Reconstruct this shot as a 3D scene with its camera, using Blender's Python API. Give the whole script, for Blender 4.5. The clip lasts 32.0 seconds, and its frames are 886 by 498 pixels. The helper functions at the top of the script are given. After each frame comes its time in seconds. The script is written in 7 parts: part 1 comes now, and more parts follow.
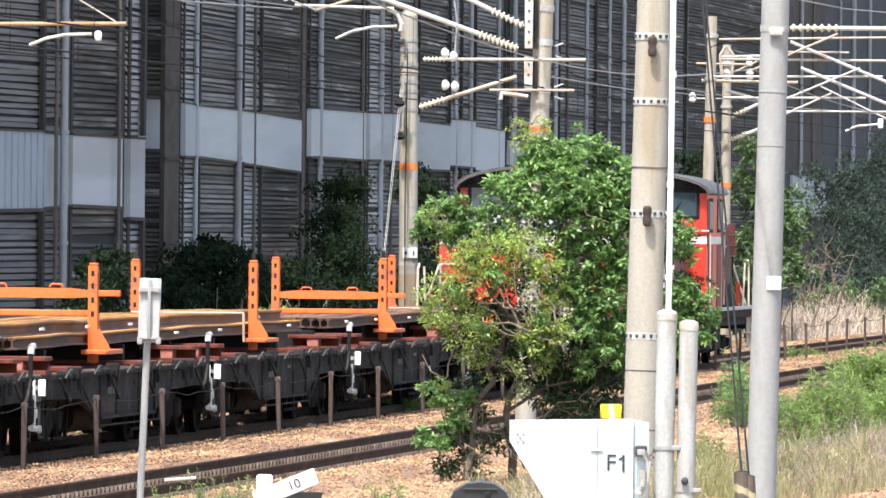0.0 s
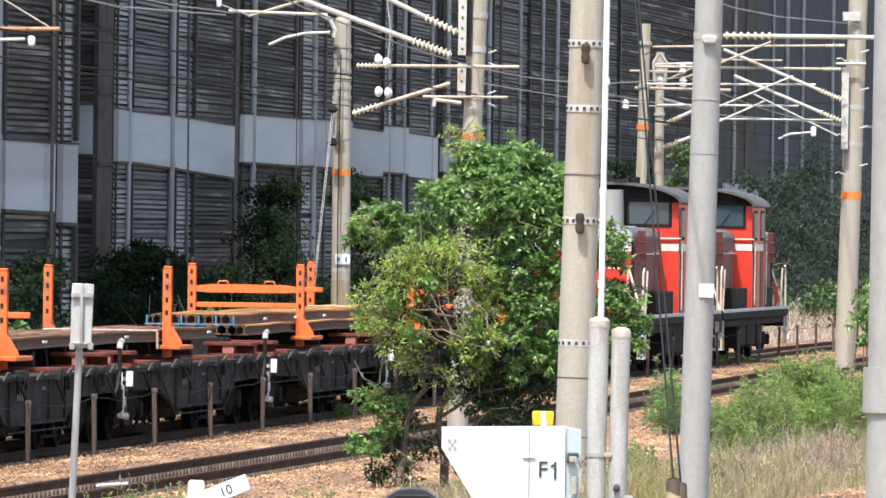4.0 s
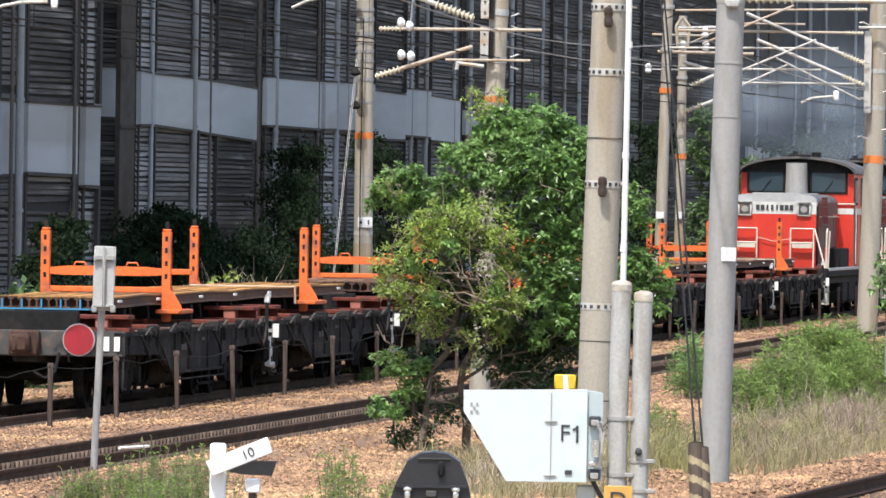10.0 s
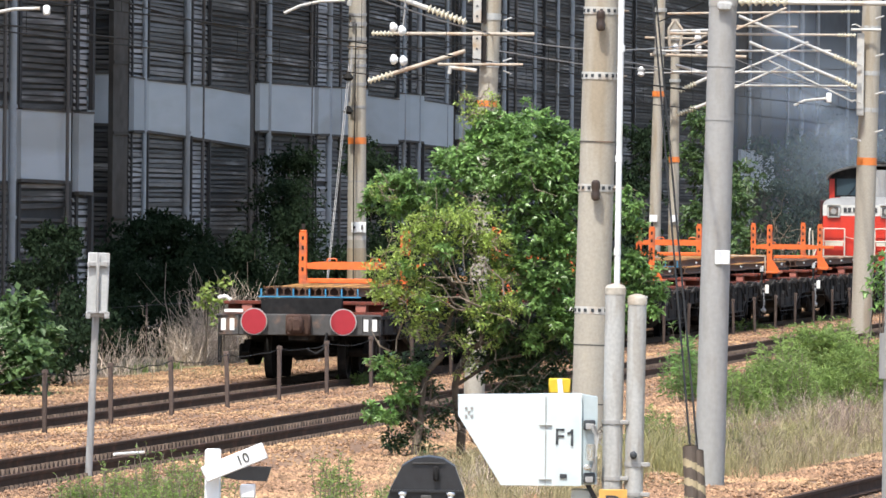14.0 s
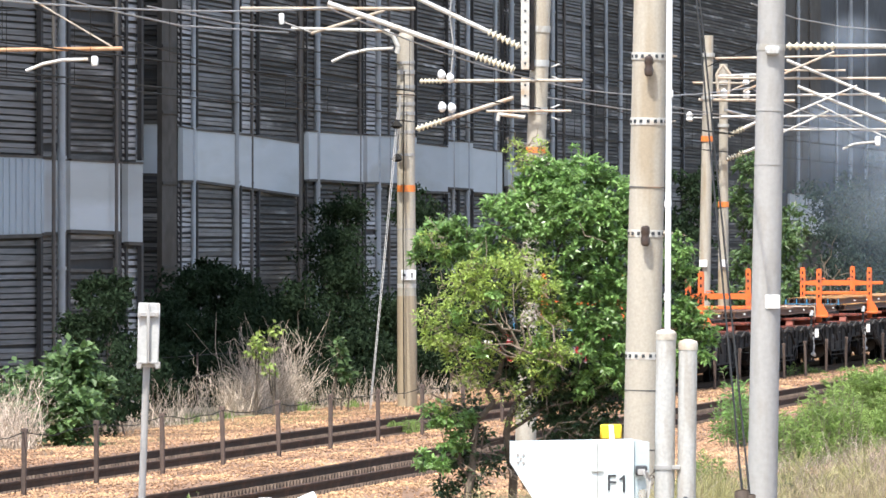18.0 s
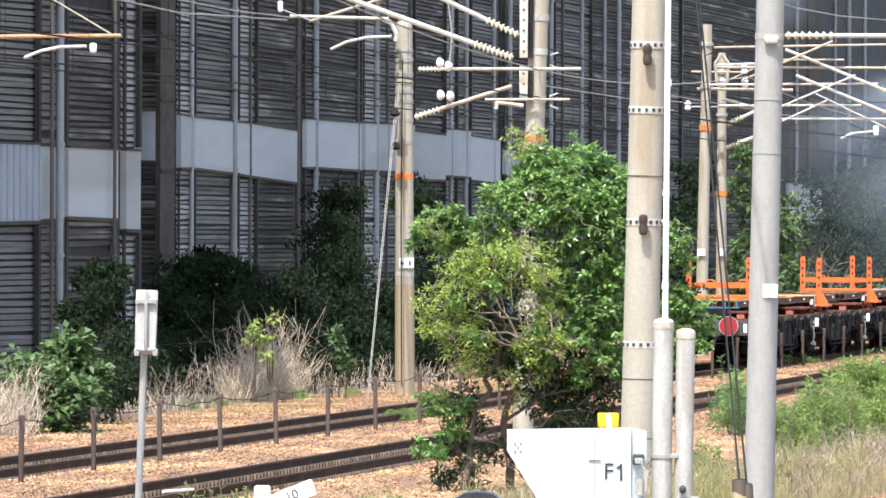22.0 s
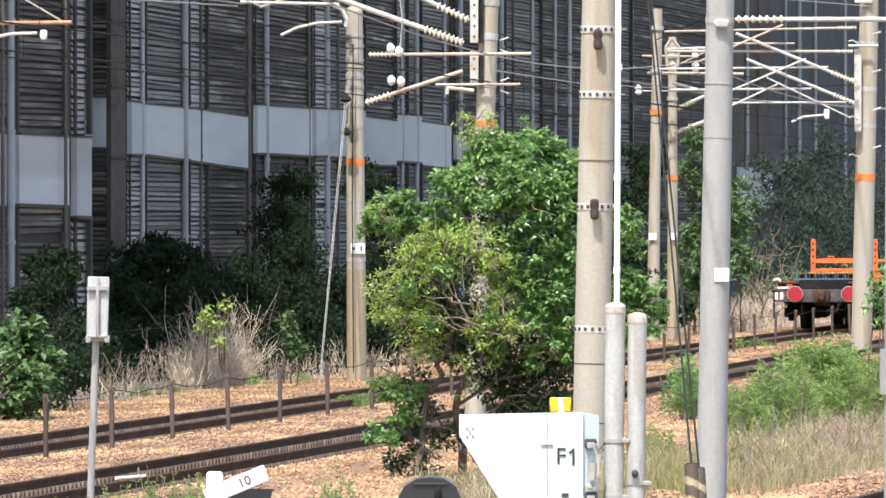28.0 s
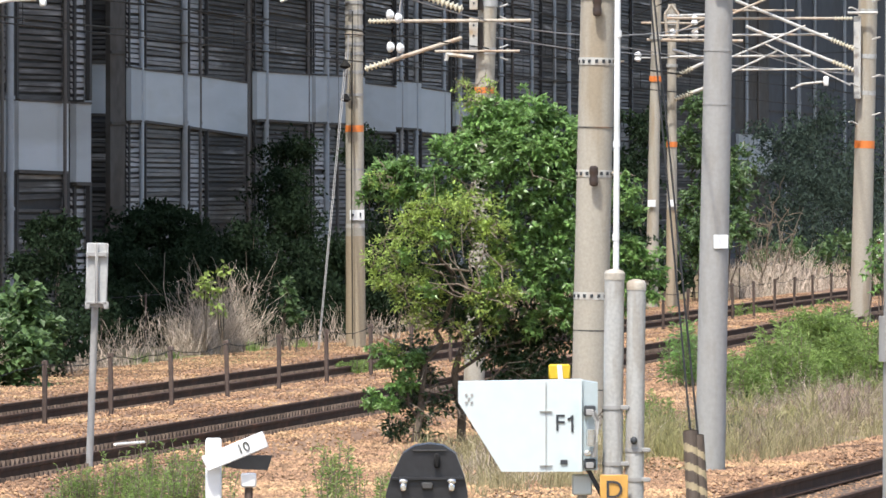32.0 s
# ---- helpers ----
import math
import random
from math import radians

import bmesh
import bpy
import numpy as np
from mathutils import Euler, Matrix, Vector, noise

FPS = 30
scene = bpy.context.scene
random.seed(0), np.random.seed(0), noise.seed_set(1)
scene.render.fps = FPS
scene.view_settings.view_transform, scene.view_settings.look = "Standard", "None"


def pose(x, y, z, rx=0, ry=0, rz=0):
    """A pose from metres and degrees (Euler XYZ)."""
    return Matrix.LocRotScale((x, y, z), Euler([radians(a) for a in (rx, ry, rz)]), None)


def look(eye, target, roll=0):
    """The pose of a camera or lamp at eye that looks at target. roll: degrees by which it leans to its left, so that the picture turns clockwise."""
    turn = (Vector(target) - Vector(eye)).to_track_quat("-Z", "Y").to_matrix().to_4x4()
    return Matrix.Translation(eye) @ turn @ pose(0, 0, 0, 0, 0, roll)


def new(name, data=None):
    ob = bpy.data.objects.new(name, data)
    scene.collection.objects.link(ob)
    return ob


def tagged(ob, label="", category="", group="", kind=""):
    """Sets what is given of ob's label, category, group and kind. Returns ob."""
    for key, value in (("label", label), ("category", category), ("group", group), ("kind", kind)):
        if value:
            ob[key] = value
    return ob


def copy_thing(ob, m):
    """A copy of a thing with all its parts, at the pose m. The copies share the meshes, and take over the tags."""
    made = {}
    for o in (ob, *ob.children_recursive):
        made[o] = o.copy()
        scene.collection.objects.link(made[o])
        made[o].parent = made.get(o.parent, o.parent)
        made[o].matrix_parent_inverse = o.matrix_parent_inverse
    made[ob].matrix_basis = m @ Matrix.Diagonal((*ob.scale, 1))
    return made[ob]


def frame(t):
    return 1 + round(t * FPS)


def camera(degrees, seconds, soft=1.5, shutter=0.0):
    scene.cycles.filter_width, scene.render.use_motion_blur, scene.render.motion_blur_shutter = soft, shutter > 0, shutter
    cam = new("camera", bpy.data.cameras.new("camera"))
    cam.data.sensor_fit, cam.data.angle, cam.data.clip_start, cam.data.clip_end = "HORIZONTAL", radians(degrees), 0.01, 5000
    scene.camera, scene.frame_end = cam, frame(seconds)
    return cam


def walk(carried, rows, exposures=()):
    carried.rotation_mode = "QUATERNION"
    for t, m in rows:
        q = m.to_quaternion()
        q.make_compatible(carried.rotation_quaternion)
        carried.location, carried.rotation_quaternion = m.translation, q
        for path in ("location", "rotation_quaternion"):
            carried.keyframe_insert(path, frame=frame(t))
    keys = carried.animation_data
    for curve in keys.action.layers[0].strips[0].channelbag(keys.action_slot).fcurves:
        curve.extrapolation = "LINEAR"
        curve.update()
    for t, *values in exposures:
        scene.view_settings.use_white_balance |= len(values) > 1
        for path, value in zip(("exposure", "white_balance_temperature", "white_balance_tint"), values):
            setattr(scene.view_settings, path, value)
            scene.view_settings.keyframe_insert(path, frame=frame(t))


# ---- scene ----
EYE = Vector((0.0, 0.0, 2.908))
# seconds, bearing to the right, tilt upwards, lean to the left (degrees)
PATH = [
    (0, -0.3151, -0.1444, 0.561),
    (0.5, -0.2108, -0.2381, 0.653),
    (1, -0.1429, -0.2543, 0.772),
    (1.5, -0.0733, -0.2472, 0.779),
    (2, -0.0008, -0.1661, 0.635),
    (2.5, 0.0290, -0.0851, 0.695),
    (4.5, 0.0847, -0.1236, 0.766),
    (5, 0.1109, -0.2363, 0.723),
    (5.5, 0.0830, -0.2466, 0.729),
    (6, 0.0458, -0.2220, 0.752),
    (6.5, 0.0108, -0.1875, 0.718),
    (7, -0.0100, -0.2066, 0.756),
    (7.5, -0.0379, -0.2724, 0.789),
    (8, -0.0679, -0.3737, 0.814),
    (8.5, -0.1092, -0.4274, 0.856),
    (9, -0.1210, -0.3813, 1.003),
    (9.5, -0.0853, -0.3609, 0.967),
    (10, -0.0457, -0.3209, 0.867),
    (10.5, -0.0376, -0.2694, 1.083),
    (11, -0.0532, -0.2627, 1.296),
    (11.5, -0.0565, -0.2550, 1.448),
    (12, -0.0334, -0.2727, 1.367),
    (12.5, -0.0127, -0.2746, 1.054),
    (13, 0.0045, -0.2744, 0.637),
    (13.5, 0.0071, -0.2856, 0.577),
    (14, -0.0085, -0.2940, 0.545),
    (14.5, -0.0307, -0.2926, 0.570),
    (15, -0.0920, -0.2729, 0.375),
    (15.5, -0.2153, -0.1670, 0.255),
    (17.5, -0.2876, -0.0165, 0.038),
    (18, -0.3058, -0.0154, 0.008),
    (18.5, -0.3181, -0.0353, 0.153),
    (19, -0.3315, -0.0496, 0.246),
    (19.5, -0.3435, -0.0653, 0.188),
    (20, -0.3492, -0.0691, 0.030),
    (20.5, -0.3466, -0.0759, -0.041),
    (21, -0.3381, -0.0906, -0.031),
    (21.5, -0.3234, -0.0915, 0.052),
    (22, -0.2934, -0.0858, 0.193),
    (22.5, -0.1023, -0.0768, 0.039),
    (23, -0.0515, -0.0707, -0.036),
    (23.5, -0.0302, -0.0702, 0.076),
    (24, -0.0041, -0.0665, 0.048),
    (24.5, 0.0122, -0.0615, 0.163),
    (25, 0.0268, -0.0590, -0.017),
    (25.5, 0.0333, -0.0594, -0.090),
    (27.5, 0.0025, -0.1250, -0.002),
    (28, -0.0050, -0.1728, -0.060),
    (28.5, -0.0035, -0.1938, -0.041),
    (29, 0.0070, -0.2250, 0.001),
    (29.5, 0.0081, -0.2438, -0.022),
    (30, -0.0063, -0.2702, -0.063),
    (30.5, -0.0089, -0.2975, 0.005),
    (31, -0.0101, -0.3170, -0.059),
    (31.5, -0.0172, -0.3433, -0.062),
    (32, -0.0000, -0.3706, 0.000),
]
# seconds, stops
EXPOSURES = [(0.0, 1.4), (1.0, 1.22), (2.5, 1.14), (5.0, 1.12), (8.0, 0.96), (9.0, 0.84), (10.0, 0.82), (12.0, 1.04), (14.0, 0.92), (15.0, 0.96), (18.0, 1.36), (22.0, 1.38), (25.5, 1.3), (28.0, 1.22), (30.0, 1.12), (32.0, 0.84)]


def aimed(bearing, tilt, lean):
    b, t = radians(bearing), radians(tilt)
    return look(EYE, EYE + Vector((math.sin(b) * math.cos(t), math.cos(b) * math.cos(t), math.sin(t))), lean)


cam = camera(5.2490, 32.0, soft=1.6)
walk(cam, [(t, aimed(b, e, l)) for t, b, e, l in PATH], EXPOSURES)

# ---- light: a high midsummer sun behind the camera's left shoulder ----
SUN_FROM = Vector((-0.17, -0.45, 0.876)).normalized()
sun = new("sun", bpy.data.lights.new("sun", "SUN"))
sun.data.energy, sun.data.angle, sun.data.color = 2.62, radians(0.53), (1.0, 0.965, 0.91)
sun.matrix_world = look(SUN_FROM * 50, (0, 0, 0))
world = bpy.data.worlds.new("sky")
scene.world = world
world.use_nodes = True
sky = world.node_tree.nodes.new("ShaderNodeTexSky")
sky.sky_type, sky.sun_disc = "NISHITA", False
sky.sun_elevation = math.asin(SUN_FROM.z)
sky.sun_rotation = math.atan2(SUN_FROM.x, SUN_FROM.y)
sky.air_density, sky.dust_density = 1.0, 2.5
world.node_tree.links.new(sky.outputs[0], world.node_tree.nodes["Background"].inputs[0])
world.node_tree.nodes["Background"].inputs[1].default_value = 0.15


# ---- materials ----
def paint(name, colour, rough=0.7, metal=0.0, vary=0.25, grain=12.0, coarse=1.2, bump=0.2, stain=None, stain_at=0.55, island=0.0, each=0.0, streak=None, thin=0.0, gloss=0.5, all_streaked=False):
    """A node material: colour with fine grain and broad mottling, stains of a second colour, relief, and variation from piece to piece."""
    m = bpy.data.materials.new(name)
    m.use_nodes = True
    n, l = m.node_tree.nodes, m.node_tree.links
    b = n["Principled BSDF"]
    b.inputs["Roughness"].default_value, b.inputs["Metallic"].default_value = rough, metal
    b.inputs["Specular IOR Level"].default_value = gloss
    where = n.new("ShaderNodeTexCoord")
    src = where.outputs["Object"]
    if streak:
        mp = n.new("ShaderNodeMapping")
        mp.inputs["Scale"].default_value = streak
        l.new(src, mp.inputs[0])
        streaked = mp.outputs[0]
    else:
        streaked = src
    fine, broad = n.new("ShaderNodeTexNoise"), n.new("ShaderNodeTexNoise")
    fine.inputs["Scale"].default_value, fine.inputs["Detail"].default_value = grain, 4
    broad.inputs["Scale"].default_value, broad.inputs["Detail"].default_value = coarse, 5
    l.new(streaked if all_streaked else src, fine.inputs["Vector"])
    l.new(streaked, broad.inputs["Vector"])
    mixed = n.new("ShaderNodeMath")
    mixed.operation = "ADD"
    l.new(fine.outputs["Fac"], mixed.inputs[0])
    l.new(broad.outputs["Fac"], mixed.inputs[1])
    value = n.new("ShaderNodeMapRange")
    value.inputs["From Min"].default_value, value.inputs["From Max"].default_value = 0.6, 1.4
    value.inputs["To Min"].default_value, value.inputs["To Max"].default_value = 1 - vary, 1 + vary
    l.new(mixed.outputs[0], value.inputs["Value"])
    level = value.outputs[0]
    for amount, kind, out in ((island, "ShaderNodeNewGeometry", "Random Per Island"), (each, "ShaderNodeObjectInfo", "Random")):
        if amount:
            r, rr, mu = n.new(kind), n.new("ShaderNodeMapRange"), n.new("ShaderNodeMath")
            rr.inputs["To Min"].default_value, rr.inputs["To Max"].default_value = 1 - amount, 1 + amount
            mu.operation = "MULTIPLY"
            l.new(r.outputs[out], rr.inputs["Value"])
            l.new(level, mu.inputs[0])
            l.new(rr.outputs[0], mu.inputs[1])
            level = mu.outputs[0]
    tint = n.new("ShaderNodeVectorMath")
    tint.operation = "SCALE"
    tint.inputs[0].default_value = colour
    if stain:
        ramp, mx = n.new("ShaderNodeMapRange"), n.new("ShaderNodeMix")
        ramp.inputs["From Min"].default_value, ramp.inputs["From Max"].default_value = stain_at - 0.06, stain_at + 0.08
        l.new(broad.outputs["Fac"], ramp.inputs["Value"])
        mx.data_type = "RGBA"
        mx.inputs[6].default_value, mx.inputs[7].default_value = (*colour, 1), (*stain, 1)
        l.new(ramp.outputs[0], mx.inputs[0])
        l.new(mx.outputs[2], tint.inputs[0])
    l.new(level, tint.inputs["Scale"])
    l.new(tint.outputs[0], b.inputs["Base Color"])
    if bump:
        bm_ = n.new("ShaderNodeBump")
        bm_.inputs["Strength"].default_value, bm_.inputs["Distance"].default_value = bump, 0.02
        l.new(fine.outputs["Fac"], bm_.inputs["Height"])
        l.new(bm_.outputs[0], b.inputs["Normal"])
    if thin:
        tr, mixs = n.new("ShaderNodeBsdfTranslucent"), n.new("ShaderNodeMixShader")
        l.new(tint.outputs[0], tr.inputs["Color"])
        mixs.inputs[0].default_value = thin
        l.new(b.outputs[0], mixs.inputs[1])
        l.new(tr.outputs[0], mixs.inputs[2])
        l.new(mixs.outputs[0], n["Material Output"].inputs["Surface"])
    return m


concrete = paint("pole_concrete", (0.40, 0.365, 0.30), 0.85, vary=0.16, grain=30, coarse=1.5, bump=0.15, stain=(0.30, 0.25, 0.18), stain_at=0.6, streak=(2, 2, 0.25))
rust_concrete = paint("rust_stained_concrete", (0.37, 0.30, 0.205), 0.85, vary=0.18, grain=30, coarse=1.5, bump=0.15, stain=(0.38, 0.31, 0.23), stain_at=0.57, streak=(2, 2, 0.25))
grey_steel = paint("galvanised_steel", (0.35, 0.345, 0.33), 0.7, 0.1, vary=0.1, grain=20, coarse=2.5, streak=(3, 3, 0.8), stain=(0.31, 0.30, 0.28), stain_at=0.56, gloss=0.3)
pale_steel = paint("pale_grey_paint", (0.46, 0.465, 0.45), 0.6, 0.1, vary=0.14, grain=25, coarse=2.5, stain=(0.33, 0.31, 0.27), stain_at=0.56, streak=(3, 3, 0.8))
white_paint = paint("white_paint", (0.80, 0.81, 0.80), 0.45, vary=0.06, grain=18, coarse=2.0, bump=0.05, stain=(0.66, 0.68, 0.64), stain_at=0.64)
pillar_grey = paint("weathered_pillar", (0.43, 0.43, 0.41), 0.75, vary=0.2, grain=45, coarse=4.0, bump=0.1, stain=(0.33, 0.315, 0.285), stain_at=0.54, streak=(3, 3, 0.5), gloss=0.3)
pillar_sand = paint("sandy_cap", (0.46, 0.42, 0.35), 0.85, vary=0.25, grain=40, coarse=6, bump=0.2, stain=(0.34, 0.29, 0.23), stain_at=0.55)
cabinet_side = paint("cabinet_side", (0.44, 0.51, 0.52), 0.45, vary=0.1, grain=14, coarse=4, bump=0.03, stain=(0.36, 0.40, 0.40), stain_at=0.58)
box_white = paint("cabinet_white", (0.60, 0.66, 0.655), 0.4, vary=0.05, grain=10, coarse=3.0, bump=0.03, stain=(0.53, 0.62, 0.61), stain_at=0.6)
black_paint = paint("black_paint", (0.02, 0.02, 0.022), 0.45, vary=0.3, grain=20, bump=0.1)
rust_tube = paint("rusty_tube", (0.46, 0.40, 0.32), 0.7, 0.1, vary=0.25, grain=14, coarse=3, stain=(0.4, 0.29, 0.2), stain_at=0.58)
rusty_arm = paint("rusty_arm", (0.44, 0.27, 0.15), 0.75, vary=0.25, grain=14, coarse=3, stain=(0.36, 0.18, 0.08), stain_at=0.55)
white_tube = paint("white_tube", (0.53, 0.52, 0.48), 0.55, 0.1, vary=0.15, grain=14, coarse=3, stain=(0.40, 0.30, 0.2), stain_at=0.62)
porcelain = paint("porcelain", (0.62, 0.57, 0.44), 0.25, vary=0.08, grain=10, bump=0)
spool_brown = paint("spool_brown", (0.05, 0.032, 0.024), 0.35, vary=0.2)
wire_dark = paint("wire", (0.025, 0.024, 0.022), 0.8, 0.0, vary=0.2, grain=5, bump=0, gloss=0.1)
wire_pale = paint("stranded_wire", (0.36, 0.35, 0.335), 0.7, 0.1, vary=0.2, grain=5, bump=0)
orange_tape = paint("orange_tape", (0.75, 0.22, 0.05), 0.5, vary=0.12, grain=15, bump=0)
orange_paint = paint("orange_paint", (0.72, 0.15, 0.03), 0.55, vary=0.2, grain=16, coarse=4, bump=0.1, stain=(0.36, 0.10, 0.045), stain_at=0.6)
red_paint = paint("engine_red", (0.62, 0.045, 0.025), 0.38, vary=0.08, grain=6, coarse=1.2, bump=0.03, stain=(0.48, 0.04, 0.025), stain_at=0.62)
engine_white = paint("engine_white", (0.66, 0.66, 0.62), 0.45, vary=0.08, grain=8, coarse=2, bump=0.03, stain=(0.5, 0.49, 0.44), stain_at=0.6)
engine_grey = paint("engine_grey", (0.42, 0.43, 0.43), 0.5, vary=0.12, grain=8, coarse=2)
hood_soot = paint("sooty_hood", (0.16, 0.155, 0.15), 0.6, vary=0.3, grain=8, coarse=1.5, stain=(0.07, 0.06, 0.055), stain_at=0.54)
maroon = paint("grimy_maroon", (0.15, 0.03, 0.028), 0.6, vary=0.3, grain=8, coarse=2.0, bump=0.05, stain=(0.06, 0.028, 0.025), stain_at=0.54, streak=(1, 1, 0.3))
roof_grey = paint("sooty_roof", (0.11, 0.105, 0.10), 0.7, vary=0.3, grain=8, coarse=1.5, gloss=0.3, stain=(0.04, 0.038, 0.036), stain_at=0.55)
soot_black = paint("sooty_black", (0.02, 0.0195, 0.0195), 0.8, vary=0.4, grain=12, coarse=2, gloss=0.12, stain=(0.035, 0.028, 0.025), stain_at=0.6)
frame_black = paint("wagon_black", (0.026, 0.025, 0.0245), 0.85, vary=0.5, grain=14, coarse=2.5, gloss=0.1, stain=(0.045, 0.04, 0.036), stain_at=0.57)
brake_black = paint("bogie_black", (0.013, 0.0125, 0.012), 0.9, vary=0.5, grain=14, coarse=1.5, gloss=0.1, stain=(0.025, 0.02, 0.017), stain_at=0.58)
frame_grey = paint("wagon_grey", (0.065, 0.063, 0.06), 0.7, vary=0.3, grain=14, coarse=2, stain=(0.22, 0.12, 0.07), stain_at=0.64)
beam_rust = paint("bolster_red_brown", (0.17, 0.045, 0.03), 0.8, vary=0.3, grain=12, coarse=4, gloss=0.2, stain=(0.07, 0.035, 0.028), stain_at=0.55)
deck_rust = paint("deck_brown", (0.075, 0.045, 0.034), 0.85, vary=0.4, grain=12, coarse=1.6, gloss=0.2, stain=(0.20, 0.12, 0.085), stain_at=0.6)
cargo_yellow = paint("fresh_rust_rail", (0.52, 0.25, 0.06), 0.75, vary=0.2, grain=12, coarse=0.6, bump=0.1, each=0.32, stain=(0.28, 0.13, 0.05), stain_at=0.58)
cargo_brown = paint("old_rust_rail", (0.25, 0.125, 0.06), 0.8, vary=0.22, grain=12, coarse=0.6, bump=0.1, each=0.2, stain=(0.14, 0.07, 0.045), stain_at=0.58)
cargo_dark = paint("dark_rail_sides", (0.13, 0.062, 0.034), 0.85, vary=0.3, grain=12, coarse=0.6, bump=0.1, each=0.25, stain=(0.07, 0.04, 0.028), stain_at=0.56)
block_pink = paint("block_pink", (0.42, 0.15, 0.11), 0.75, vary=0.2, grain=14, coarse=3)
blue_paint = paint("blue_paint", (0.05, 0.25, 0.42), 0.6, vary=0.2)
disc_red = paint("marker_red", (0.34, 0.017, 0.027), 0.5, vary=0.1, bump=0)
cream_paint = paint("cream_paint", (0.66, 0.60, 0.49), 0.5, vary=0.12, bump=0, stain=(0.42, 0.33, 0.25), stain_at=0.62)
reflector = paint("reflector_white", (0.85, 0.84, 0.78), 0.4, vary=0.05, bump=0)
rail_steel = paint("track_rail", (0.07, 0.042, 0.028), 0.85, 0.0, vary=0.3, grain=10, coarse=2, bump=0.1, gloss=0.15, stain=(0.10, 0.055, 0.035), stain_at=0.6)
clip_rust = paint("clip_rust", (0.105, 0.078, 0.06), 0.9, 0.0, vary=0.3, grain=10, coarse=2, gloss=0.1, island=0.25)
sleeper_mat = paint("sleeper", (0.11, 0.08, 0.06), 0.9, vary=0.25, grain=14, coarse=2, each=0.25)
stone_mat = paint("ballast_stone", (0.305, 0.18, 0.104), 0.9, vary=0.35, grain=25, coarse=0.35, bump=0.2, island=0.5, stain=(0.40, 0.255, 0.135), stain_at=0.53)
# darker than the stones, so the shade between them is in the bed's colour
ballast_bed = paint("ballast_bed", (0.23, 0.138, 0.084), 0.95, vary=0.5, grain=14, coarse=0.35, bump=1.0, stain=(0.29, 0.185, 0.108), stain_at=0.55)
soil = paint("soil", (0.2, 0.132, 0.078), 0.95, vary=0.45, grain=8, coarse=0.12, bump=0.8, stain=(0.17, 0.15, 0.06), stain_at=0.52)
louvre_pale = paint("louvre_pale", (0.29, 0.29, 0.285), 0.8, vary=0.3, grain=5, coarse=1.0, bump=0, island=0.3, gloss=0.2, stain=(0.17, 0.16, 0.15), stain_at=0.58, streak=(0.2, 0.2, 5), all_streaked=True)
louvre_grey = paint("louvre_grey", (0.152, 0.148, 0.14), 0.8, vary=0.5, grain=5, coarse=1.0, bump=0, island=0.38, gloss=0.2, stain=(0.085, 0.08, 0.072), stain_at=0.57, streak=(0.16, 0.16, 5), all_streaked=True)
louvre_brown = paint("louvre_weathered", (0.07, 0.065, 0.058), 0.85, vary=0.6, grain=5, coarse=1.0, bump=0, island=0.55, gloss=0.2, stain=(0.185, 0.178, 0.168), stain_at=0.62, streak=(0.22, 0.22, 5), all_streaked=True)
# near-black, so the gaps between louvre boards read as deep shade
wall_gap_shade = paint("shade_behind_louvres", (0.027, 0.0268, 0.0265), 0.9, vary=0.3, grain=4, coarse=0.4)
wall_brown = paint("stained_concrete", (0.075, 0.072, 0.066), 0.9, vary=0.35, grain=6, coarse=0.9, gloss=0.2, stain=(0.055, 0.048, 0.04), stain_at=0.5, streak=(0.3, 0.3, 0.5), all_streaked=True)
column_grey = paint("bare_concrete_column", (0.085, 0.079, 0.071), 0.9, vary=0.35, grain=6, coarse=0.9, gloss=0.2, stain=(0.065, 0.056, 0.047), stain_at=0.52, streak=(0.8, 0.8, 0.5), all_streaked=True)
# blue-grey version of the column concrete, with the distance haze in its colour
wall_hazed = paint("far_wall_haze_blue", (0.062, 0.069, 0.078), 0.9, vary=0.25, grain=6, coarse=0.9, gloss=0.2, stain=(0.05, 0.053, 0.058), stain_at=0.55, streak=(0.15, 0.15, 0.3), all_streaked=True)
panel_white = paint("parapet_white", (0.385, 0.42, 0.44), 0.8, vary=0.1, grain=2, coarse=0.9, bump=0, gloss=0.2, stain=(0.32, 0.34, 0.34), stain_at=0.57, streak=(0.12, 0.12, 1.0), all_streaked=True, each=0.13)
panel_blue = paint("corrugated_blue_grey", (0.29, 0.34, 0.38), 0.7, vary=0.1, grain=3, coarse=0.9, bump=0, streak=(0.3, 0.3, 0.4), all_streaked=True)
conduit_brown = paint("dark_conduit", (0.09, 0.084, 0.078), 0.8, vary=0.2, grain=8, coarse=1.0, stain=(0.06, 0.052, 0.045), stain_at=0.55, streak=(1, 1, 0.3))
pipe_grey = paint("drain_pipe", (0.27, 0.30, 0.325), 0.6, vary=0.12, grain=8, coarse=1.0, stain=(0.19, 0.19, 0.185), stain_at=0.58, streak=(1, 1, 0.3), each=0.12)
wood_post = paint("fence_post_rust", (0.085, 0.06, 0.048), 0.85, vary=0.3, grain=20, coarse=3, each=0.2)
yellow_paint = paint("yellow_paint", (0.70, 0.48, 0.03), 0.5, vary=0.1)
plate_orange = paint("orange_plate", (0.62, 0.34, 0.08), 0.5, vary=0.15)
dark_mark = paint("dark_marking", (0.04, 0.045, 0.05), 0.6, vary=0.1, bump=0)
chrome = paint("bright_latch", (0.75, 0.75, 0.73), 0.25, 0.9, vary=0.1, bump=0)
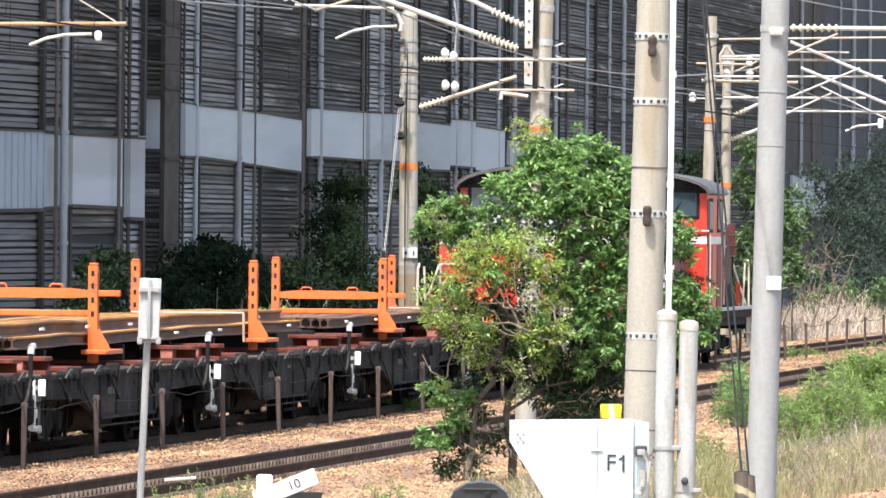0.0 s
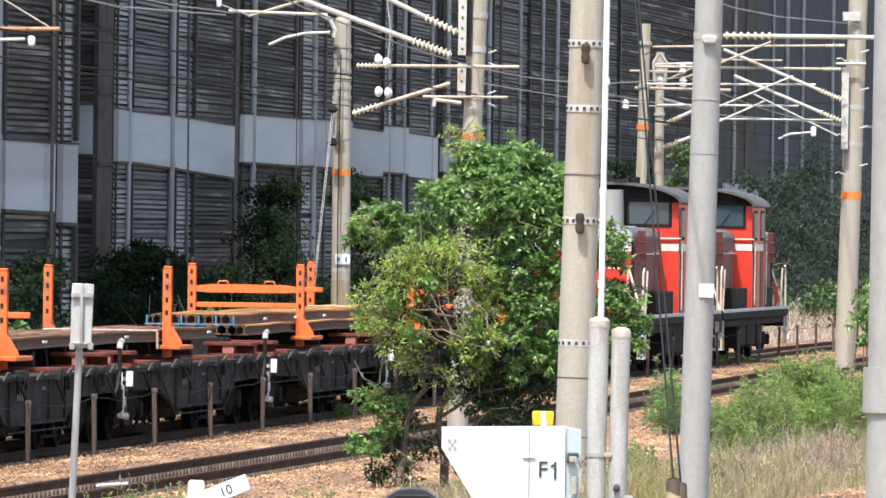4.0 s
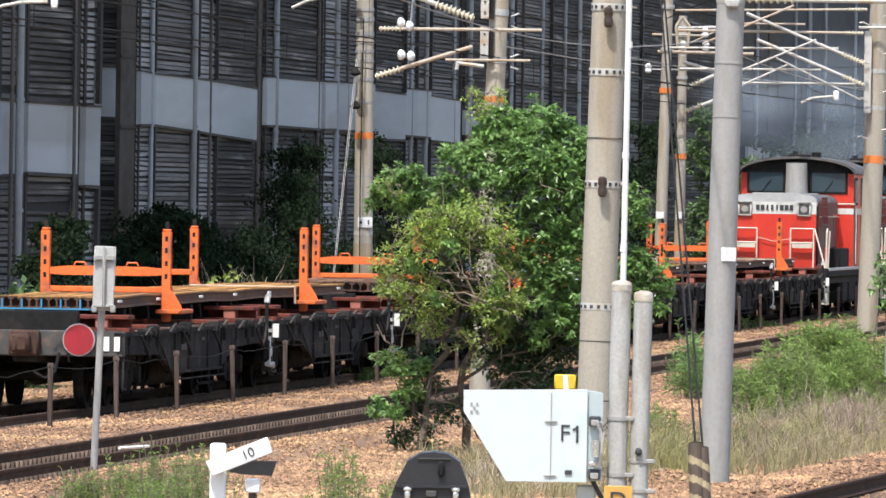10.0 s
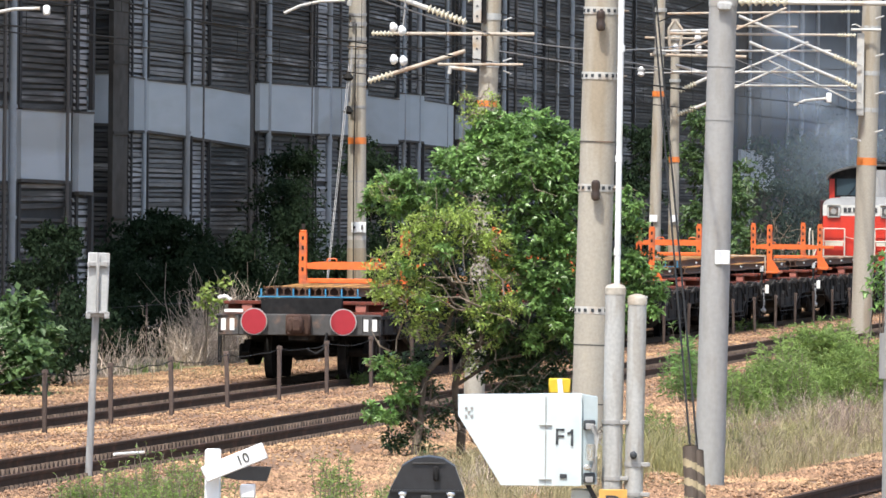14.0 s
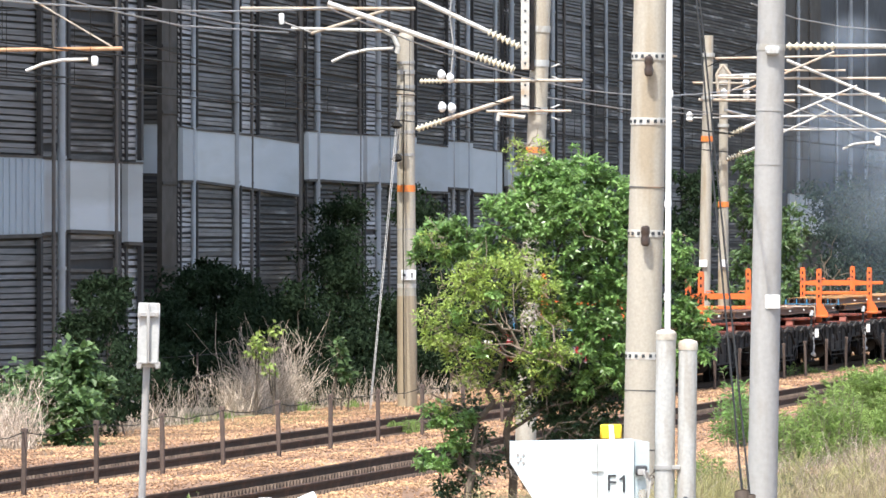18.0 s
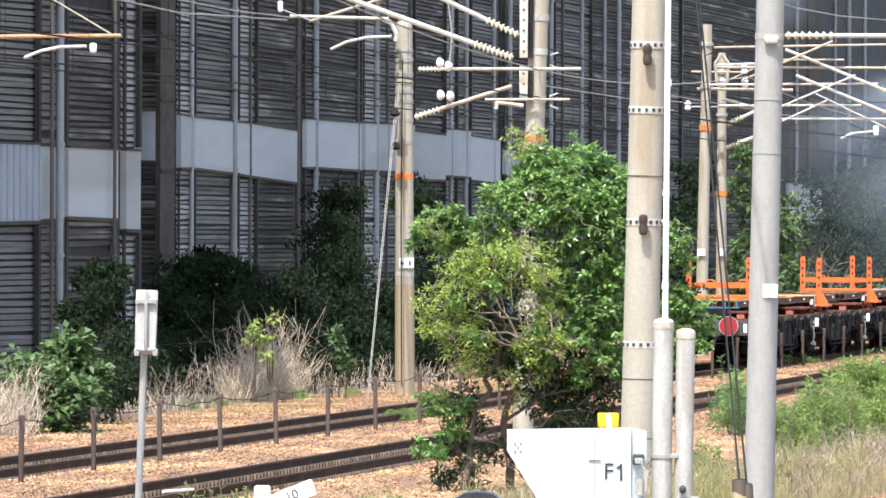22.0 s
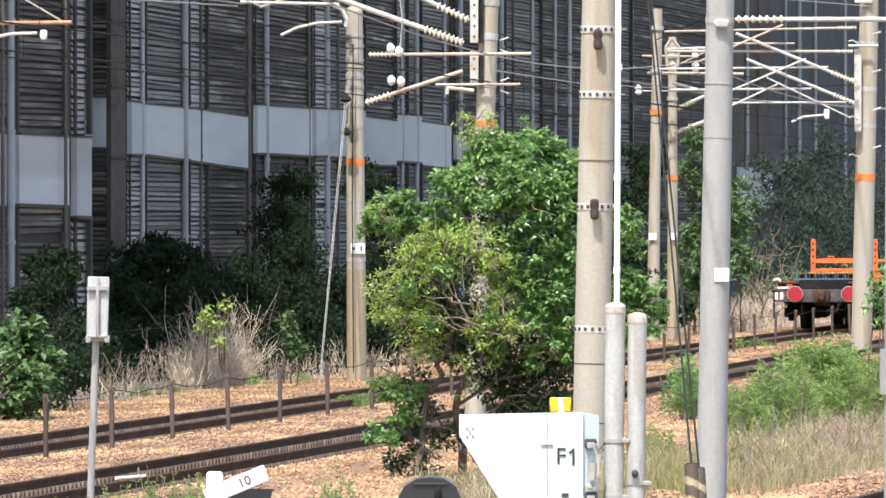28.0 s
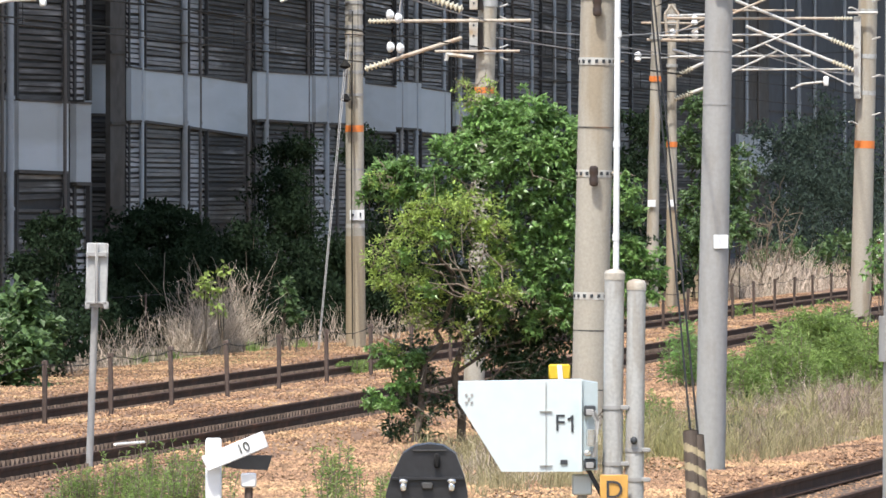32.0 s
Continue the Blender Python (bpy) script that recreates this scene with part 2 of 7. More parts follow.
bark = paint("bark", (0.11, 0.085, 0.065), 0.95, vary=0.35, grain=25, coarse=4, bump=0.6)
twig_mat = paint("twig", (0.20, 0.16, 0.12), 0.9, vary=0.3, grain=20, coarse=2)
dead_brown = paint("dead_brown_stalks", (0.30, 0.225, 0.18), 0.85, vary=0.3, grain=3, coarse=0.8, bump=0, island=0.5, thin=0.2)
leaf_green = paint("leaf_green", (0.195, 0.325, 0.1), 0.32, vary=0.25, grain=3, coarse=1.2, bump=0, island=0.45, thin=0.36)
leaf_light = paint("leaf_new_growth", (0.32, 0.42, 0.1), 0.45, vary=0.2, grain=3, coarse=0.8, bump=0, island=0.4, thin=0.35)
# dull bluish green: haze over the distant trees is mixed into the colour
leaf_hazed = paint("leaf_hazed", (0.045, 0.065, 0.05), 0.85, vary=0.3, grain=3, coarse=0.5, bump=0, island=0.4, thin=0.2, gloss=0.1)
# very dark green: the shade over the background bushes is in this leaf colour
leaf_shaded = paint("leaf_shaded", (0.019, 0.033, 0.016), 0.9, vary=0.3, grain=3, coarse=0.5, bump=0, island=0.25, thin=0.2, gloss=0.1)
# darker copy of the leaf green that paints the shade between clumps
leaf_inner_shade = paint("leaf_inner_shade", (0.05, 0.085, 0.036), 0.5, vary=0.3, grain=3, coarse=0.5, bump=0, island=0.45, thin=0.2, gloss=0.3)
leaf_vine = paint("leaf_vine", (0.095, 0.16, 0.055), 0.45, vary=0.2, grain=3, coarse=0.8, bump=0, island=0.4, thin=0.3)
grass_green = paint("grass_green", (0.225, 0.32, 0.09), 0.6, vary=0.2, grain=3, coarse=0.7, bump=0, island=0.4, thin=0.35)
grass_olive = paint("grass_olive", (0.335, 0.315, 0.135), 0.65, vary=0.2, grain=3, coarse=0.7, bump=0, island=0.4, thin=0.35)
grass_dry = paint("grass_dry", (0.33, 0.285, 0.15), 0.75, vary=0.2, grain=3, coarse=0.7, bump=0, island=0.35, thin=0.3)
reed_dry = paint("reed_dry", (0.5, 0.41, 0.325), 0.75, vary=0.25, grain=3, coarse=0.8, bump=0, island=0.6, thin=0.25)


def glass(name, colour):
    m = paint(name, colour, 0.06, vary=0.1, grain=2, bump=0)
    m.node_tree.nodes["Principled BSDF"].inputs["Specular IOR Level"].default_value = 0.9
    return m


cab_glass = glass("cab_window_glass", (0.05, 0.075, 0.09))
lamp_glass = glass("headlamp_glass", (0.35, 0.35, 0.33))


# ---- mesh tools ----
class Geo:
    """Collects the faces of one part."""

    def __init__(self):
        self.v, self.f = [], []

    def add(self, verts, faces, m=None):
        k = len(self.v)
        self.v += [tuple(m @ Vector(p)) for p in verts] if m is not None else [tuple(p) for p in verts]
        self.f += [tuple(i + k for i in face) for face in faces]
        return self

    def box(self, c, size, m=None, bevel=0.0):
        h = [s / 2 for s in size]
        b = min(bevel, min(h) * 0.8)
        place = Matrix.Translation(c) if m is None else m @ Matrix.Translation(c)
        if not b:
            vs = [(x * h[0], y * h[1], z * h[2]) for x in (-1, 1) for y in (-1, 1) for z in (-1, 1)]
            return self.add(vs, [(0, 1, 3, 2), (4, 6, 7, 5), (0, 4, 5, 1), (2, 3, 7, 6), (0, 2, 6, 4), (1, 5, 7, 3)], place)
        vs, ix, fs = [], {}, []
        for sx in (-1, 1):
            for sy in (-1, 1):
                for sz in (-1, 1):
                    for a in range(3):
                        sg = (sx, sy, sz)
                        ix[sg, a] = len(vs)
                        vs.append([sg[k] * (h[k] if k == a else h[k] - b) for k in range(3)])
                    fs.append(tuple(ix[(sx, sy, sz), a] for a in range(3)))
        for a in range(3):
            o, p = [k for k in range(3) if k != a]
            for s in (-1, 1):
                ring = []
                for so, sp in ((-1, -1), (1, -1), (1, 1), (-1, 1)):
                    sg = [0, 0, 0]
                    sg[a], sg[o], sg[p] = s, so, sp
                    ring.append(ix[tuple(sg), a])
                fs.append(tuple(ring))
            for so in (-1, 1):
                for sp in (-1, 1):
                    lo, hi = [0, 0, 0], [0, 0, 0]
                    lo[o] = hi[o] = so
                    lo[p] = hi[p] = sp
                    lo[a], hi[a] = -1, 1
                    lo, hi = tuple(lo), tuple(hi)
                    fs.append((ix[lo, o], ix[hi, o], ix[hi, p], ix[lo, p]))
        return self.add(vs, fs, place)

    def cyl(self, p0, p1, r0, r1=None, n=10, m=None, caps=True):
        p0, p1 = Vector(p0), Vector(p1)
        r1 = r0 if r1 is None else r1
        t = (p1 - p0).to_track_quat("Z", "Y").to_matrix()
        vs = []
        for p, r in ((p0, r0), (p1, r1)):
            vs += [p + t @ Vector((r * math.cos(6.28319 * i / n), r * math.sin(6.28319 * i / n), 0)) for i in range(n)]
        fs = [(i, (i + 1) % n, n + (i + 1) % n, n + i) for i in range(n)]
        if caps:
            fs += [tuple(range(n)), tuple(range(n, 2 * n))]
        return self.add(vs, fs, m)

    def tube(self, pts, r, n=6, m=None):
        for a, b in zip(pts, pts[1:]):
            self.cyl(a, b, r, r, n, m)
        return self

    def lathe(self, p0, p1, profile, n=10, m=None):
        """Rings of (share of the way from p0 to p1, radius)."""
        p0, p1 = Vector(p0), Vector(p1)
        t = (p1 - p0).to_track_quat("Z", "Y").to_matrix()
        vs = []
        for u, r in profile:
            c = p0.lerp(p1, u)
            vs += [c + t @ Vector((r * math.cos(6.28319 * i / n), r * math.sin(6.28319 * i / n), 0)) for i in range(n)]
        k = len(profile)
        fs = [(j * n + i, j * n + (i + 1) % n, (j + 1) * n + (i + 1) % n, (j + 1) * n + i) for j in range(k - 1) for i in range(n)]
        fs += [tuple(range(n)), tuple(range((k - 1) * n, k * n))]
        return self.add(vs, fs, m)

    def prism(self, poly, lo, hi, axis=1, m=None):
        """A polygon in the two other axes, drawn out along axis from lo to hi."""
        def at(p, w):
            c = list(p)
            c.insert(axis, w)
            return c
        k = len(poly)
        vs = [at(p, lo) for p in poly] + [at(p, hi) for p in poly]
        fs = [(i, (i + 1) % k, k + (i + 1) % k, k + i) for i in range(k)] + [tuple(range(k)), tuple(range(k, 2 * k))]
        return self.add(vs, fs, m)

    def mesh(self, name, material, smooth=True):
        me = bpy.data.meshes.new(name)
        me.from_pydata(self.v, [], self.f)
        bm = bmesh.new()
        bm.from_mesh(me)
        bmesh.ops.recalc_face_normals(bm, faces=bm.faces)
        bm.to_mesh(me)
        bm.free()
        if smooth:
            me.polygons.foreach_set("use_smooth", [True] * len(me.polygons))
            me.set_sharp_from_angle(angle=radians(38))
        me.materials.append(material)
        return me


def part(name, geo, material, parent, label="", smooth=True):
    ob = new(name, geo.mesh(name, material, smooth))
    ob.parent = parent
    return tagged(ob, label)


def thing(name, m, label, category, group="", kind=""):
    ob = new(name)
    ob.empty_display_size = 0.2
    ob.matrix_world = m
    return tagged(ob, label, category, group, kind)


def single(name, geo, material, label, category="", group="", kind="", smooth=True):
    return tagged(new(name, geo.mesh(name, material, smooth)), label, category, group, kind)


def loose(name, verts, faces, material, parent=None, kind="stuff"):
    """Many small pieces as one mesh from arrays."""
    me = bpy.data.meshes.new(name)
    me.from_pydata(np.asarray(verts).tolist(), [], np.asarray(faces).tolist())
    me.materials.append(material)
    ob = new(name, me)
    ob.parent = parent
    return tagged(ob, kind=kind)


# ---- the line of the railway: distance along it, place and heading ----
BEND = (-2.8538, 11.8960, -0.1936, 0.3749)
GD = np.linspace(20, 480, 1841)
GX = sum(c * ((GD - 150) / 100) ** k for k, c in enumerate(BEND))
GS = np.concatenate([[0], np.cumsum(np.hypot(np.diff(GX), np.diff(GD)))])
GS += 40 - np.interp(40, GD, GS)
GH = np.arctan2(np.gradient(GD), np.gradient(GX))


def on_line(s, side=0.0):
    """The point of the line at s metres, side metres to its right, and the heading there."""
    h = float(np.interp(s, GS, GH))
    return float(np.interp(s, GS, GX)) + side * math.sin(h), float(np.interp(s, GS, GD)) - side * math.cos(h), h


SECOND = 3.76        # the second track lies this far to the right
GROUND = -0.2
# the third track, straight
SIDING = (3.1, 90.2, 0.159)


# ---- ground ----
def ground():
    xs = np.concatenate([[-3000, -800, -200, -80], np.linspace(-40, 40, 81), [80, 200, 800, 3000]])
    ys = np.concatenate([[-3000, -500, -60, 0, 30], np.linspace(50, 300, 126), [320, 360, 450, 800, 3000]])
    g = Geo()
    vs = []
    for y in ys:
        for x in xs:
            z = GROUND - 0.02 + 0.05 * noise.noise((x * 0.5, y * 0.25, 0)) + 0.03 * noise.noise((x * 1.7, y * 0.9, 4))
            vs.append((x, y, z if 50 < y < 300 else GROUND - 0.02))
    n = len(xs)
    g.add(vs, [(j * n + i, j * n + i + 1, (j + 1) * n + i + 1, (j + 1) * n + i) for j in range(len(ys) - 1) for i in range(n - 1)])
    single("ground", g, soil, "brown soil with dry patches beside the railway", "ground", kind="structure")


ground()

RAIL_SHAPE = [(-0.062, -0.153), (0.062, -0.153), (0.062, -0.142), (0.012, -0.122), (0.010, -0.045), (0.032, -0.035), (0.032, -0.004), (0.026, 0.0),
              (-0.026, 0.0), (-0.032, -0.004), (-0.032, -0.035), (-0.010, -0.045), (-0.012, -0.122), (-0.062, -0.142)]


def sweep(geo, stations, shape):
    """Draws a shape (side, height) along stations of (x, y, heading)."""
    k, vs = len(shape), []
    for x, y, h in stations:
        vs += [(x + a * math.sin(h), y - a * math.cos(h), z) for a, z in shape]
    fs = [(j * k + i, j * k + (i + 1) % k, (j + 1) * k + (i + 1) % k, (j + 1) * k + i) for j in range(len(stations) - 1) for i in range(k)]
    return geo.add(vs, fs + [tuple(range(k)), tuple(range(len(vs) - k, len(vs)))])


def bed_z(a):
    """The ballast's height a metres from the track's middle: level, a heaped shoulder, then a slope."""
    return -0.2 + 0.14 * min(1, max(0, (a - 0.85) / 0.35)) - max(0, a - 1.75) * 0.45


def sleeper_mesh():
    g = Geo().box((0, 0, -0.25), (0.22, 2.0, 0.16), bevel=0.02)
    return g.mesh("sleeper", sleeper_mat)


def clips_at(g, x, y, h):
    """Sprung clips on both feet of both rails: small wedges."""
    m = Matrix.Translation((x, y, 0)) @ Matrix.Rotation(h, 4, "Z")
    for r in (-0.533, 0.533):
        for e in (-0.085, 0.085):
            for o in (-0.15, 0.15):
                g.prism([(o - 0.1, -0.172), (o + 0.1, -0.172), (o + 0.02, -0.1), (o - 0.02, -0.1)], r + e - 0.025, r + e + 0.025, 1, m)


def track(name, label, place, s0, s1, near0, near1, step=0.6, clipped=True):
    """A track on its ballast: two rails, sleepers one by one where the camera passes nearest, and the rail clips."""
    top = thing(name, Matrix.Identity(4), label, "railway track", kind="structure")
    st = [place(s, 0) for s in np.arange(s0, s1, 2.0)]
    bed = Geo()
    k, vs = 15, []
    for x, y, h in st:
        for i in range(k):
            a = (i - (k - 1) / 2) * 0.29
            z = bed_z(abs(a)) + 0.022 * noise.noise((x * 2, y * 0.8, i * 1.3))
            vs.append((x + a * math.sin(h), y - a * math.cos(h), z))
    bed.add(vs, [(j * k + i, j * k + i + 1, (j + 1) * k + i + 1, (j + 1) * k + i) for j in range(len(st) - 1) for i in range(k - 1)])
    part("ballast_bed", bed, ballast_bed, top, "reddish brown crushed stone ballast")
    for r in (-0.533, 0.533):
        part("rail", sweep(Geo(), [place(s, r) for s in np.arange(s0, s1, 1.5)], RAIL_SHAPE), rail_steel, top, "rust-brown steel rail")
    me, rest, clips = sleeper_mesh(), Geo(), Geo()
    count = 0
    for s in np.arange(s0, s1, step):
        x, y, h = place(s, 0)
        if near0 < s < near1:
            ob = new("sleeper", me)
            ob.parent = top
            ob.matrix_local = Matrix.Translation((x, y, 0)) @ Matrix.Rotation(h, 4, "Z")
            if clipped:
                clips_at(clips, x, y, h)
            count += 1
        elif s < near1 + 100:
            rest.box((x, y, -0.235), (0.2, 2.0, 0.16), Matrix.Translation((x, y, 0)) @ Matrix.Rotation(h, 4, "Z") @ Matrix.Translation((-x, -y, 0)))
    tagged(part("far_sleeper", rest, sleeper_mat, top, smooth=False), kind="stuff")
    if clipped:
        tagged(part("rail_clip", clips, clip_rust, top, smooth=False), kind="stuff")
    return top


def siding_place(s, side):
    h = math.atan2(1, SIDING[2])
    y = s * math.sin(h)
    return SIDING[0] + SIDING[2] * (y - SIDING[1]) + side * math.sin(h), y - side * math.cos(h), h


track("main_track", "single railway track curving away on reddish ballast", on_line, 30, 400, 95, 272)
track("second_track", "railway track beside the main one on reddish ballast", lambda s, a: on_line(s, a + SECOND), 30, 400, 85, 262)
track("siding_track", "rusty siding track on brown ballast", siding_place, 30, 190, 70, 130, clipped=False)


def stones(name, count, pick, size, seed):
    """Loose ballast stones: small uneven eight-sided lumps."""
    rng = np.random.default_rng(seed)
    base = np.array([(1, 0, 0), (-1, 0, 0), (0, 1, 0), (0, -1, 0), (0, 0, 1), (0, 0, -1)], float)
    tri = np.array([(0, 2, 4), (2, 1, 4), (1, 3, 4), (3, 0, 4), (2, 0, 5), (1, 2, 5), (3, 1, 5), (0, 3, 5)])
    at = np.array([pick(rng) for _ in range(count)])
    r = rng.uniform(0.6, 1.5, (count, 1, 1)) * size * rng.uniform(0.55, 1.2, (count, 6, 1))
    a = rng.uniform(0, 6.283, count)
    tilt = rng.uniform(-0.5, 0.5, count)
    v = base[None] * r * np.array([1, 0.8, 0.65])
    ca, sa, ct, s_t = np.cos(a)[:, None], np.sin(a)[:, None], np.cos(tilt)[:, None], np.sin(tilt)[:, None]
    y, z = v[..., 1] * ct - v[..., 2] * s_t, v[..., 1] * s_t + v[..., 2] * ct
    x, y = v[..., 0] * ca - y * sa, v[..., 0] * sa + y * ca
    v = np.stack([x, y, z], -1) + at[:, None]
    f = (tri[None] + 6 * np.arange(count)[:, None, None]).reshape(-1, 3)
    ob = loose(name, v.reshape(-1, 3), f, stone_mat)
    return tagged(ob, "reddish brown crushed stones lying loose between the tracks", "gravel")


def pick_between(rng):
    s = 85 + 185 * rng.random() ** 1.5
    a = rng.uniform(-4.6, 6.4)
    d = min(abs(a), abs(a - SECOND))
    if d < 0.75 and rng.random() < 0.7:
        return pick_between(rng)
    x, y, h = on_line(s, a)
    return x, y, max(bed_z(d), GROUND) + 0.015


def pick_front(rng):
    s = 82 + 90 * rng.random() ** 1.3
    x, y, h = on_line(s, rng.uniform(5.2, 9.6))
    return x, y, GROUND + 0.02


def pick_siding(rng):
    a = rng.uniform(-6.5, 1.8) if rng.random() < 0.6 else rng.uniform(-2.9, 1.8)
    x, y, h = siding_place(84 + 34 * rng.random(), a)
    return x, y, max(bed_z(abs(a)), GROUND) + 0.015


stones("ballast_stones", 140000, pick_between, 0.023, 3)
stones("trackside_stones", 60000, pick_front, 0.033, 4)
stones("siding_stones", 40000, pick_siding, 0.03, 5)


# ---- the car park building behind the line ----
def wall_run(a, b, depth, z0, z1, geo):
    """An upright wall from a to b (x, y), its thickness on the far side."""
    a, b = Vector((*a, 0)), Vector((*b, 0))
    d = (b - a).normalized()
    n = Vector((-d.y, d.x, 0))
    poly = [a, b, b + n * depth, a + n * depth]
    return geo.prism([(p.x, p.y) for p in poly], z0, z1, axis=2)


def slats(a, b, z0, z1, joined, seed, pitch=0.112, proud=0.05):
    """Level louvre boards over a bay, each a thin board: joined, as a list, or only a thin sheet behind them."""
    rng = random.Random(seed)
    geo, boards = Geo(), []
    a, b = Vector((*a, 0)), Vector((*b, 0))
    d = (b - a).normalized()
    n = Vector((d.y, -d.x, 0))
    k = int((z1 - z0) / pitch)
    for i in range(k):
        z = z0 + i * pitch
        hgt = pitch * rng.choice((0.5, 0.64, 0.7, 0.74, 0.76, 0.78))
        sag0, sag1 = rng.uniform(-0.02, 0.02), rng.uniform(-0.02, 0.02)
        if rng.random() < 0.008:
            continue
        o0, o1 = n * proud * rng.uniform(0.7, 1.1), n * (proud + 0.012)
        vs = [a + o1 + Vector((0, 0, z + sag0)), b + o1 + Vector((0, 0, z + sag1)), b + o0 + Vector((0, 0, z + hgt + sag1)), a + o0 + Vector((0, 0, z + hgt + sag0))]
        vs += [v - n * 0.03 for v in vs]
        board = Geo() if joined is None else geo
        if joined is not False:
            board.add(vs, [(0, 1, 2, 3), (7, 6, 5, 4), (0, 4, 5, 1), (3, 2, 6, 7), (0, 3, 7, 4), (1, 5, 6, 2)])
        boards.append(board)
    if joined is False:
        wall_run((a + n * 0.012).xy, (b + n * 0.012).xy, 0.01, z0, z1, geo)
    return boards if joined is None else geo


TOP = 15.0
car_park = thing("car_park_building", Matrix.Identity(4), "grey louvred car park building with white parapet bands", "building")
# kind, ends of the bay, and the parapet band that slopes with the ramps behind it: lower edge at both ends, upper edge at both ends
BAYS = [
    ("corrugated", (-9.04, 159.0), (-7.84, 164.6), (3.07, 3.11, 4.41, 4.42)),
    ("light", (-7.83, 164.6), (-7.50, 166.1), (3.14, 3.15, 4.4, 4.39)),
    ("dark", (-7.44, 166.4), (-6.71, 169.7), (3.19, 3.16, 4.39, 4.37)),
    ("column", (-6.72, 169.7), (-6.60, 170.2), None),
    ("strip", (-6.59, 170.2), (-6.37, 171.2), (2.98, 2.97, 4.37, 4.37)),
    ("recess", (-8.23, 218.6), (-7.53, 219.4), (4.56, 4.55, 5.75, 5.74)),
    ("column", (-7.50, 217.9), (-7.19, 218.6), None),
    ("strip", (-7.24, 220.2), (-6.97, 222.3), (4.41, 4.42, 5.62, 5.58)),
    ("light", (-6.97, 222.3), (-6.16, 229.5), (4.42, 4.33, 5.58, 5.56)),
    ("strip", (-6.16, 229.5), (-5.80, 232.6), (4.33, 4.28, 5.56, 5.54)),
    ("dark", (-5.80, 232.6), (-4.96, 239.8), (4.28, 4.18, 5.54, 5.46)),
    ("column", (-4.96, 239.8), (-4.78, 241.3), None),
    ("dark", (-4.78, 241.3), (-4.56, 243.1), (4.58, 4.59, 5.78, 5.79)),
    ("dark", (-4.56, 243.1), (-3.57, 252.4), (4.59, 4.58, 5.78, 5.81)),
    ("column", (-3.57, 252.4), (-3.48, 253.2), None),
    ("strip", (-3.47, 253.2), (-3.17, 256.1), (4.59, 4.61, 5.82, 5.84)),
    ("light", (-3.17, 256.1), (-2.27, 264.4), (4.59, 4.62, 5.84, 5.9)),
    ("dark", (-2.27, 264.4), (-1.46, 272.0), (4.42, 4.44, 5.73, 5.7)),
    ("strip", (-1.46, 272.0), (-1.14, 274.9), (4.57, 4.57, 5.87, 5.89)),
    ("light", (-1.14, 274.9), (-0.76, 278.5), (4.57, 4.56, 5.89, 5.89)),
    ("light", (-0.76, 278.5), (0.09, 286.2), (4.48, 4.44, 5.75, 5.69)),
    ("column", (0.09, 286.2), (0.25, 287.7), None),
    ("dark", (0.26, 287.7), (1.09, 294.1), (4.7, 4.68, 5.44, 5.37)),
    ("full_dark", (1.08, 294.1), (1.79, 299.2), None),
    ("full_light", (1.79, 299.2), (3.02, 308.8), None),
    ("full_dark", (3.02, 308.8), (4.64, 321.4), None),
    ("full_light", (4.64, 321.4), (6.41, 335.1), None),
    ("full_dark", (6.41, 335.1), (9.78, 361.2), None),
    ("column", (9.78, 361.2), (11.26, 372.4), None),
    ("panel", (11.26, 372.4), (13.01, 385.6), (3.34, 3.33, 4.95, 4.93)),
    ("column", (13.01, 385.6), (14.25, 395.0), None),
    ("column", (14.25, 395.0), (16.92, 415.1), None),
    ("column", (16.92, 415.1), (22.31, 455.8), None),
]


def wall_slope(a, b, depth, low, high, geo):
    """An upright wall from a to b whose lower and upper edges slope from one height to another."""
    a, b = Vector((*a, 0)), Vector((*b, 0))
    d = (b - a).normalized()
    n = Vector((-d.y, d.x, 0)) * depth
    up = lambda p, z: Vector((p.x, p.y, z))
    vs = [up(p + o, z) for o in (Vector((0, 0, 0)), n) for p, z in ((a, low[0]), (b, low[1]), (b, high[1]), (a, high[0]))]
    return geo.add(vs, [(0, 1, 2, 3), (7, 6, 5, 4), (0, 4, 5, 1), (3, 2, 6, 7), (0, 3, 7, 4), (1, 5, 6, 2)])


def build_car_park():
    """Bays along the staggered front: louvres below and above a parapet band, each bay with its own wall behind."""
    for i, (kind, a, b, z) in enumerate(BAYS):
        near = i < 5
        top = 9.0 if near else TOP
        back = Geo()
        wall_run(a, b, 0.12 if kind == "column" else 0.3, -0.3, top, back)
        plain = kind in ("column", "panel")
        part("wall", back, (wall_hazed if i > 26 else column_grey) if kind == "column" else wall_brown if plain else wall_gap_shade, car_park)
        d = (Vector(b) - Vector(a)).normalized()
        n = Vector((d.y, -d.x))
        if not plain:
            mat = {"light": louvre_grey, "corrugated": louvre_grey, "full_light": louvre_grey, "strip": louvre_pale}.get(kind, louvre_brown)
            for z0, z1 in (((0.0, max(z[:2])), (min(z[2:]) - 0.05, top)) if z else ((0.0, top),)):
                # near bays: a near-black sheet behind the boards paints the shade in the gaps
                panel = tagged(part("louvre_panel", slats(a, b, z0, z1, not near, i), wall_gap_shade if near else mat, car_park, smooth=False), kind="" if near else "stuff")
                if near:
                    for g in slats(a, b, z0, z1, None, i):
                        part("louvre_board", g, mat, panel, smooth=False)
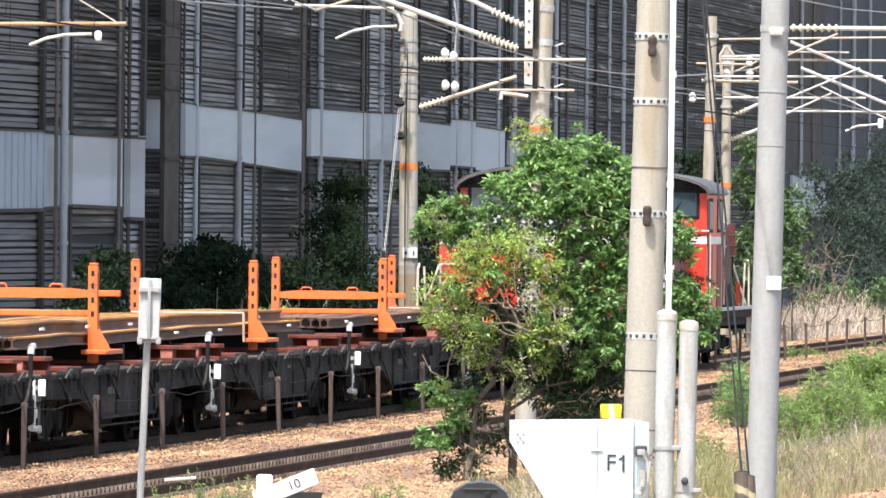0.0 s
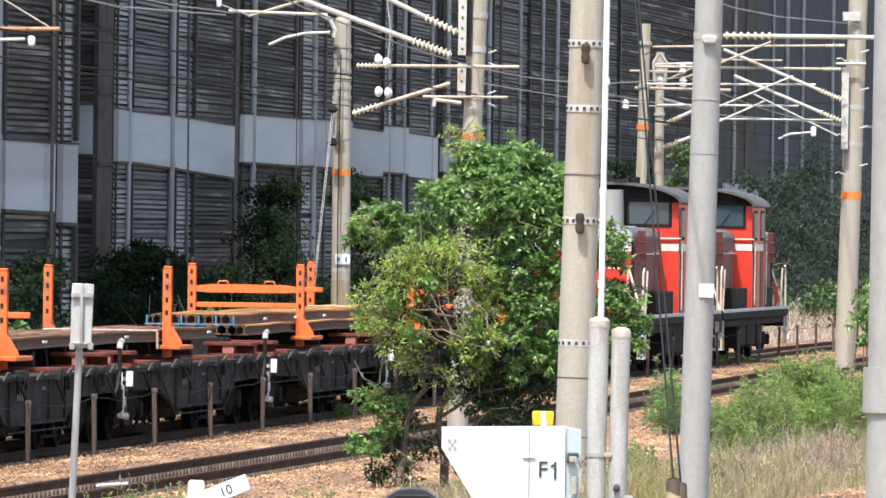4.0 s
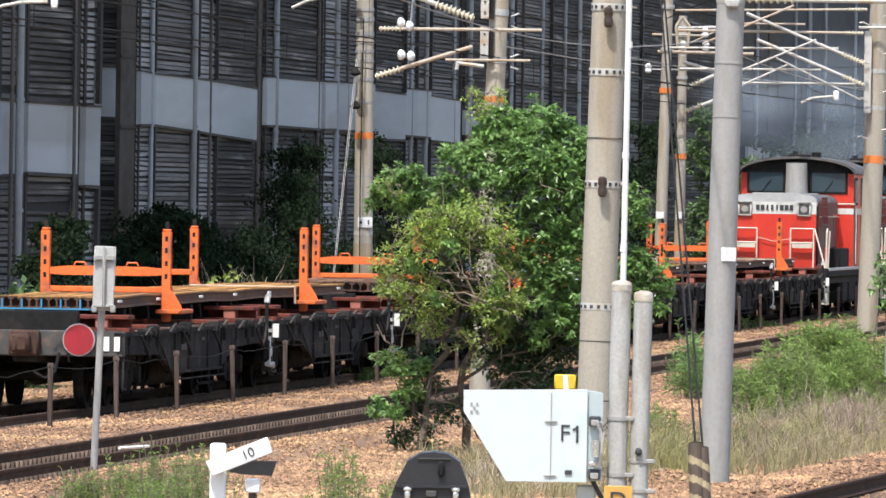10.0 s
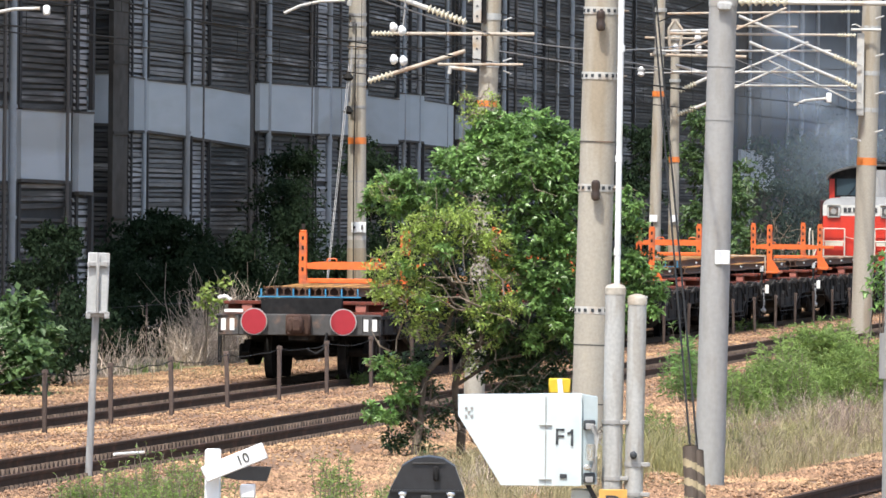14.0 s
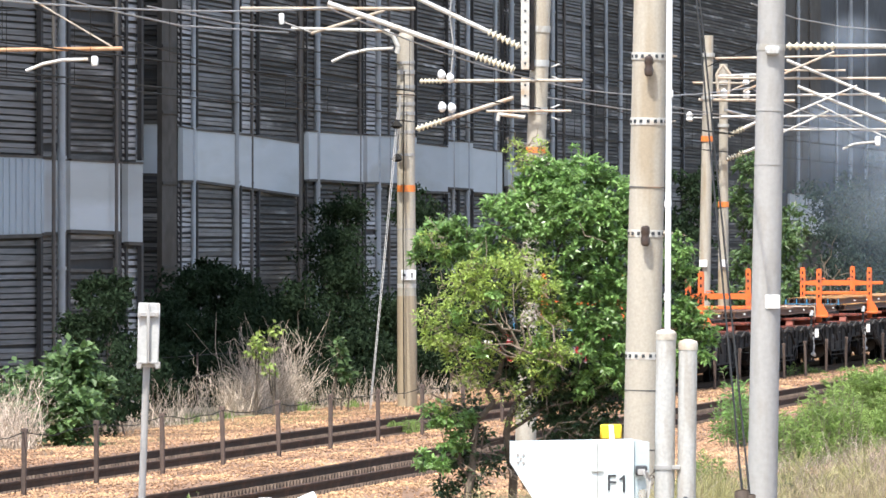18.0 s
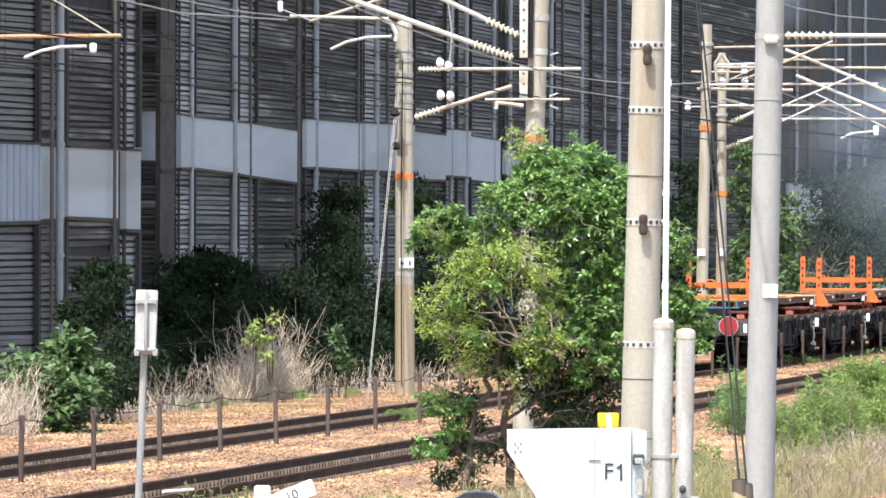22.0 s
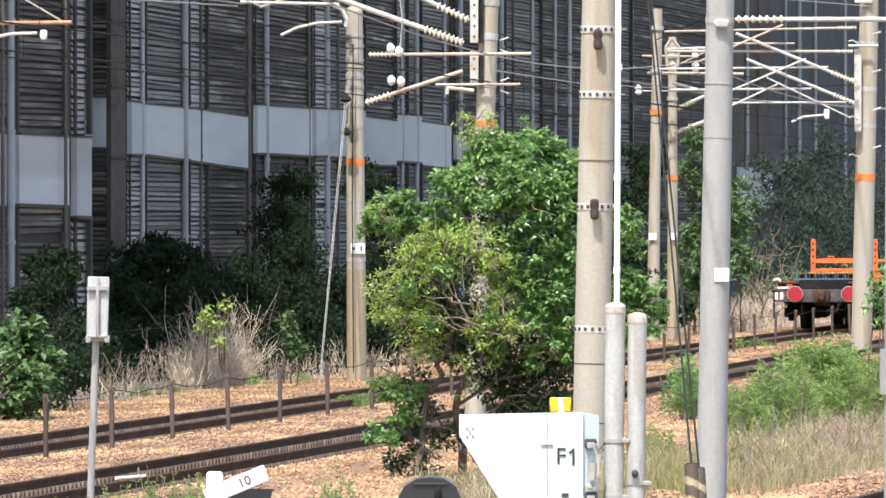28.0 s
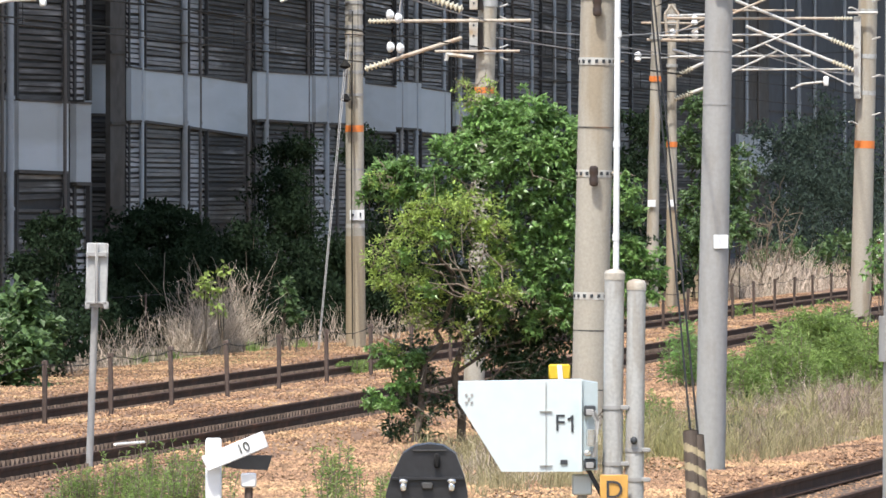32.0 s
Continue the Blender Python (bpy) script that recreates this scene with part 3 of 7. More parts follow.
            for p, side in ((Vector(a), d), (Vector(b), -d)):
                for lo, hi in (((-0.2, max(z[:2]) - 0.06), (min(z[2:]) + 0.06, top - 0.02)) if z else ((-0.2, top - 0.02),)):
                    # added dark strip that paints the shaded gap at each end of the bay
                    post = Geo()
                    wall_run(p + n * 0.09 + side * 0.05, p + n * 0.09 + side * 0.2, 0.08, lo, hi, post)
                    tagged(part("gap_shade_strip", post, wall_gap_shade, car_park, "dark upright strip painting the shaded gap at a bay's end"), kind="stuff")
        if z:
            o = n * (0.02 if kind == "recess" else 0.14)
            p, q = Vector(a) + o, Vector(b) + o
            band = part("parapet_panel", wall_slope(p, q, 0.12, z[:2], z[2:], Geo()), panel_blue if kind == "corrugated" else panel_white, car_park, "white painted parapet panel" if kind != "corrugated" else "blue-grey corrugated parapet panel")
            # thin dark strip that paints the shadow line along the panel's lower edge
            part("edge_shade_strip", wall_slope(p + n * 0.012, q + n * 0.012, 0.1, (z[0] - 0.05, z[1] - 0.05), (z[0] + 0.012, z[1] + 0.012), Geo()), wall_brown, car_park, "dark strip for the shade under the panel")
            part("coping", wall_slope(p + n * 0.02, q + n * 0.02, 0.16, (z[2] - 0.008, z[3] - 0.008), (z[2] + 0.03, z[3] + 0.03), Geo()), column_grey, car_park, "weathered coping")
            long = (q - p).length
            if kind == "corrugated":
                for k in np.arange(0.15, long, 0.42):
                    c = p + d * k
                    u = k / long
                    part("rib", wall_slope(c + n * 0.03, c + d * 0.14 + n * 0.03, 0.04, (z[0] + (z[1] - z[0]) * u + 0.03,) * 2, (z[2] + (z[3] - z[2]) * u - 0.03,) * 2, Geo()), panel_blue, band)
        if kind == "column":
            # ledges and a conduit on the bare concrete
            for k, h in enumerate((2.4, 4.3, 5.9, 7.4)):
                if h < top:
                    ledge = Geo()
                    wall_run(Vector(a) + n * 0.03, Vector(b) + n * 0.03, 0.03, h, h + 0.07, ledge)
                    part("ledge", ledge, wall_brown, car_park)


build_car_park()


def drain_pipe(x, y, z0, z1, r=0.07):
    g = Geo().cyl((x, y, z0), (x, y, z1), r, r, 10)
    for z in np.arange(z0 + 0.8, z1, 1.9):
        g.cyl((x, y, z), (x, y, z + 0.06), r * 1.35, r * 1.35, 10)
        g.box((x - r * 1.6, y + 0.05, z + 0.03), (r * 2.4, 0.03, 0.03))
    thin = r < 0.053 if y > 200 else r < 0.04
    part("conduit" if thin else "drain_pipe", g, conduit_brown if thin else pipe_grey, car_park, "dark thin conduit" if thin else "grey drain pipe with brackets")


for x, y, r in (
    (-7.41, 165.3, 0.068),
    (-7.52, 164.8, 0.034),
    (-6.61, 169.0, 0.032),
    (-6.91, 221.7, 0.054),
    (-6.12, 228.5, 0.083),
    (-5.81, 231.3, 0.041),
    (-4.84, 239.6, 0.048),
    (-4.46, 242.9, 0.080),
    (-3.52, 251.8, 0.050),
    (-3.09, 255.8, 0.084),
    (-2.82, 258.3, 0.039),
    (-2.26, 263.4, 0.049),
    (-1.18, 273.5, 0.058),
    (-0.78, 277.3, 0.075),
    (0.02, 284.6, 0.060),
    (0.49, 288.6, 0.084),
    (1.78, 298.2, 0.080),
    (2.17, 301.3, 0.046),
    (2.81, 306.3, 0.061),
    (3.60, 312.5, 0.058),
    (4.11, 316.5, 0.080),
    (5.38, 326.4, 0.080),
    (6.51, 335.1, 0.071),
    (11.80, 375.8, 0.075),
    (14.60, 397.0, 0.100),
    (15.53, 404.1, 0.080),
    (12.41, 380.4, 0.049),
    (13.84, 391.2, 0.059),
    (17.35, 417.9, 0.083),
    (18.95, 430.4, 0.065),
):
    drain_pipe(x, y, -0.2, TOP if y > 200 else 9.0, r)

# roof and rear of the car park
front = [BAYS[0][1]] + [b[2] for b in BAYS[:5]] + [b[2] for b in BAYS[7:]]
g = Geo().prism([(x - 0.35, y) for x, y in front[5:]] + [(front[-1][0] - 30, front[-1][1] + 10), (front[0][0] - 30, front[5][1] - 8)], TOP, TOP + 0.3, 2)
part("roof", g, wall_brown, car_park, "flat concrete roof")
g = Geo().prism([(x - 0.35, y) for x, y in front[:6]] + [(front[0][0] - 30, front[5][1]), (front[0][0] - 30, front[0][1] - 8)], 9.0, 9.3, 2)
part("roof", g, wall_brown, car_park, "lower flat roof")
g = Geo()
wall_run((front[-1][0] - 29, front[-1][1] + 10), (front[0][0] - 29, front[0][1] - 8), 0.3, -0.3, TOP, g)
wall_run((front[0][0] - 29, front[0][1] - 8), (front[0][0] - 0.4, front[0][1]), 0.3, -0.3, TOP, g)
wall_run((front[-1][0] - 0.4, front[-1][1]), (front[-1][0] - 29, front[-1][1] + 10), 0.3, -0.3, TOP, g)
part("rear_wall", g, wall_brown, car_park)


# ---- the works train: eight flat wagons with rails, two red diesel engines ahead ----
PITCH = 14.2


def rear_at(t):
    """Where the last wagon's end stands along the line at t seconds."""
    s, v, a, j = 162.417, 7.0017, 0.021944, 0.0004299
    u = t - 15
    return s + v * u + a * u * u + j * u ** 3


def bogie(parent, x, wheel_r=0.43, base=1.65, half=0.98):
    m = Matrix.Translation((x, 0, 0))
    g = Geo()
    for y in (-half, half):
        g.prism([(-1.15, 0.42), (-0.8, 0.62), (-0.35, 0.62), (-0.2, 0.5), (0.2, 0.5), (0.35, 0.62), (0.8, 0.62), (1.15, 0.42), (1.0, 0.3), (0.6, 0.34), (0.25, 0.2), (-0.25, 0.2), (-0.6, 0.34), (-1.0, 0.3)], y - 0.06, y + 0.06, 1, m)
        for e in (-base / 2, base / 2):
            g.box((e, y * 1.06, 0.43), (0.26, 0.14, 0.26), m, 0.03)
        for e in (-0.12, 0.12):
            g.cyl((e, y * 1.03, 0.22), (e, y * 1.03, 0.5), 0.07, 0.07, 8, m)
    g.box((0, 0, 0.5), (0.5, half * 2, 0.2), m, 0.03)
    b = part("bogie", g, brake_black, parent, "black bogie frame")
    for e in (-base / 2, base / 2):
        w = Geo().cyl((x + e, -0.95, wheel_r), (x + e, 0.95, wheel_r), 0.07, 0.07, 8)
        for y in (-0.56, 0.56):
            sg = 1 if y > 0 else -1
            w.lathe((x + e, y - 0.03 * sg, wheel_r), (x + e, y + 0.1 * sg, wheel_r), [(0, wheel_r + 0.028), (0.22, wheel_r + 0.028), (0.25, wheel_r), (1, wheel_r), (1, wheel_r - 0.07), (0.7, wheel_r - 0.09), (0.7, 0.12), (0.95, 0.1)], 20)
        part("wheelset", w, brake_black, b, "steel wheels on an axle")
    return b


def stanchion(parent, y, braced):
    """An orange upright with a row of slots, on a gusseted foot."""
    g = Geo().box((0, y, 1.72), (0.10, 0.09, 1.26), bevel=0.012)
    g.box((0.058, y, 1.72), (0.02, 0.12, 1.24)).box((-0.058, y, 1.72), (0.02, 0.12, 1.24))
    g.prism([(0.05, 1.25), (0.75, 1.25), (0.3, 1.5), (0.05, 1.62)], y - 0.055, y + 0.055)
    g.prism([(y + 0.04, 1.25), (y - 0.24, 1.25), (y - 0.22, 1.32), (y - 0.1, 1.52), (y + 0.04, 1.56)], -0.12, -0.08, 0)
    g.box((0.35, y - 0.06, 1.235), (1.3, 0.34, 0.06), bevel=0.01)
    g.box((0, y, 2.36), (0.12, 0.11, 0.03), bevel=0.01)
    st = part("stanchion", g, orange_paint, parent, "orange steel upright with slots")
    for z in (1.5, 1.72, 1.9, 2.08, 2.24):
        part("slot", Geo().box((-0.01, y, z), (0.122, 0.04, 0.07)), soot_black, st)
    part("pin", Geo().box((0, y, 2.43), (0.05, 0.05, 0.1)), soot_black, st)
    return st


def flat_wagon(braced, last):
    top = thing("flat_wagon", Matrix.Identity(4), "black flat wagon with orange uprights" + (" joined by a crossbar" if braced else ""), "railway wagon", "wagons of the works train")
    if last:
        tagged(top, "black flat wagon with two red marker discs behind")
    f = Geo()
    L = 6.8
    for y in (-1.26, 1.26):
        f.prism([(-L, 1.02), (-L, 0.74), (-3.6, 0.70), (-2.2, 0.42), (2.2, 0.42), (3.6, 0.70), (L, 0.74), (L, 1.02)], y - 0.035, y + 0.035)
        f.box((0, y, 1.0), (2 * L, 0.16, 0.05)).box((0, y, 0.44), (4.4, 0.14, 0.04))
        for x in (-6.3, -4.9, -3.7, -2.2, -0.9, 0.9, 2.2, 3.7, 4.9, 6.3):
            deep = 0.44 if abs(x) < 2.3 else (0.44 + (abs(x) - 2.3) * 0.19 if abs(x) < 3.7 else 0.74)
            f.box((x, y * 1.035, (deep + 1.0) / 2), (0.06, 0.04, 1.0 - deep), bevel=0.008)
    part("side_girder", f, frame_black, top, "black fish-bellied side girder with ribs")
    b = Geo().box((0, 0, 0.8), (2 * L, 0.34, 0.34), bevel=0.02)
    for x in np.arange(-6.0, 6.1, 1.5):
        b.box((x, 0, 0.9), (0.12, 2.45, 0.16))
    part("centre_sill", b, frame_black, top)
    for y in np.arange(-1.15, 1.2, 0.33):
        part("floor_board", Geo().box((0, y, 1.005), (2 * L - 0.2, 0.3, 0.04), bevel=0.008), deck_rust, top, "rust-stained floor plank")
    for x in (-6.0, 5.9):
        for y in (-0.92, 0.92):
            bo = part("bolster", Geo().box((x, y, 1.055), (0.5, 0.74, 0.06), bevel=0.008).box((x, y, 1.225), (0.5, 0.74, 0.055), bevel=0.008).box((x + 0.1, y, 1.14), (0.02, 0.7, 0.12)), beam_rust, top, "red-brown steel load bolster", smooth=False)
            part("block", Geo().box((x, y, 1.14), (0.46, 0.17, 0.118), bevel=0.01), block_pink, bo, "pale red spacer block")
        part("packing", Geo().box((x + (0.45 if x > 0 else -0.45), 0, 1.165), (0.2, 1.3, 0.27), bevel=0.01), soot_black, top, "black packing beam")
    for x in (-3.1, 3.1):
        part("cross_beam", Geo().box((x, 0, 1.06), (0.9, 2.3, 0.06), bevel=0.01), beam_rust, top, "low red-brown cross beam")
        part("packing", Geo().box((x, 0, 1.195), (0.2, 1.5, 0.21), bevel=0.01), soot_black, top, "black packing beam")
    for x, w, h in ((-4.9, 0.3, 0.1), (-4.2, 0.18, 0.16), (-1.9, 0.4, 0.08), (-1.2, 0.16, 0.18), (1.5, 0.2, 0.15), (2.1, 0.5, 0.07), (4.3, 0.3, 0.14), (5.0, 0.2, 0.1)):
        part("bracket", Geo().box((x, -1.3, 1.02), (w, 0.16, h), bevel=0.015).box((x, -1.37, 0.93), (0.05, 0.05, 0.22), bevel=0.008), frame_black, top)
    for y in (-1.33, 1.33):
        part("truss_rod", Geo().tube([(-3.9, y, 0.92), (-2.4, y, 0.34), (2.4, y, 0.34), (3.9, y, 0.92)], 0.013), frame_black, top, "thin black truss rod")
    for y in (-0.9, 0.9):
        part("reservoir", Geo().cyl((-1.6, y * 0.75, 0.42), (1.5, y * 0.75, 0.42), 0.2, 0.2, 14), frame_black, top, "black air reservoir")
    # plain black boxes for brake gear; the long one is added to keep the underside dark
    part("brake_gear_shade_fill", Geo().box((0, 0, 0.5), (5.6, 1.5, 0.34), bevel=0.05).box((0, 0, 0.68), (11.0, 1.9, 0.2), bevel=0.03), frame_black, top)
    for x in (-3.4, -2.7, 2.7, 3.4):
        part("brake_lever", Geo().box((x, -0.95, 0.42), (0.06, 0.05, 0.5), pose(x, 0, 0.42, 0, 18, 0) @ pose(-x, 0, -0.42), 0.01).box((x, -0.95, 0.2), (0.7, 0.04, 0.04)), brake_black, top)
    for x in (-5.6, -1.8, 1.1, 5.3):
        part("hose", Geo().tube([(x, -1.36, 0.98), (x + 0.1, -1.42, 0.8), (x + 0.35, -1.42, 0.68), (x + 0.6, -1.38, 0.72)], 0.02, 8), frame_black, top, "sagging black hose")
    for x, z in ((-5.2, 0.98), (-3.0, 1.0), (-0.4, 0.98), (1.9, 1.0), (3.6, 0.97), (5.6, 1.0)):
        part("hook", Geo().tube([(x, -1.36, z), (x + 0.03, -1.42, z + 0.1), (x + 0.12, -1.42, z + 0.1), (x + 0.14, -1.4, z + 0.03)], 0.016, 6), frame_grey, top, "lashing hook")
    for e in (-1, 1):
        g = Geo().box((e * (L - 0.06), 0, 0.88), (0.12, 2.62, 0.34), bevel=0.015)
        for y in (-1.0, -0.55, 0.55, 1.0):
            g.box((e * (L + 0.01), y, 0.88), (0.03, 0.05, 0.3))
        part("end_beam", g, frame_grey, top, "grey end beam")
        c = Geo().box((e * (L + 0.05), 0, 0.88), (0.22, 0.4, 0.34), bevel=0.03).box((e * (L + 0.24), 0, 0.88), (0.26, 0.2, 0.26), bevel=0.05)
        c.box((e * (L + 0.3), 0.1, 0.88), (0.12, 0.1, 0.24), bevel=0.03)
        part("coupler", c, deck_rust, top, "rusty knuckle coupler")
        h = Geo().tube([(e * L, -0.45, 0.75), (e * (L + 0.15), -0.42, 0.5), (e * (L + 0.2), -0.3, 0.42), (e * (L + 0.22), -0.15, 0.5)], 0.022)
        part("brake_hose", h, soot_black, top)
        for y in (-1.3, 1.3):
            s = Geo().tube([(e * (L - 0.05), y, 0.7), (e * (L - 0.05), y, 0.28), (e * (L - 0.3), y, 0.28), (e * (L - 0.3), y, 0.7)], 0.016)
            part("step", s, frame_black, top)
        for y in (-1.22, -1.08, 1.08, 1.22):
            part("reflector", Geo().box((e * (L + 0.006), y, 0.88), (0.012, 0.075, 0.19)), reflector, top, "white reflector plate")
    for x in (-4.85, 4.85):
        bogie(top, x)
    for y in (-0.85, 0.85):
        stanchion(top, y, braced)
    if braced:
        g = Geo().prism([(-0.85, 1.74), (-0.6, 1.722), (0.6, 1.722), (0.85, 1.74), (0.85, 1.82), (0.55, 1.85), (0.2, 1.853), (-0.2, 1.85), (-0.55, 1.848), (-0.85, 1.82)], -0.05, 0.05, 0).box((0, -1.0, 1.785), (0.07, 0.4, 0.08), bevel=0.01)
        g.box((0, 0, 1.53), (0.08, 1.62, 0.08), bevel=0.012)
        g.tube([(0, 0.45, 1.86), (0, 0.43, 1.9), (0, 0.3, 1.9), (0, 0.28, 1.86)], 0.012).tube([(0, -0.45, 1.86), (0, -0.43, 1.9), (0, -0.3, 1.9), (0, -0.28, 1.86)], 0.012)
        part("crossbar", g, orange_paint, top, "orange bar across the uprights")
    # brake stand by the front corner on the near side
    g = Geo().tube([(6.45, -1.36, 0.45), (6.45, -1.36, 1.32)], 0.028, 8).tube([(6.45, -1.36, 1.0), (6.1, -1.38, 0.78), (5.85, -1.38, 0.7)], 0.022)
    g.box((6.45, -1.36, 0.62), (0.12, 0.1, 0.3), bevel=0.02)
    bs = part("brake_stand", g, frame_black, top, "brake stand with a pale handle")
    g = Geo().tube([(6.45, -1.36, 1.3), (6.48, -1.36, 1.38), (6.62, -1.36, 1.4)], 0.042, 8)
    part("handle", g, pale_steel, bs, "pale brake handle")
    part("foot", Geo().tube([(6.25, -1.4, 0.42), (6.8, -1.4, 0.4)], 0.036, 8).tube([(6.45, -1.4, 0.42), (6.47, -1.4, 0.82)], 0.026).box((6.5, -1.41, 0.6), (0.1, 0.05, 0.14), bevel=0.015).box((6.78, -1.41, 0.4), (0.08, 0.06, 0.1), bevel=0.02), pale_steel, bs, "pale lever foot")
    part("label_plate", Geo().box((6.62, -1.47, 0.9), (0.03, 0.09, 0.2), bevel=0.004).box((6.68, -1.36, 0.9), (0.02, 0.1, 0.05)), reflector, top, "white label plate")
    g = Geo()
    for x, w in ((-1.5, 0.12), (-1.34, 0.12), (-1.15, 0.12), (0.5, 0.3), (0.5, 0.22)):
        g.box((x, -1.3, 0.78 if x != 0.5 else 0.86), (w, 0.008, 0.1 if x != 0.5 else 0.04))
    tagged(part("lettering", g, frame_grey, top, "faded lettering bars"), kind="stuff")
    if last:
        for y in (-0.72, 0.72):
            g = Geo().cyl((-L - 0.05, y, 0.93), (-L - 0.075, y, 0.93), 0.2, 0.2, 28)
            mk = part("marker_disc", g, disc_red, top, "red reflecting marker disc")
            part("rim", Geo().cyl((-L - 0.045, y, 0.93), (-L - 0.066, y, 0.93), 0.215, 0.215, 28), pale_steel, mk)
        g = Geo().tube([(-L - 0.05, 1.3, 1.3), (-L - 0.05, 1.18, 1.33), (-L - 0.05, 1.1, 1.27)], 0.03, 8).box((-L - 0.04, 1.05, 1.1), (0.03, 0.3, 0.05), pose(0, 0, 0, 0, 0, 0))
        part("hand_brake", g, reflector, top, "pale hand brake lever")
        g = Geo()
        for y, w in ((0.62, 0.1), (0.5, 0.08), (0.38, 0.08), (0.26, 0.1), (-0.2, 0.12), (-0.36, 0.1)):
            g.box((-6.325, y, 1.18), (0.01, w * 0.6, 0.06))
        tagged(part("lettering", g, frame_grey, top, "faded chalk marks"), kind="stuff")
    return top


last_wagon, plain_wagon, braced_wagon = flat_wagon(True, True), flat_wagon(False, False), flat_wagon(True, False)
wagons = [last_wagon, plain_wagon, braced_wagon]
wagons += [copy_thing(plain_wagon if i % 2 else braced_wagon, Matrix.Identity(4)) for i in range(3, 8)]

# the wagon under the double load carries its bar higher
for child in wagons[4].children:
    if child.name.startswith("crossbar"):
        child.location.z += 0.2

CARGO = [(-0.065, 0), (0.065, 0), (0.065, 0.012), (0.012, 0.03), (0.010, 0.108), (0.04, 0.118), (0.04, 0.15), (-0.04, 0.15), (-0.04, 0.118), (-0.010, 0.108), (-0.012, 0.03), (-0.065, 0.012)]


def bent_rail(y, z, x0, x1, rng):
    """A rail that sags and weaves a little along its length."""
    k, vs, face, lift = len(CARGO), [], [], rng.uniform(0, 0.012)
    st = np.linspace(x0, x1, 13)
    cap = [(-0.041, 0.134), (0.041, 0.134), (0.041, 0.154), (-0.041, 0.154)]
    for x in st:
        dy, dz = rng.uniform(-0.012, 0.012), lift - 0.012 * math.cos(x * 1.1) - 0.012
        vs += [(x, y + dy + a, z + dz + h + 0.024) for a, h in CARGO]
        face += [(x, y + dy + a * 1.04, z + dz + h + 0.024) for a, h in cap]

    def tube_faces(k):
        return [(j * k + i, j * k + (i + 1) % k, (j + 1) * k + (i + 1) % k, (j + 1) * k + i) for j in range(len(st) - 1) for i in range(k)] + [tuple(range(k)), tuple(range((len(st) - 1) * k, len(st) * k))]

    return Geo().add(vs, tube_faces(k)), Geo().add(face, tube_faces(4))


def rail_load(material, label, count, second, stop=False):
    """Long rails lying side by side across two wagons, with end caps and a tie."""
    top = thing("rail_load", Matrix.Identity(4), label, "load of rails", "loads on the works train")
    rng = random.Random(count)
    for k in range(count):
        y = (k - (count - 1) / 2) * 0.131
        sh = rng.uniform(-0.12, 0.12)
        rail, face = bent_rail(y, 1.307, -12.5 + sh, 12.5 + sh, rng)
        part("face", face, material, part("rail", rail, cargo_dark, top, smooth=False), "rusty running face", smooth=False)
    for k in range(second):
        y = (k - (second - 1) / 2) * 0.131 + 0.1
        rail, face = bent_rail(y, 1.46, -12.4, 12.3, rng)
        part("face", face, material, part("rail", rail, cargo_dark, top, smooth=False), "rusty running face", smooth=False)
    w = count * 0.131 / 2
    for x in ((-12.66,) if stop else ()):
        g = Geo().box((x, 0, 1.315), (0.05, 2 * w + 0.1, 0.02))
        for k in range(count // 2 + 1):
            g.box((x, -w + k * 0.262, 1.38), (0.05, 0.02, 0.13))
        part("end_stop", g, blue_paint, top, "blue end stop")
    if second:
        g = Geo().box((-12.5, 0.1, 1.475), (0.05, second * 0.131 + 0.06, 0.02))
        for k in range(second // 2 + 1):
            g.box((-12.5, 0.1 - second * 0.0655 + k * 0.262, 1.54), (0.05, 0.02, 0.13))
        part("end_stop", g, blue_paint, top, "blue end stop")
    for x in np.arange(-11.0, 11.5, 3.7):
        part("tag", Geo().box((x + rng.uniform(-0.4, 0.4), -w - 0.02, 1.41 + (0.15 if second and rng.random() < 0.5 else 0)), (0.3, 0.02, 0.035), bevel=0.004), reflector, top, "small white tag")
    z = 1.47 + (0.153 if second else 0)
    for x in (-6.9, 6.4):
        g = Geo().tube([(x, -w - 0.03, 1.22), (x + 0.03, -w - 0.02, z), (x, w + 0.02, z), (x, w + 0.03, 1.22)], 0.018)
        part("lashing", g, rust_tube, top, "chain lashing")
    return top


loads = [rail_load(cargo_yellow, "yellow-rusted rails lying across two flat wagons", 12, 0, True),
         rail_load(cargo_brown, "brown rails lying across two flat wagons", 12, 0),
         rail_load(cargo_yellow, "bright yellow-rusted rails lashed across two flat wagons", 12, 10),
         rail_load(cargo_brown, "dark brown rails lying across two flat wagons", 12, 0)]


def engine():
    top = thing("diesel_engine", Matrix.Identity(4), "red diesel engine with white band, centre cab and black roof", "locomotive", "engines of the works train")
    g = Geo().box((0, 0, 1.1), (17.2, 2.86, 0.22), bevel=0.03).box((0, 0, 0.85), (16.6, 1.2, 0.3))
    for y in (-1.3, 1.3):
        g.box((0, y, 0.95), (16.4, 0.08, 0.22))
    part("underframe", g, soot_black, top, "black underframe")
    for y in (-1.445, 1.445):
        part("running_board", Geo().box((0, y, 1.2), (17.1, 0.03, 0.075), bevel=0.008), engine_grey, top, "grey footplate edge")
    for x, w in ((-2.2, 1.6), (0.0, 2.2), (2.2, 1.5)):
        part("tank", Geo().box((x, 0, 0.62), (w, 2.6, 0.62), bevel=0.08), soot_black, top, "sooty black tank")
    for x in (-5.9, 0.0, 5.9):
        bogie(top, x, base=2.2 if x else 1.8)
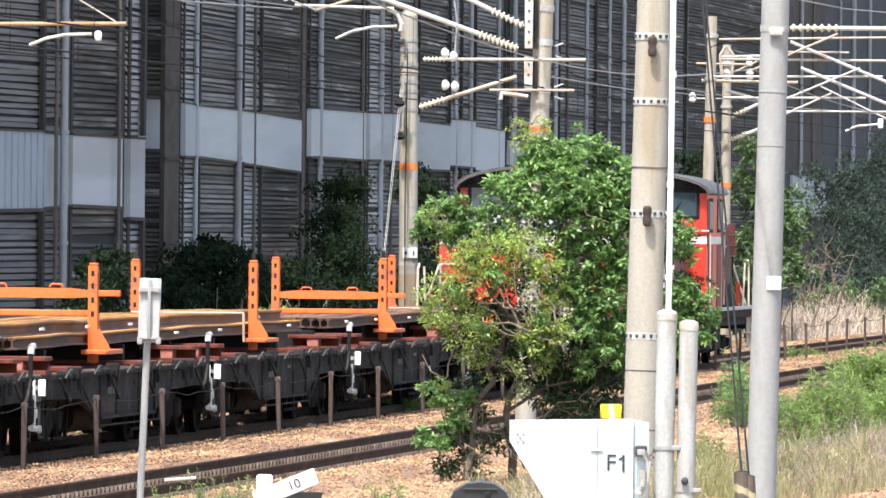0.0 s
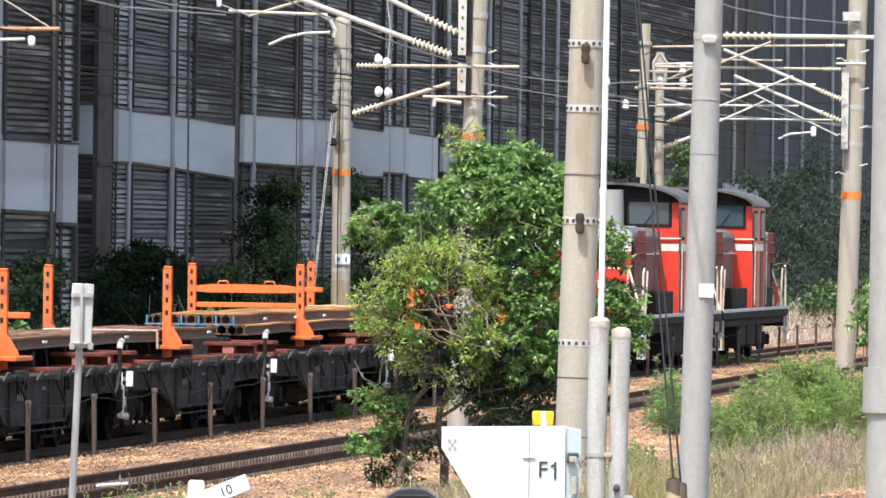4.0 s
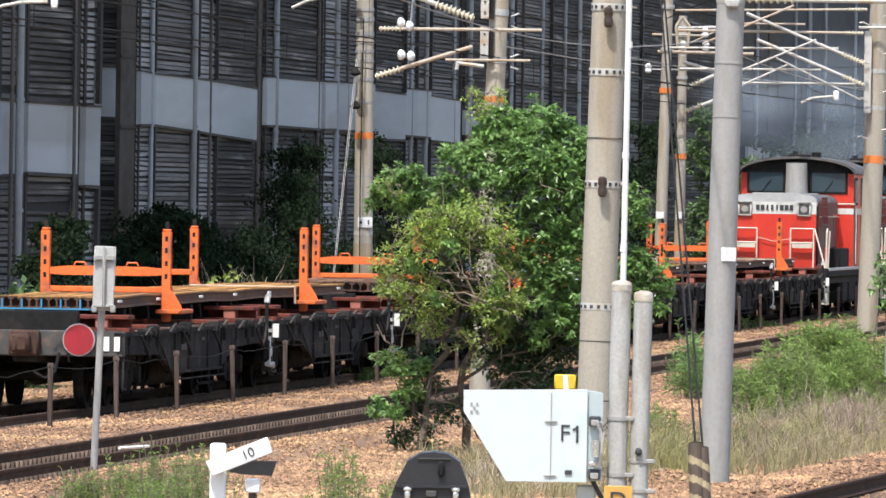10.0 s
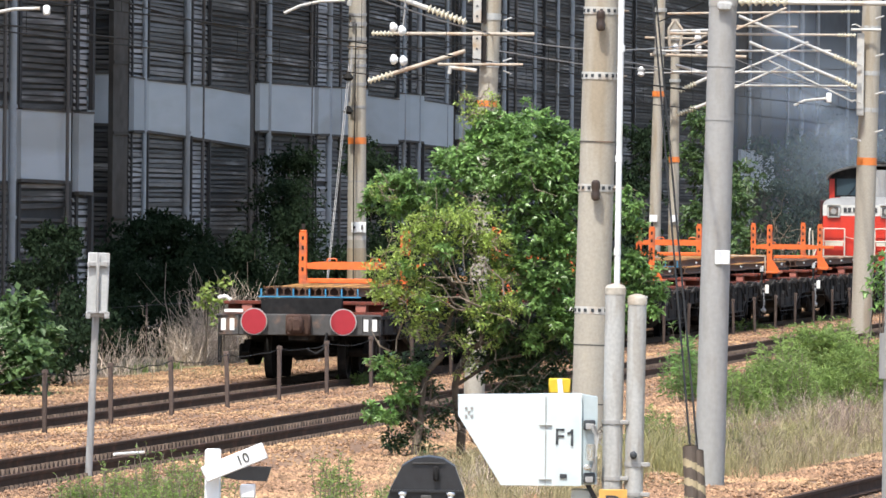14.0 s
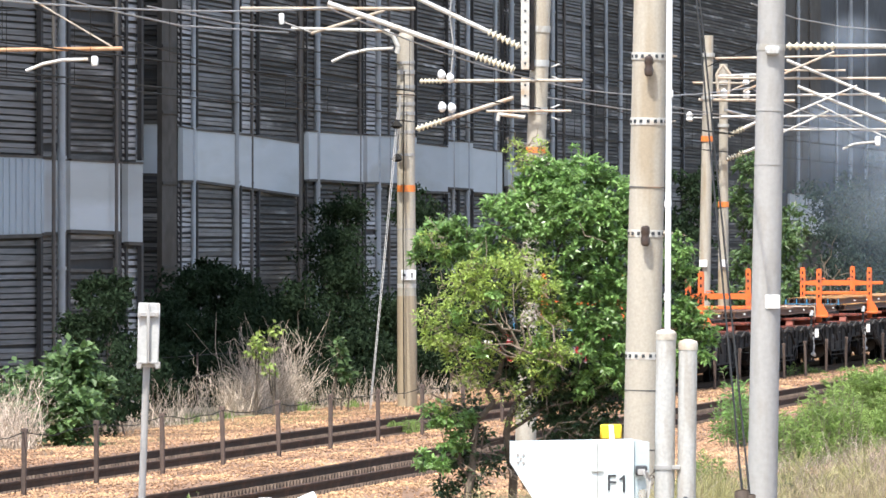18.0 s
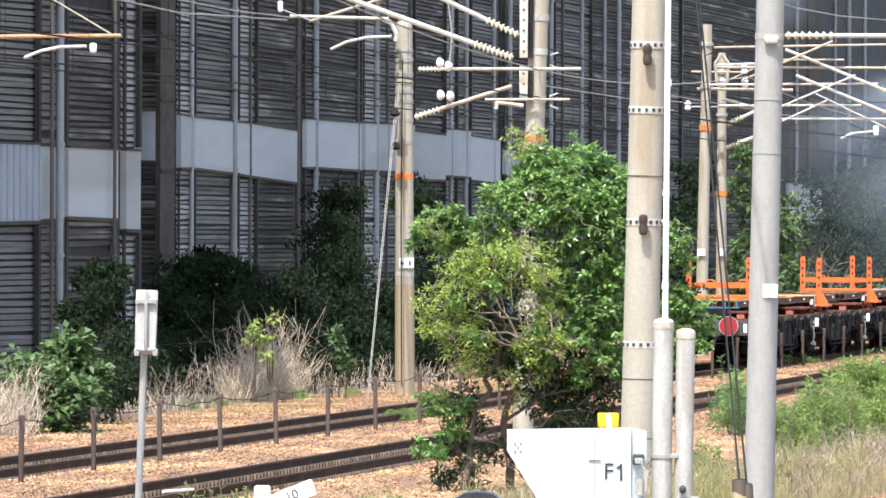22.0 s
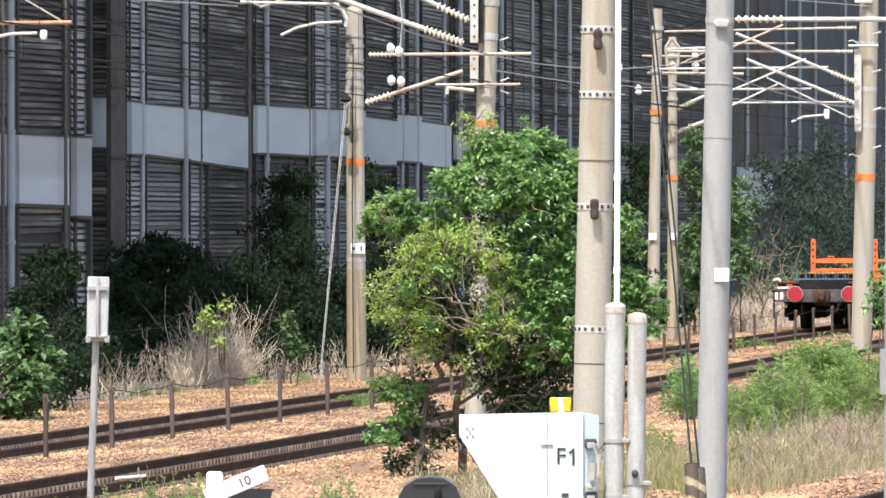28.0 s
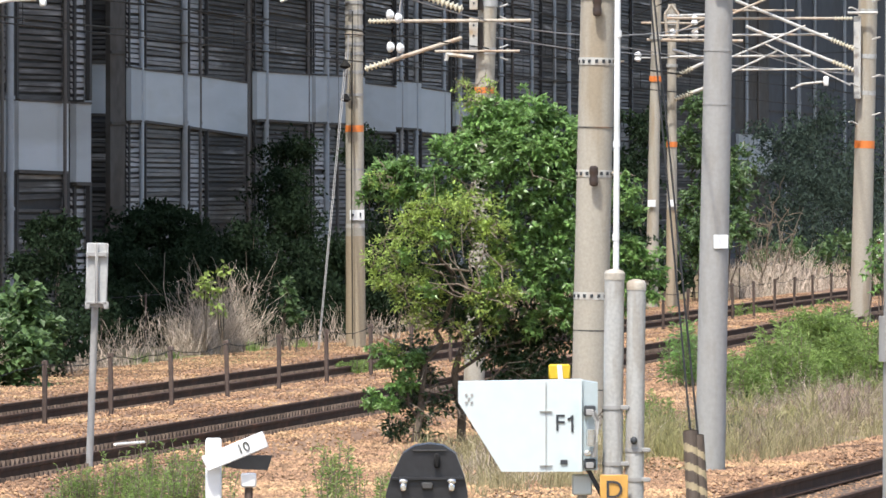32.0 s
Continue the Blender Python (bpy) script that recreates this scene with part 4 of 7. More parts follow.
    for e in (-1, 1):
        # hood, with its upper corners cut off
        x0, x1 = e * 1.75, e * 7.95
        w, zt = 1.04, 3.06
        red = [(-w, 1.21), (w, 1.21), (w, 2.56), (-w, 2.56)]
        hood = part("hood", Geo().prism(red, min(x0, x1), max(x0, x1), 0), red_paint, top, "red engine hood")
        xb = e * 7.62
        part("hood_band", Geo().prism([(-w - 0.004, 2.56), (w + 0.004, 2.56), (w + 0.004, 2.86), (-w - 0.004, 2.86)], min(xb, x1 + e * 0.004), max(xb, x1 + e * 0.004), 0), engine_white, hood, "white band across the hood's end")
        part("hood_shoulder", Geo().prism([(-w, 2.56), (w, 2.56), (w, 2.86), (-w, 2.86)], min(x0, xb), max(x0, xb), 0), maroon, hood, "grimy maroon upper side")
        curve = [(-w, 2.86), (w, 2.86), (w - 0.02, 2.93), (w - 0.1, 3.0), (w - 0.22, 3.045), (w - 0.4, zt), (-w + 0.4, zt), (-w + 0.22, 3.045), (-w + 0.1, 3.0), (-w + 0.02, 2.93)]
        part("hood_top", Geo().prism(curve, min(x0, xb), max(x0, xb), 0), hood_soot, hood, "sooty grey hood top")
        part("hood_end", Geo().prism(curve, min(xb, x1), max(xb, x1), 0), engine_grey, hood, "pale grey hood end")
        for k in range(5):
            for y in (-w - 0.006, w + 0.006):
                part("hood_door", Geo().box((e * (2.5 + k * 1.12), y, 1.95), (1.0, 0.02, 1.1), bevel=0.006), maroon, hood, "grimy maroon hood door")
        for y in (-w - 0.012, w + 0.012):
            for xx, wd, z0 in ((6.6, 1.9, 1.36), (4.5, 2.0, 1.36)):
                lv = Geo().box((e * xx, y, z0 + 0.72), (wd, 0.024, 1.5))
                for k in range(18):
                    lv.box((e * xx, y + 0.012 * (1 if y > 0 else -1), z0 + k * 0.085), (wd, 0.03, 0.05))
                part("louvre", lv, maroon, hood, "grimy dark side louvre")
        for sy in (-1, 1):
            cage = Geo()
            for k in range(7):
                cage.tube([(e * (6.0 + k * 0.25), sy * 1.16, 2.3), (e * (6.0 + k * 0.25), sy * 1.14, 2.98)], 0.012, 5)
            for z in (2.3, 2.52, 2.75, 2.98):
                cage.tube([(e * 6.0, sy * 1.16, z), (e * 7.5, sy * 1.16, z)], 0.014, 5)
            part("guard_mesh", cage, maroon, hood, "dark wire guard on the hood's side")
            fr = Geo()
            for z in (1.26, 1.72):
                fr.box((e * 7.3, sy * 1.25, z), (0.5, 0.04, 0.05))
            for x in (7.06, 7.54):
                fr.box((e * x, sy * 1.25, 1.49), (0.05, 0.04, 0.5))
            part("step_frame", fr, red_paint, hood, "red step frame")
            part("battery_box", Geo().box((e * 3.4, sy * 1.22, 1.46), (2.6, 0.32, 0.5), bevel=0.02), soot_black, top, "sooty box on the footplate")
        for k in range(9):
            part("vent", Geo().box((e * (2.6 + k * 0.6), 0.0, zt + 0.012), (0.4, 1.2, 0.03), bevel=0.01), engine_grey, hood)
        for y in (-0.74, 0.74):
            hl = part("headlamp", Geo().box((e * 7.98, y, 2.68), (0.08, 0.36, 0.36), bevel=0.03).box((e * 8.02, y, 2.865), (0.08, 0.38, 0.02)), engine_white, hood, "square headlamp housing")
            part("recess", Geo().box((e * 8.016, y, 2.68), (0.02, 0.27, 0.27), bevel=0.01), frame_grey, hl, "dark lamp recess")
            part("lens", Geo().cyl((e * 8.02, y, 2.68), (e * 8.035, y, 2.68), 0.085, 0.08, 18), lamp_glass, hl, "round headlamp lens")
        n = Geo()
        for k, ww in enumerate((0.09, 0.09, 0.09, 0.04, 0.06, 0.05, 0.09, 0.09)):
            n.box((e * 7.967, -0.42 + k * 0.12, 2.72), (0.02, ww, 0.13))
        part("number_bars", n, dark_mark, hood, "dark number reduced to bars")
        for y in (-w, w):
            part("corner_post", Geo().box((e * 7.88, y * 1.01, 2.02), (0.1, 0.06, 1.5), bevel=0.015), soot_black, hood, "black corner strip")
        h = Geo()
        for sy in (-1, 1):
            h.tube([(e * 8.2, sy * 1.0, 1.2), (e * 8.1, sy * 1.0, 2.2), (e * 8.1, sy * 0.42, 2.2), (e * 8.12, sy * 0.42, 1.25)], 0.02)
            h.tube([(e * 8.1, sy * 1.0, 1.85), (e * 8.1, sy * 0.42, 1.85)], 0.02)
            h.box((e * 8.1, sy * 0.71, 1.78), (0.015, 0.5, 0.12))
            h.tube([(e * 8.1, sy * 1.02, 2.2), (e * 8.35, sy * 1.3, 1.3), (e * 8.5, sy * 1.34, 0.9), (e * 8.5, sy * 1.34, 0.55)], 0.022)
            h.tube([(e * 7.6, sy * 1.32, 1.2), (e * 7.6, sy * 1.36, 2.15)], 0.022)
            h.tube([(e * 8.55, sy * 1.36, 1.2), (e * 8.5, sy * 1.36, 2.1), (e * 8.3, sy * 1.36, 2.2)], 0.022)
            h.tube([(e * 2.0, sy * (w + 0.06), 2.5), (e * 7.6, sy * (w + 0.06), 2.5)], 0.014)
        h.tube([(e * 8.02, -0.42, 1.95), (e * 8.02, 0, 1.88), (e * 8.02, 0.42, 1.98)], 0.01)
        part("handrail", h, cream_paint, top, "cream handrails")
        bb = Geo().box((e * 8.62, 0, 0.98), (0.12, 2.8, 0.5), bevel=0.02)
        part("buffer_beam", bb, soot_black, top, "black buffer beam")
        c = Geo().box((e * 8.75, 0, 0.88), (0.3, 0.3, 0.32), bevel=0.03).box((e * 8.95, 0.03, 0.88), (0.25, 0.2, 0.26), bevel=0.05)
        part("coupler", c, frame_grey, top, "grey knuckle coupler")
        for sy in (-1, 1):
            s = Geo()
            for z in (0.35, 0.65):
                s.box((e * 8.35, sy * 1.3, z), (0.5, 0.22, 0.04))
            s.box((e * 8.12, sy * 1.38, 0.72), (0.04, 0.04, 0.8)).box((e * 8.58, sy * 1.38, 0.72), (0.04, 0.04, 0.8))
            part("step", s, cream_paint, top, "cream edged step")
        hs = Geo()
        for y in (-0.5, 0.5, 0.7):
            hs.tube([(e * 8.68, y, 0.95), (e * 8.85, y, 0.7), (e * 8.86, y, 0.45), (e * 8.8, y * 0.9, 0.35)], 0.025)
        part("brake_hose", hs, soot_black, top)
        # exhaust casing ahead of the cab window
        part("exhaust_casing", Geo().cyl((e * 1.98, 0, 2.95), (e * 1.98, 0, 3.86), 0.29, 0.27, 18).box((e * 1.84, 0, 3.4), (0.25, 0.5, 0.92), bevel=0.05), grey_steel, top, "pale grey exhaust casing")
    # cab
    cw = 1.44
    body = Geo().prism([(-cw, 1.21), (cw, 1.21), (cw, 3.6), (-cw, 3.6)], -1.72, 1.72, 0)
    cab = part("cab", body, red_paint, top, "red centre cab")
    arch = [(cw * math.cos(a), 3.6 + 0.36 * math.sin(a)) for a in np.linspace(0, math.pi, 13)]
    part("cab_gable", Geo().prism(arch, -1.72, 1.72, 0), soot_black, cab, "sooty black gable")
    roof = [((cw + 0.1) * math.cos(a), 3.6 + 0.43 * math.sin(a)) for a in np.linspace(0, math.pi, 13)]
    roof += [((cw + 0.04) * math.cos(a), 3.57 + 0.4 * math.sin(a)) for a in np.linspace(math.pi, 0, 13)]
    part("cab_roof", Geo().prism(roof, -1.98, 1.98, 0), roof_grey, cab, "sooty grey arched cab roof")
    part("cab_band", Geo().box((0, 0, 2.64), (3.456, 2 * cw + 0.012, 0.15)), engine_white, cab, "white band on the cab")
    for e in (-1, 1):
        part("soot_panel", Geo().box((e * 1.722, 0, 3.3), (0.02, 1.0, 0.62), bevel=0.005), soot_black, cab, "sooty panel behind the exhaust")
        for y in (-0.8, 0.8):
            wd = part("window", Geo().box((e * 1.735, y, 3.38), (0.03, 0.98, 0.6), bevel=0.012), soot_black, cab, "dark window frame")
            part("pane", Geo().box((e * 1.747, y, 3.37), (0.02, 0.86, 0.48), bevel=0.01), cab_glass, wd, "dark cab window glass")
            part("wiper", Geo().tube([(e * 1.77, y + 0.1, 3.12), (e * 1.77, y - 0.12, 3.42)], 0.01, 5), soot_black, wd)
        for y in (-cw, cw):
            sg = 1 if y > 0 else -1
            wd = part("window", Geo().box((e * 0.9, y, 3.15), (0.85, 0.03, 0.7), bevel=0.012), soot_black, cab, "dark window frame")
            part("pane", Geo().box((e * 0.9, y * 1.008, 3.15), (0.74, 0.02, 0.58), bevel=0.01), cab_glass, wd, "dark cab window glass")
            part("door", Geo().box((e * 0.9, y * 1.004, 1.9), (0.8, 0.02, 1.3), bevel=0.01), maroon, cab, "grimy maroon cab door")
            part("louvre", Geo().box((e * 1.5, y * 1.004, 3.0), (0.34, 0.02, 0.95), bevel=0.006), maroon, cab, "grimy side vent")
            gr = Geo().tube([(e * 1.5, y * 1.04, 1.3), (e * 1.5, y * 1.04, 2.75)], 0.018).tube([(e * 1.76, sg * 1.5, 2.83), (e * 1.76, sg * 0.55, 2.83)], 0.018)
            part("grab_rail", gr, cream_paint, cab)
    v = Geo().cyl((0.9, 0.3, 3.95), (0.9, 0.3, 4.17), 0.09, 0.07, 10).cyl((-0.9, -0.4, 3.93), (-0.9, -0.4, 4.14), 0.12, 0.12, 10).box((0, 0.1, 4.04), (0.9, 0.5, 0.1), bevel=0.03)
    part("roof_vent", v, soot_black, cab)
    return top


engine_rear = engine()
engine_front = copy_thing(engine_rear, Matrix.Identity(4))


# ---- exhaust smoke: thin puffs that leave the engines and rise ----
def smoke_material(size, dense, colour):
    """Thin smoke, densest in a puff's core and clear at its rim."""
    m = bpy.data.materials.new("thin_smoke")
    m.use_nodes = True
    nodes, links = m.node_tree.nodes, m.node_tree.links
    tex, span, place, far_out, fade, density, diffuse, through_light, clear, grey, mixed = (nodes.new("ShaderNode" + k) for k in ("TexNoise", "MapRange", "Mapping", "VectorMath", "MapRange", "Math", "BsdfDiffuse", "BsdfTranslucent", "BsdfTransparent", "MixShader", "MixShader"))
    tex.inputs["Scale"].default_value, tex.inputs["Detail"].default_value = 1.1 / size, 3
    span.inputs["From Min"].default_value, span.inputs["From Max"].default_value = 0.3, 0.7
    span.inputs["To Min"].default_value, span.inputs["To Max"].default_value = 0.7, 1.15
    place.inputs["Scale"].default_value = (0.15 / size, 1 / 0.94 / size, 1 / 0.86 / size)
    far_out.operation, density.operation, fade.interpolation_type = "LENGTH", "MULTIPLY", "SMOOTHSTEP"
    fade.inputs["From Min"].default_value, fade.inputs["From Max"].default_value = 0.9, 0.08
    fade.inputs["To Min"].default_value, fade.inputs["To Max"].default_value = 0.0, dense
    for node in (diffuse, through_light):
        node.inputs["Color"].default_value = (*colour, 1)
    where = nodes.new("ShaderNodeTexCoord").outputs["Object"]
    for a, b in ((where, tex.inputs["Vector"]), (where, place.inputs["Vector"]), (place.outputs[0], far_out.inputs[0]), (far_out.outputs["Value"], fade.inputs["Value"]),
                 (tex.outputs["Fac"], span.inputs["Value"]), (span.outputs[0], density.inputs[0]), (fade.outputs[0], density.inputs[1]), (density.outputs[0], mixed.inputs[0]),
                 (diffuse.outputs[0], grey.inputs[1]), (through_light.outputs[0], grey.inputs[2]), (clear.outputs[0], mixed.inputs[1]), (grey.outputs[0], mixed.inputs[2]), (mixed.outputs[0], nodes["Material Output"].inputs["Surface"])):
        links.new(a, b)
    return m


def smoke_mesh(seed, size, material):
    """An uneven long billow, open behind."""
    bm = bmesh.new()
    bmesh.ops.create_icosphere(bm, subdivisions=4, radius=1)
    bmesh.ops.delete(bm, geom=[v for v in bm.verts if v.co.x > 0.02], context="VERTS")
    for v in bm.verts:
        k = 0.96 + 0.04 * noise.noise(v.co * 1.6 + Vector((seed * 7.1, 0, 0)))
        v.co = Vector((v.co.x * 2.7, v.co.y * 1.04, v.co.z * 0.96)) * k * size
    me = bpy.data.meshes.new("smoke_puff")
    bm.to_mesh(me)
    bm.free()
    me.polygons.foreach_set("use_smooth", [True] * len(me.polygons))
    me.materials.append(material)
    return me


small_smoke, wide_smoke = smoke_material(1.25, 0.42, (0.46, 0.55, 0.66)), smoke_material(3.2, 0.4, (0.36, 0.44, 0.53))
SMALL = [smoke_mesh(k, 1.25, small_smoke) for k in range(4)]
WIDE = [smoke_mesh(k + 4, 3.2, wide_smoke) for k in range(2)]
puffs = [tagged(new("smoke_puff", SMALL[k % 4]), "thin blue-grey puff of diesel exhaust smoke", "smoke", "exhaust smoke") for k in range(7)]
banks = [tagged(new("smoke_bank", WIDE[k % 2]), "wide pale bank of drifting exhaust smoke", "smoke", "exhaust smoke") for k in range(4)]


# ---- poles, overhead line and trackside things ----
def shaft(g, base, top, r0, r1, n=20):
    return g.cyl(base, top, r0, r1, n)


def along(a, b, k):
    return tuple(Vector(a).lerp(Vector(b), k))


def ring(g, a, b, k, r, high, n=20):
    """A band round the shaft a-b, at the share k of its length."""
    a, b = Vector(a), Vector(b)
    d = (b - a).normalized() * high / 2
    c = a.lerp(b, k)
    return g.cyl(c - d, c + d, r, r, n)


def level(a, b, z):
    """The share of the shaft a-b at height z."""
    return (z - a[2]) / (b[2] - a[2])


def ribbed(g, a, b, r, sheds):
    """An insulator: a core with sheds."""
    prof = [(0, r * 0.45)]
    for i in range(sheds):
        u = (i + 0.5) / sheds
        prof += [(u - 0.4 / sheds, r * 0.42), (u, r), (u + 0.12 / sheds, r * 0.9), (u + 0.3 / sheds, r * 0.42)]
    prof.append((1, r * 0.45))
    return g.lathe(a, b, prof, 12)


def down(p, z=GROUND - 0.1):
    return (p[0], p[1], z)


def arm(parent, a, b, r, material, ins=0.0, label="", name="bracket_tube"):
    """A bracket tube from a to b; the share ins of it, at b's end, is a ribbed insulator."""
    a, b = Vector(a), Vector(b)
    m = a.lerp(b, 1 - ins)
    t = part(name, Geo().cyl(a, m if ins else b, r, r, 8), material, parent, label)
    if ins:
        part("insulator", ribbed(Geo(), m, b, r * 1.8, max(6, int((b - m).length / 0.07))), porcelain, t, "cream ribbed insulator")
    return t


# tall round concrete pole with a pale conduit and slotted bands
A, B = (1.698, 113.00, -0.294), (1.949, 113.00, 11.697)
A = down(A)
pole = thing("concrete_pole", Matrix.Identity(4), "thick beige concrete pole with slotted steel bands and a white conduit", "utility pole")
g = shaft(Geo(), A, B, 0.212, 0.185, 32)
part("shaft", g, concrete, pole, "beige weathered concrete shaft")
for z in (10.2, 5.13, 4.37, 3.06, 1.63):
    k = level(A, B, z)
    part("band", ring(Geo(), A, B, k, 0.212, 0.085, 32), white_tube, pole, "slotted steel band")
    c = Vector(along(A, B, k))
    for i in range(7):
        a = math.radians(-160 + i * 23)
        s = Geo().box((c.x + 0.213 * math.cos(a), c.y + 0.213 * math.sin(a), c.z), (0.035, 0.012, 0.04), Matrix.Translation(c + Vector((0.213 * math.cos(a), 0.213 * math.sin(a), 0))) @ Matrix.Rotation(a + 1.5708, 4, "Z") @ Matrix.Translation(-c - Vector((0.213 * math.cos(a), 0.213 * math.sin(a), 0))))
        part("slot", s, dark_mark, pole)
    part("bolt", Geo().box((c.x + 0.24, c.y - 0.06, c.z), (0.07, 0.06, 0.06), bevel=0.01).cyl((c.x + 0.2, c.y - 0.09, c.z), (c.x + 0.32, c.y - 0.09, c.z), 0.012, 0.012, 8), rust_tube, pole, "rusty bolt")
for z in (5.0, 3.02):
    c = Vector(along(A, B, level(A, B, z)))
    g = Geo().lathe((c.x - 0.01, c.y - 0.30, c.z + 0.13), (c.x - 0.01, c.y - 0.30, c.z - 0.11), [(0, 0.03), (0.08, 0.05), (0.35, 0.056), (0.5, 0.044), (0.65, 0.056), (0.92, 0.05), (1, 0.03)], 16)
    g.cyl((c.x - 0.01, c.y - 0.3, c.z + 0.05), (c.x - 0.01, c.y - 0.18, c.z + 0.05), 0.02, 0.02, 8)
    part("spool", g, spool_brown, pole, "dark brown spool insulator")
for z in (3.6, 6.2, 0.532, 1.225):
    part("joint", ring(Geo(), A, B, level(A, B, z), 0.2125, 0.012, 32), frame_grey, pole)
g = Geo().cyl((2.016, 112.70, 1.724), (2.076, 112.70, 11.674), 0.036, 0.036, 14)
part("conduit", g, white_paint, pole, "white plastic conduit")
for y in ((2.023, 112.70, 3.404), (2.016, 112.70, 2.317), (2.043, 112.70, 4.689)):
    part("coupling", Geo().cyl((y[0], y[1], y[2] - 0.04), (y[0], y[1], y[2] + 0.04), 0.042, 0.042, 14), white_paint, pole)
cover = part("cover", Geo().box((1.353, 112.30, 0.755), (0.25, 0.12, 0.175), bevel=0.015), yellow_paint, pole, "yellow and white cable guard")
part("stripe", Geo().prism([(1.335, 0.672), (1.395, 0.672), (1.38, 0.838), (1.325, 0.838)], 112.22, 112.36, 1), white_paint, cover)

# smooth grey pole by the siding
A, B = down((2.906, 105.30, -0.218)), (3.115, 105.30, 10.483)
pole = thing("steel_pole", Matrix.Identity(4), "smooth grey pole with a white label plate beside the siding", "utility pole")
part("shaft", shaft(Geo(), A, B, 0.165, 0.138, 32), grey_steel, pole)
part("label_plate", Geo().box(((3.023, 105.30, 2.307)[0], 105.13, (3.023, 105.30, 2.307)[2]), (0.16, 0.012, 0.15), bevel=0.004), white_paint, pole, "white label plate")
g = ring(Geo(), A, B, level(A, B, (2.992, 105.30, 5.077)[2]), 0.158, 0.07, 32)
g.box(((3.023, 105.30, 5.040)[0], 105.1, (3.023, 105.30, 5.040)[2]), (0.16, 0.06, 0.1), bevel=0.02)
part("clamp", g, pale_steel, pole)
arm(pole, (5.639, 105.30, 5.089), (3.177, 105.30, 5.089), 0.026, white_tube, 0.22, "white tube with a ribbed insulator")
for z in (4.388, 3.803, 1.740):
    part("weld", ring(Geo(), A, B, level(A, B, z), 0.1605, 0.012, 32), grey_steel, pole)

# guy wires with striped guards
guard_pale, guard_dark = paint("guard_pale", (0.31, 0.25, 0.145), 0.7, vary=0.25), paint("guard_dark", (0.07, 0.05, 0.035), 0.7, vary=0.3)
guy = thing("guy_wire", Matrix.Identity(4), "twin dark guy wires in black and yellow striped guards", "guy wire")
for dx, dz in ((0.0, 0.0), (0.055, -0.03)):
    a, b = Vector((1.793, 70.00, 1.129)) + Vector((dx, 0, dz)), Vector((1.95, 112.9, 10.2))
    part("wire", Geo().cyl(a, b, 0.008, 0.008, 6), wire_dark, guy)
    low = Vector((a.x + 0.06 + dx * 0.3, 69.6, GROUND - 0.1))
    wide = 0.056 if dx == 0 else 0.044
    dark, pale = Geo(), Geo()
    sides, length = 16, (low - a).length
    t = (low - a).to_track_quat("Z", "Y").to_matrix()
    rim = [t @ Vector((math.cos(6.28319 * k / sides), math.sin(6.28319 * k / sides), 0)) for k in range(sides + 1)]
    for row in range(int(length / 0.0125)):
        p, q = a + (low - a).normalized() * row * 0.0125, a + (low - a).normalized() * (row + 1) * 0.0125
        for k in range(sides):
            g = pale if row > 3 and (row + k * 0.7) % 11.2 < 4.4 and row > 4 else dark
            g.add([p + rim[k] * wide, p + rim[k + 1] * wide, q + rim[k + 1] * wide, q + rim[k] * wide], [(0, 1, 2, 3)])
    dark.cyl(a + Vector((0, 0, 0.002)), a - (low - a).normalized() * 0.01, wide, wide * 0.6, sides)
    part("guard", dark, guard_dark, guy, "guard tube with a black spiral")
    part("stripe", pale, guard_pale, guy, "worn yellow spiral stripe")

# the pole behind the tree with the bracket arms
A, B = down((0.467, 148.00, -0.204)), (0.796, 148.00, 8.795)
pole = thing("mast", Matrix.Identity(4), "beige concrete overhead line mast with bracket arms and insulators", "mast", "overhead line masts")
part("shaft", shaft(Geo(), A, B, 0.16, 0.135, 24), concrete, pole)
g = ring(Geo(), A, B, level(A, B, (0.658, 148.00, 4.382)[2]), 0.155, 0.09)
part("band", g, orange_tape, pole, "orange marking band")
for z in (6.234, 4.988, 5.714):
    part("clamp", ring(Geo(), A, B, level(A, B, z), 0.155, 0.1), pale_steel, pole)
for z0, z1 in ((5.611, 7.237), (4.953, 5.490)):
    x0 = (0.467, 148.00, 5.766)[0]
    g = Geo().box((x0, 147.75, (z0 + z1) / 2), (0.13, 0.05, z1 - z0), bevel=0.008)
    ch = part("channel", g, white_tube, pole, "white steel channel with bolt holes")
    g = Geo()
    for z in np.arange(z0 + 0.1, z1 - 0.05, 0.16):
        g.box((x0, 147.72, z), (0.03, 0.02, 0.03))
    part("hole", g, dark_mark, ch)
    part("backing", Geo().box((x0 + 0.1, 147.85, (z0 + z1) / 2), (0.08, 0.1, z1 - z0)), soot_black, ch)
arm(pole, (-1.601, 147.70, 6.901), (0.389, 147.70, 5.959), 0.036, white_tube, 0.25)
arm(pole, (-2.550, 147.70, 6.629), (0.304, 147.70, 5.614), 0.04, white_tube, 0.21)
arm(pole, (1.340, 147.50, 5.442), (-1.144, 147.50, 5.431), 0.026, rust_tube, 0.14)
arm(pole, (0.289, 147.60, 5.180), (-1.194, 147.60, 4.699), 0.032, rust_tube, 0.26)
arm(pole, (1.169, 147.50, 4.976), (-0.125, 147.50, 4.970), 0.02, rust_tube)
arm(pole, (0.462, 147.50, 4.878), (0.048, 147.50, 4.928), 0.03, white_tube)
arm(pole, (0.065, 147.50, 4.945), (0.049, 147.50, 4.824), 0.03, white_tube)
g = Geo()
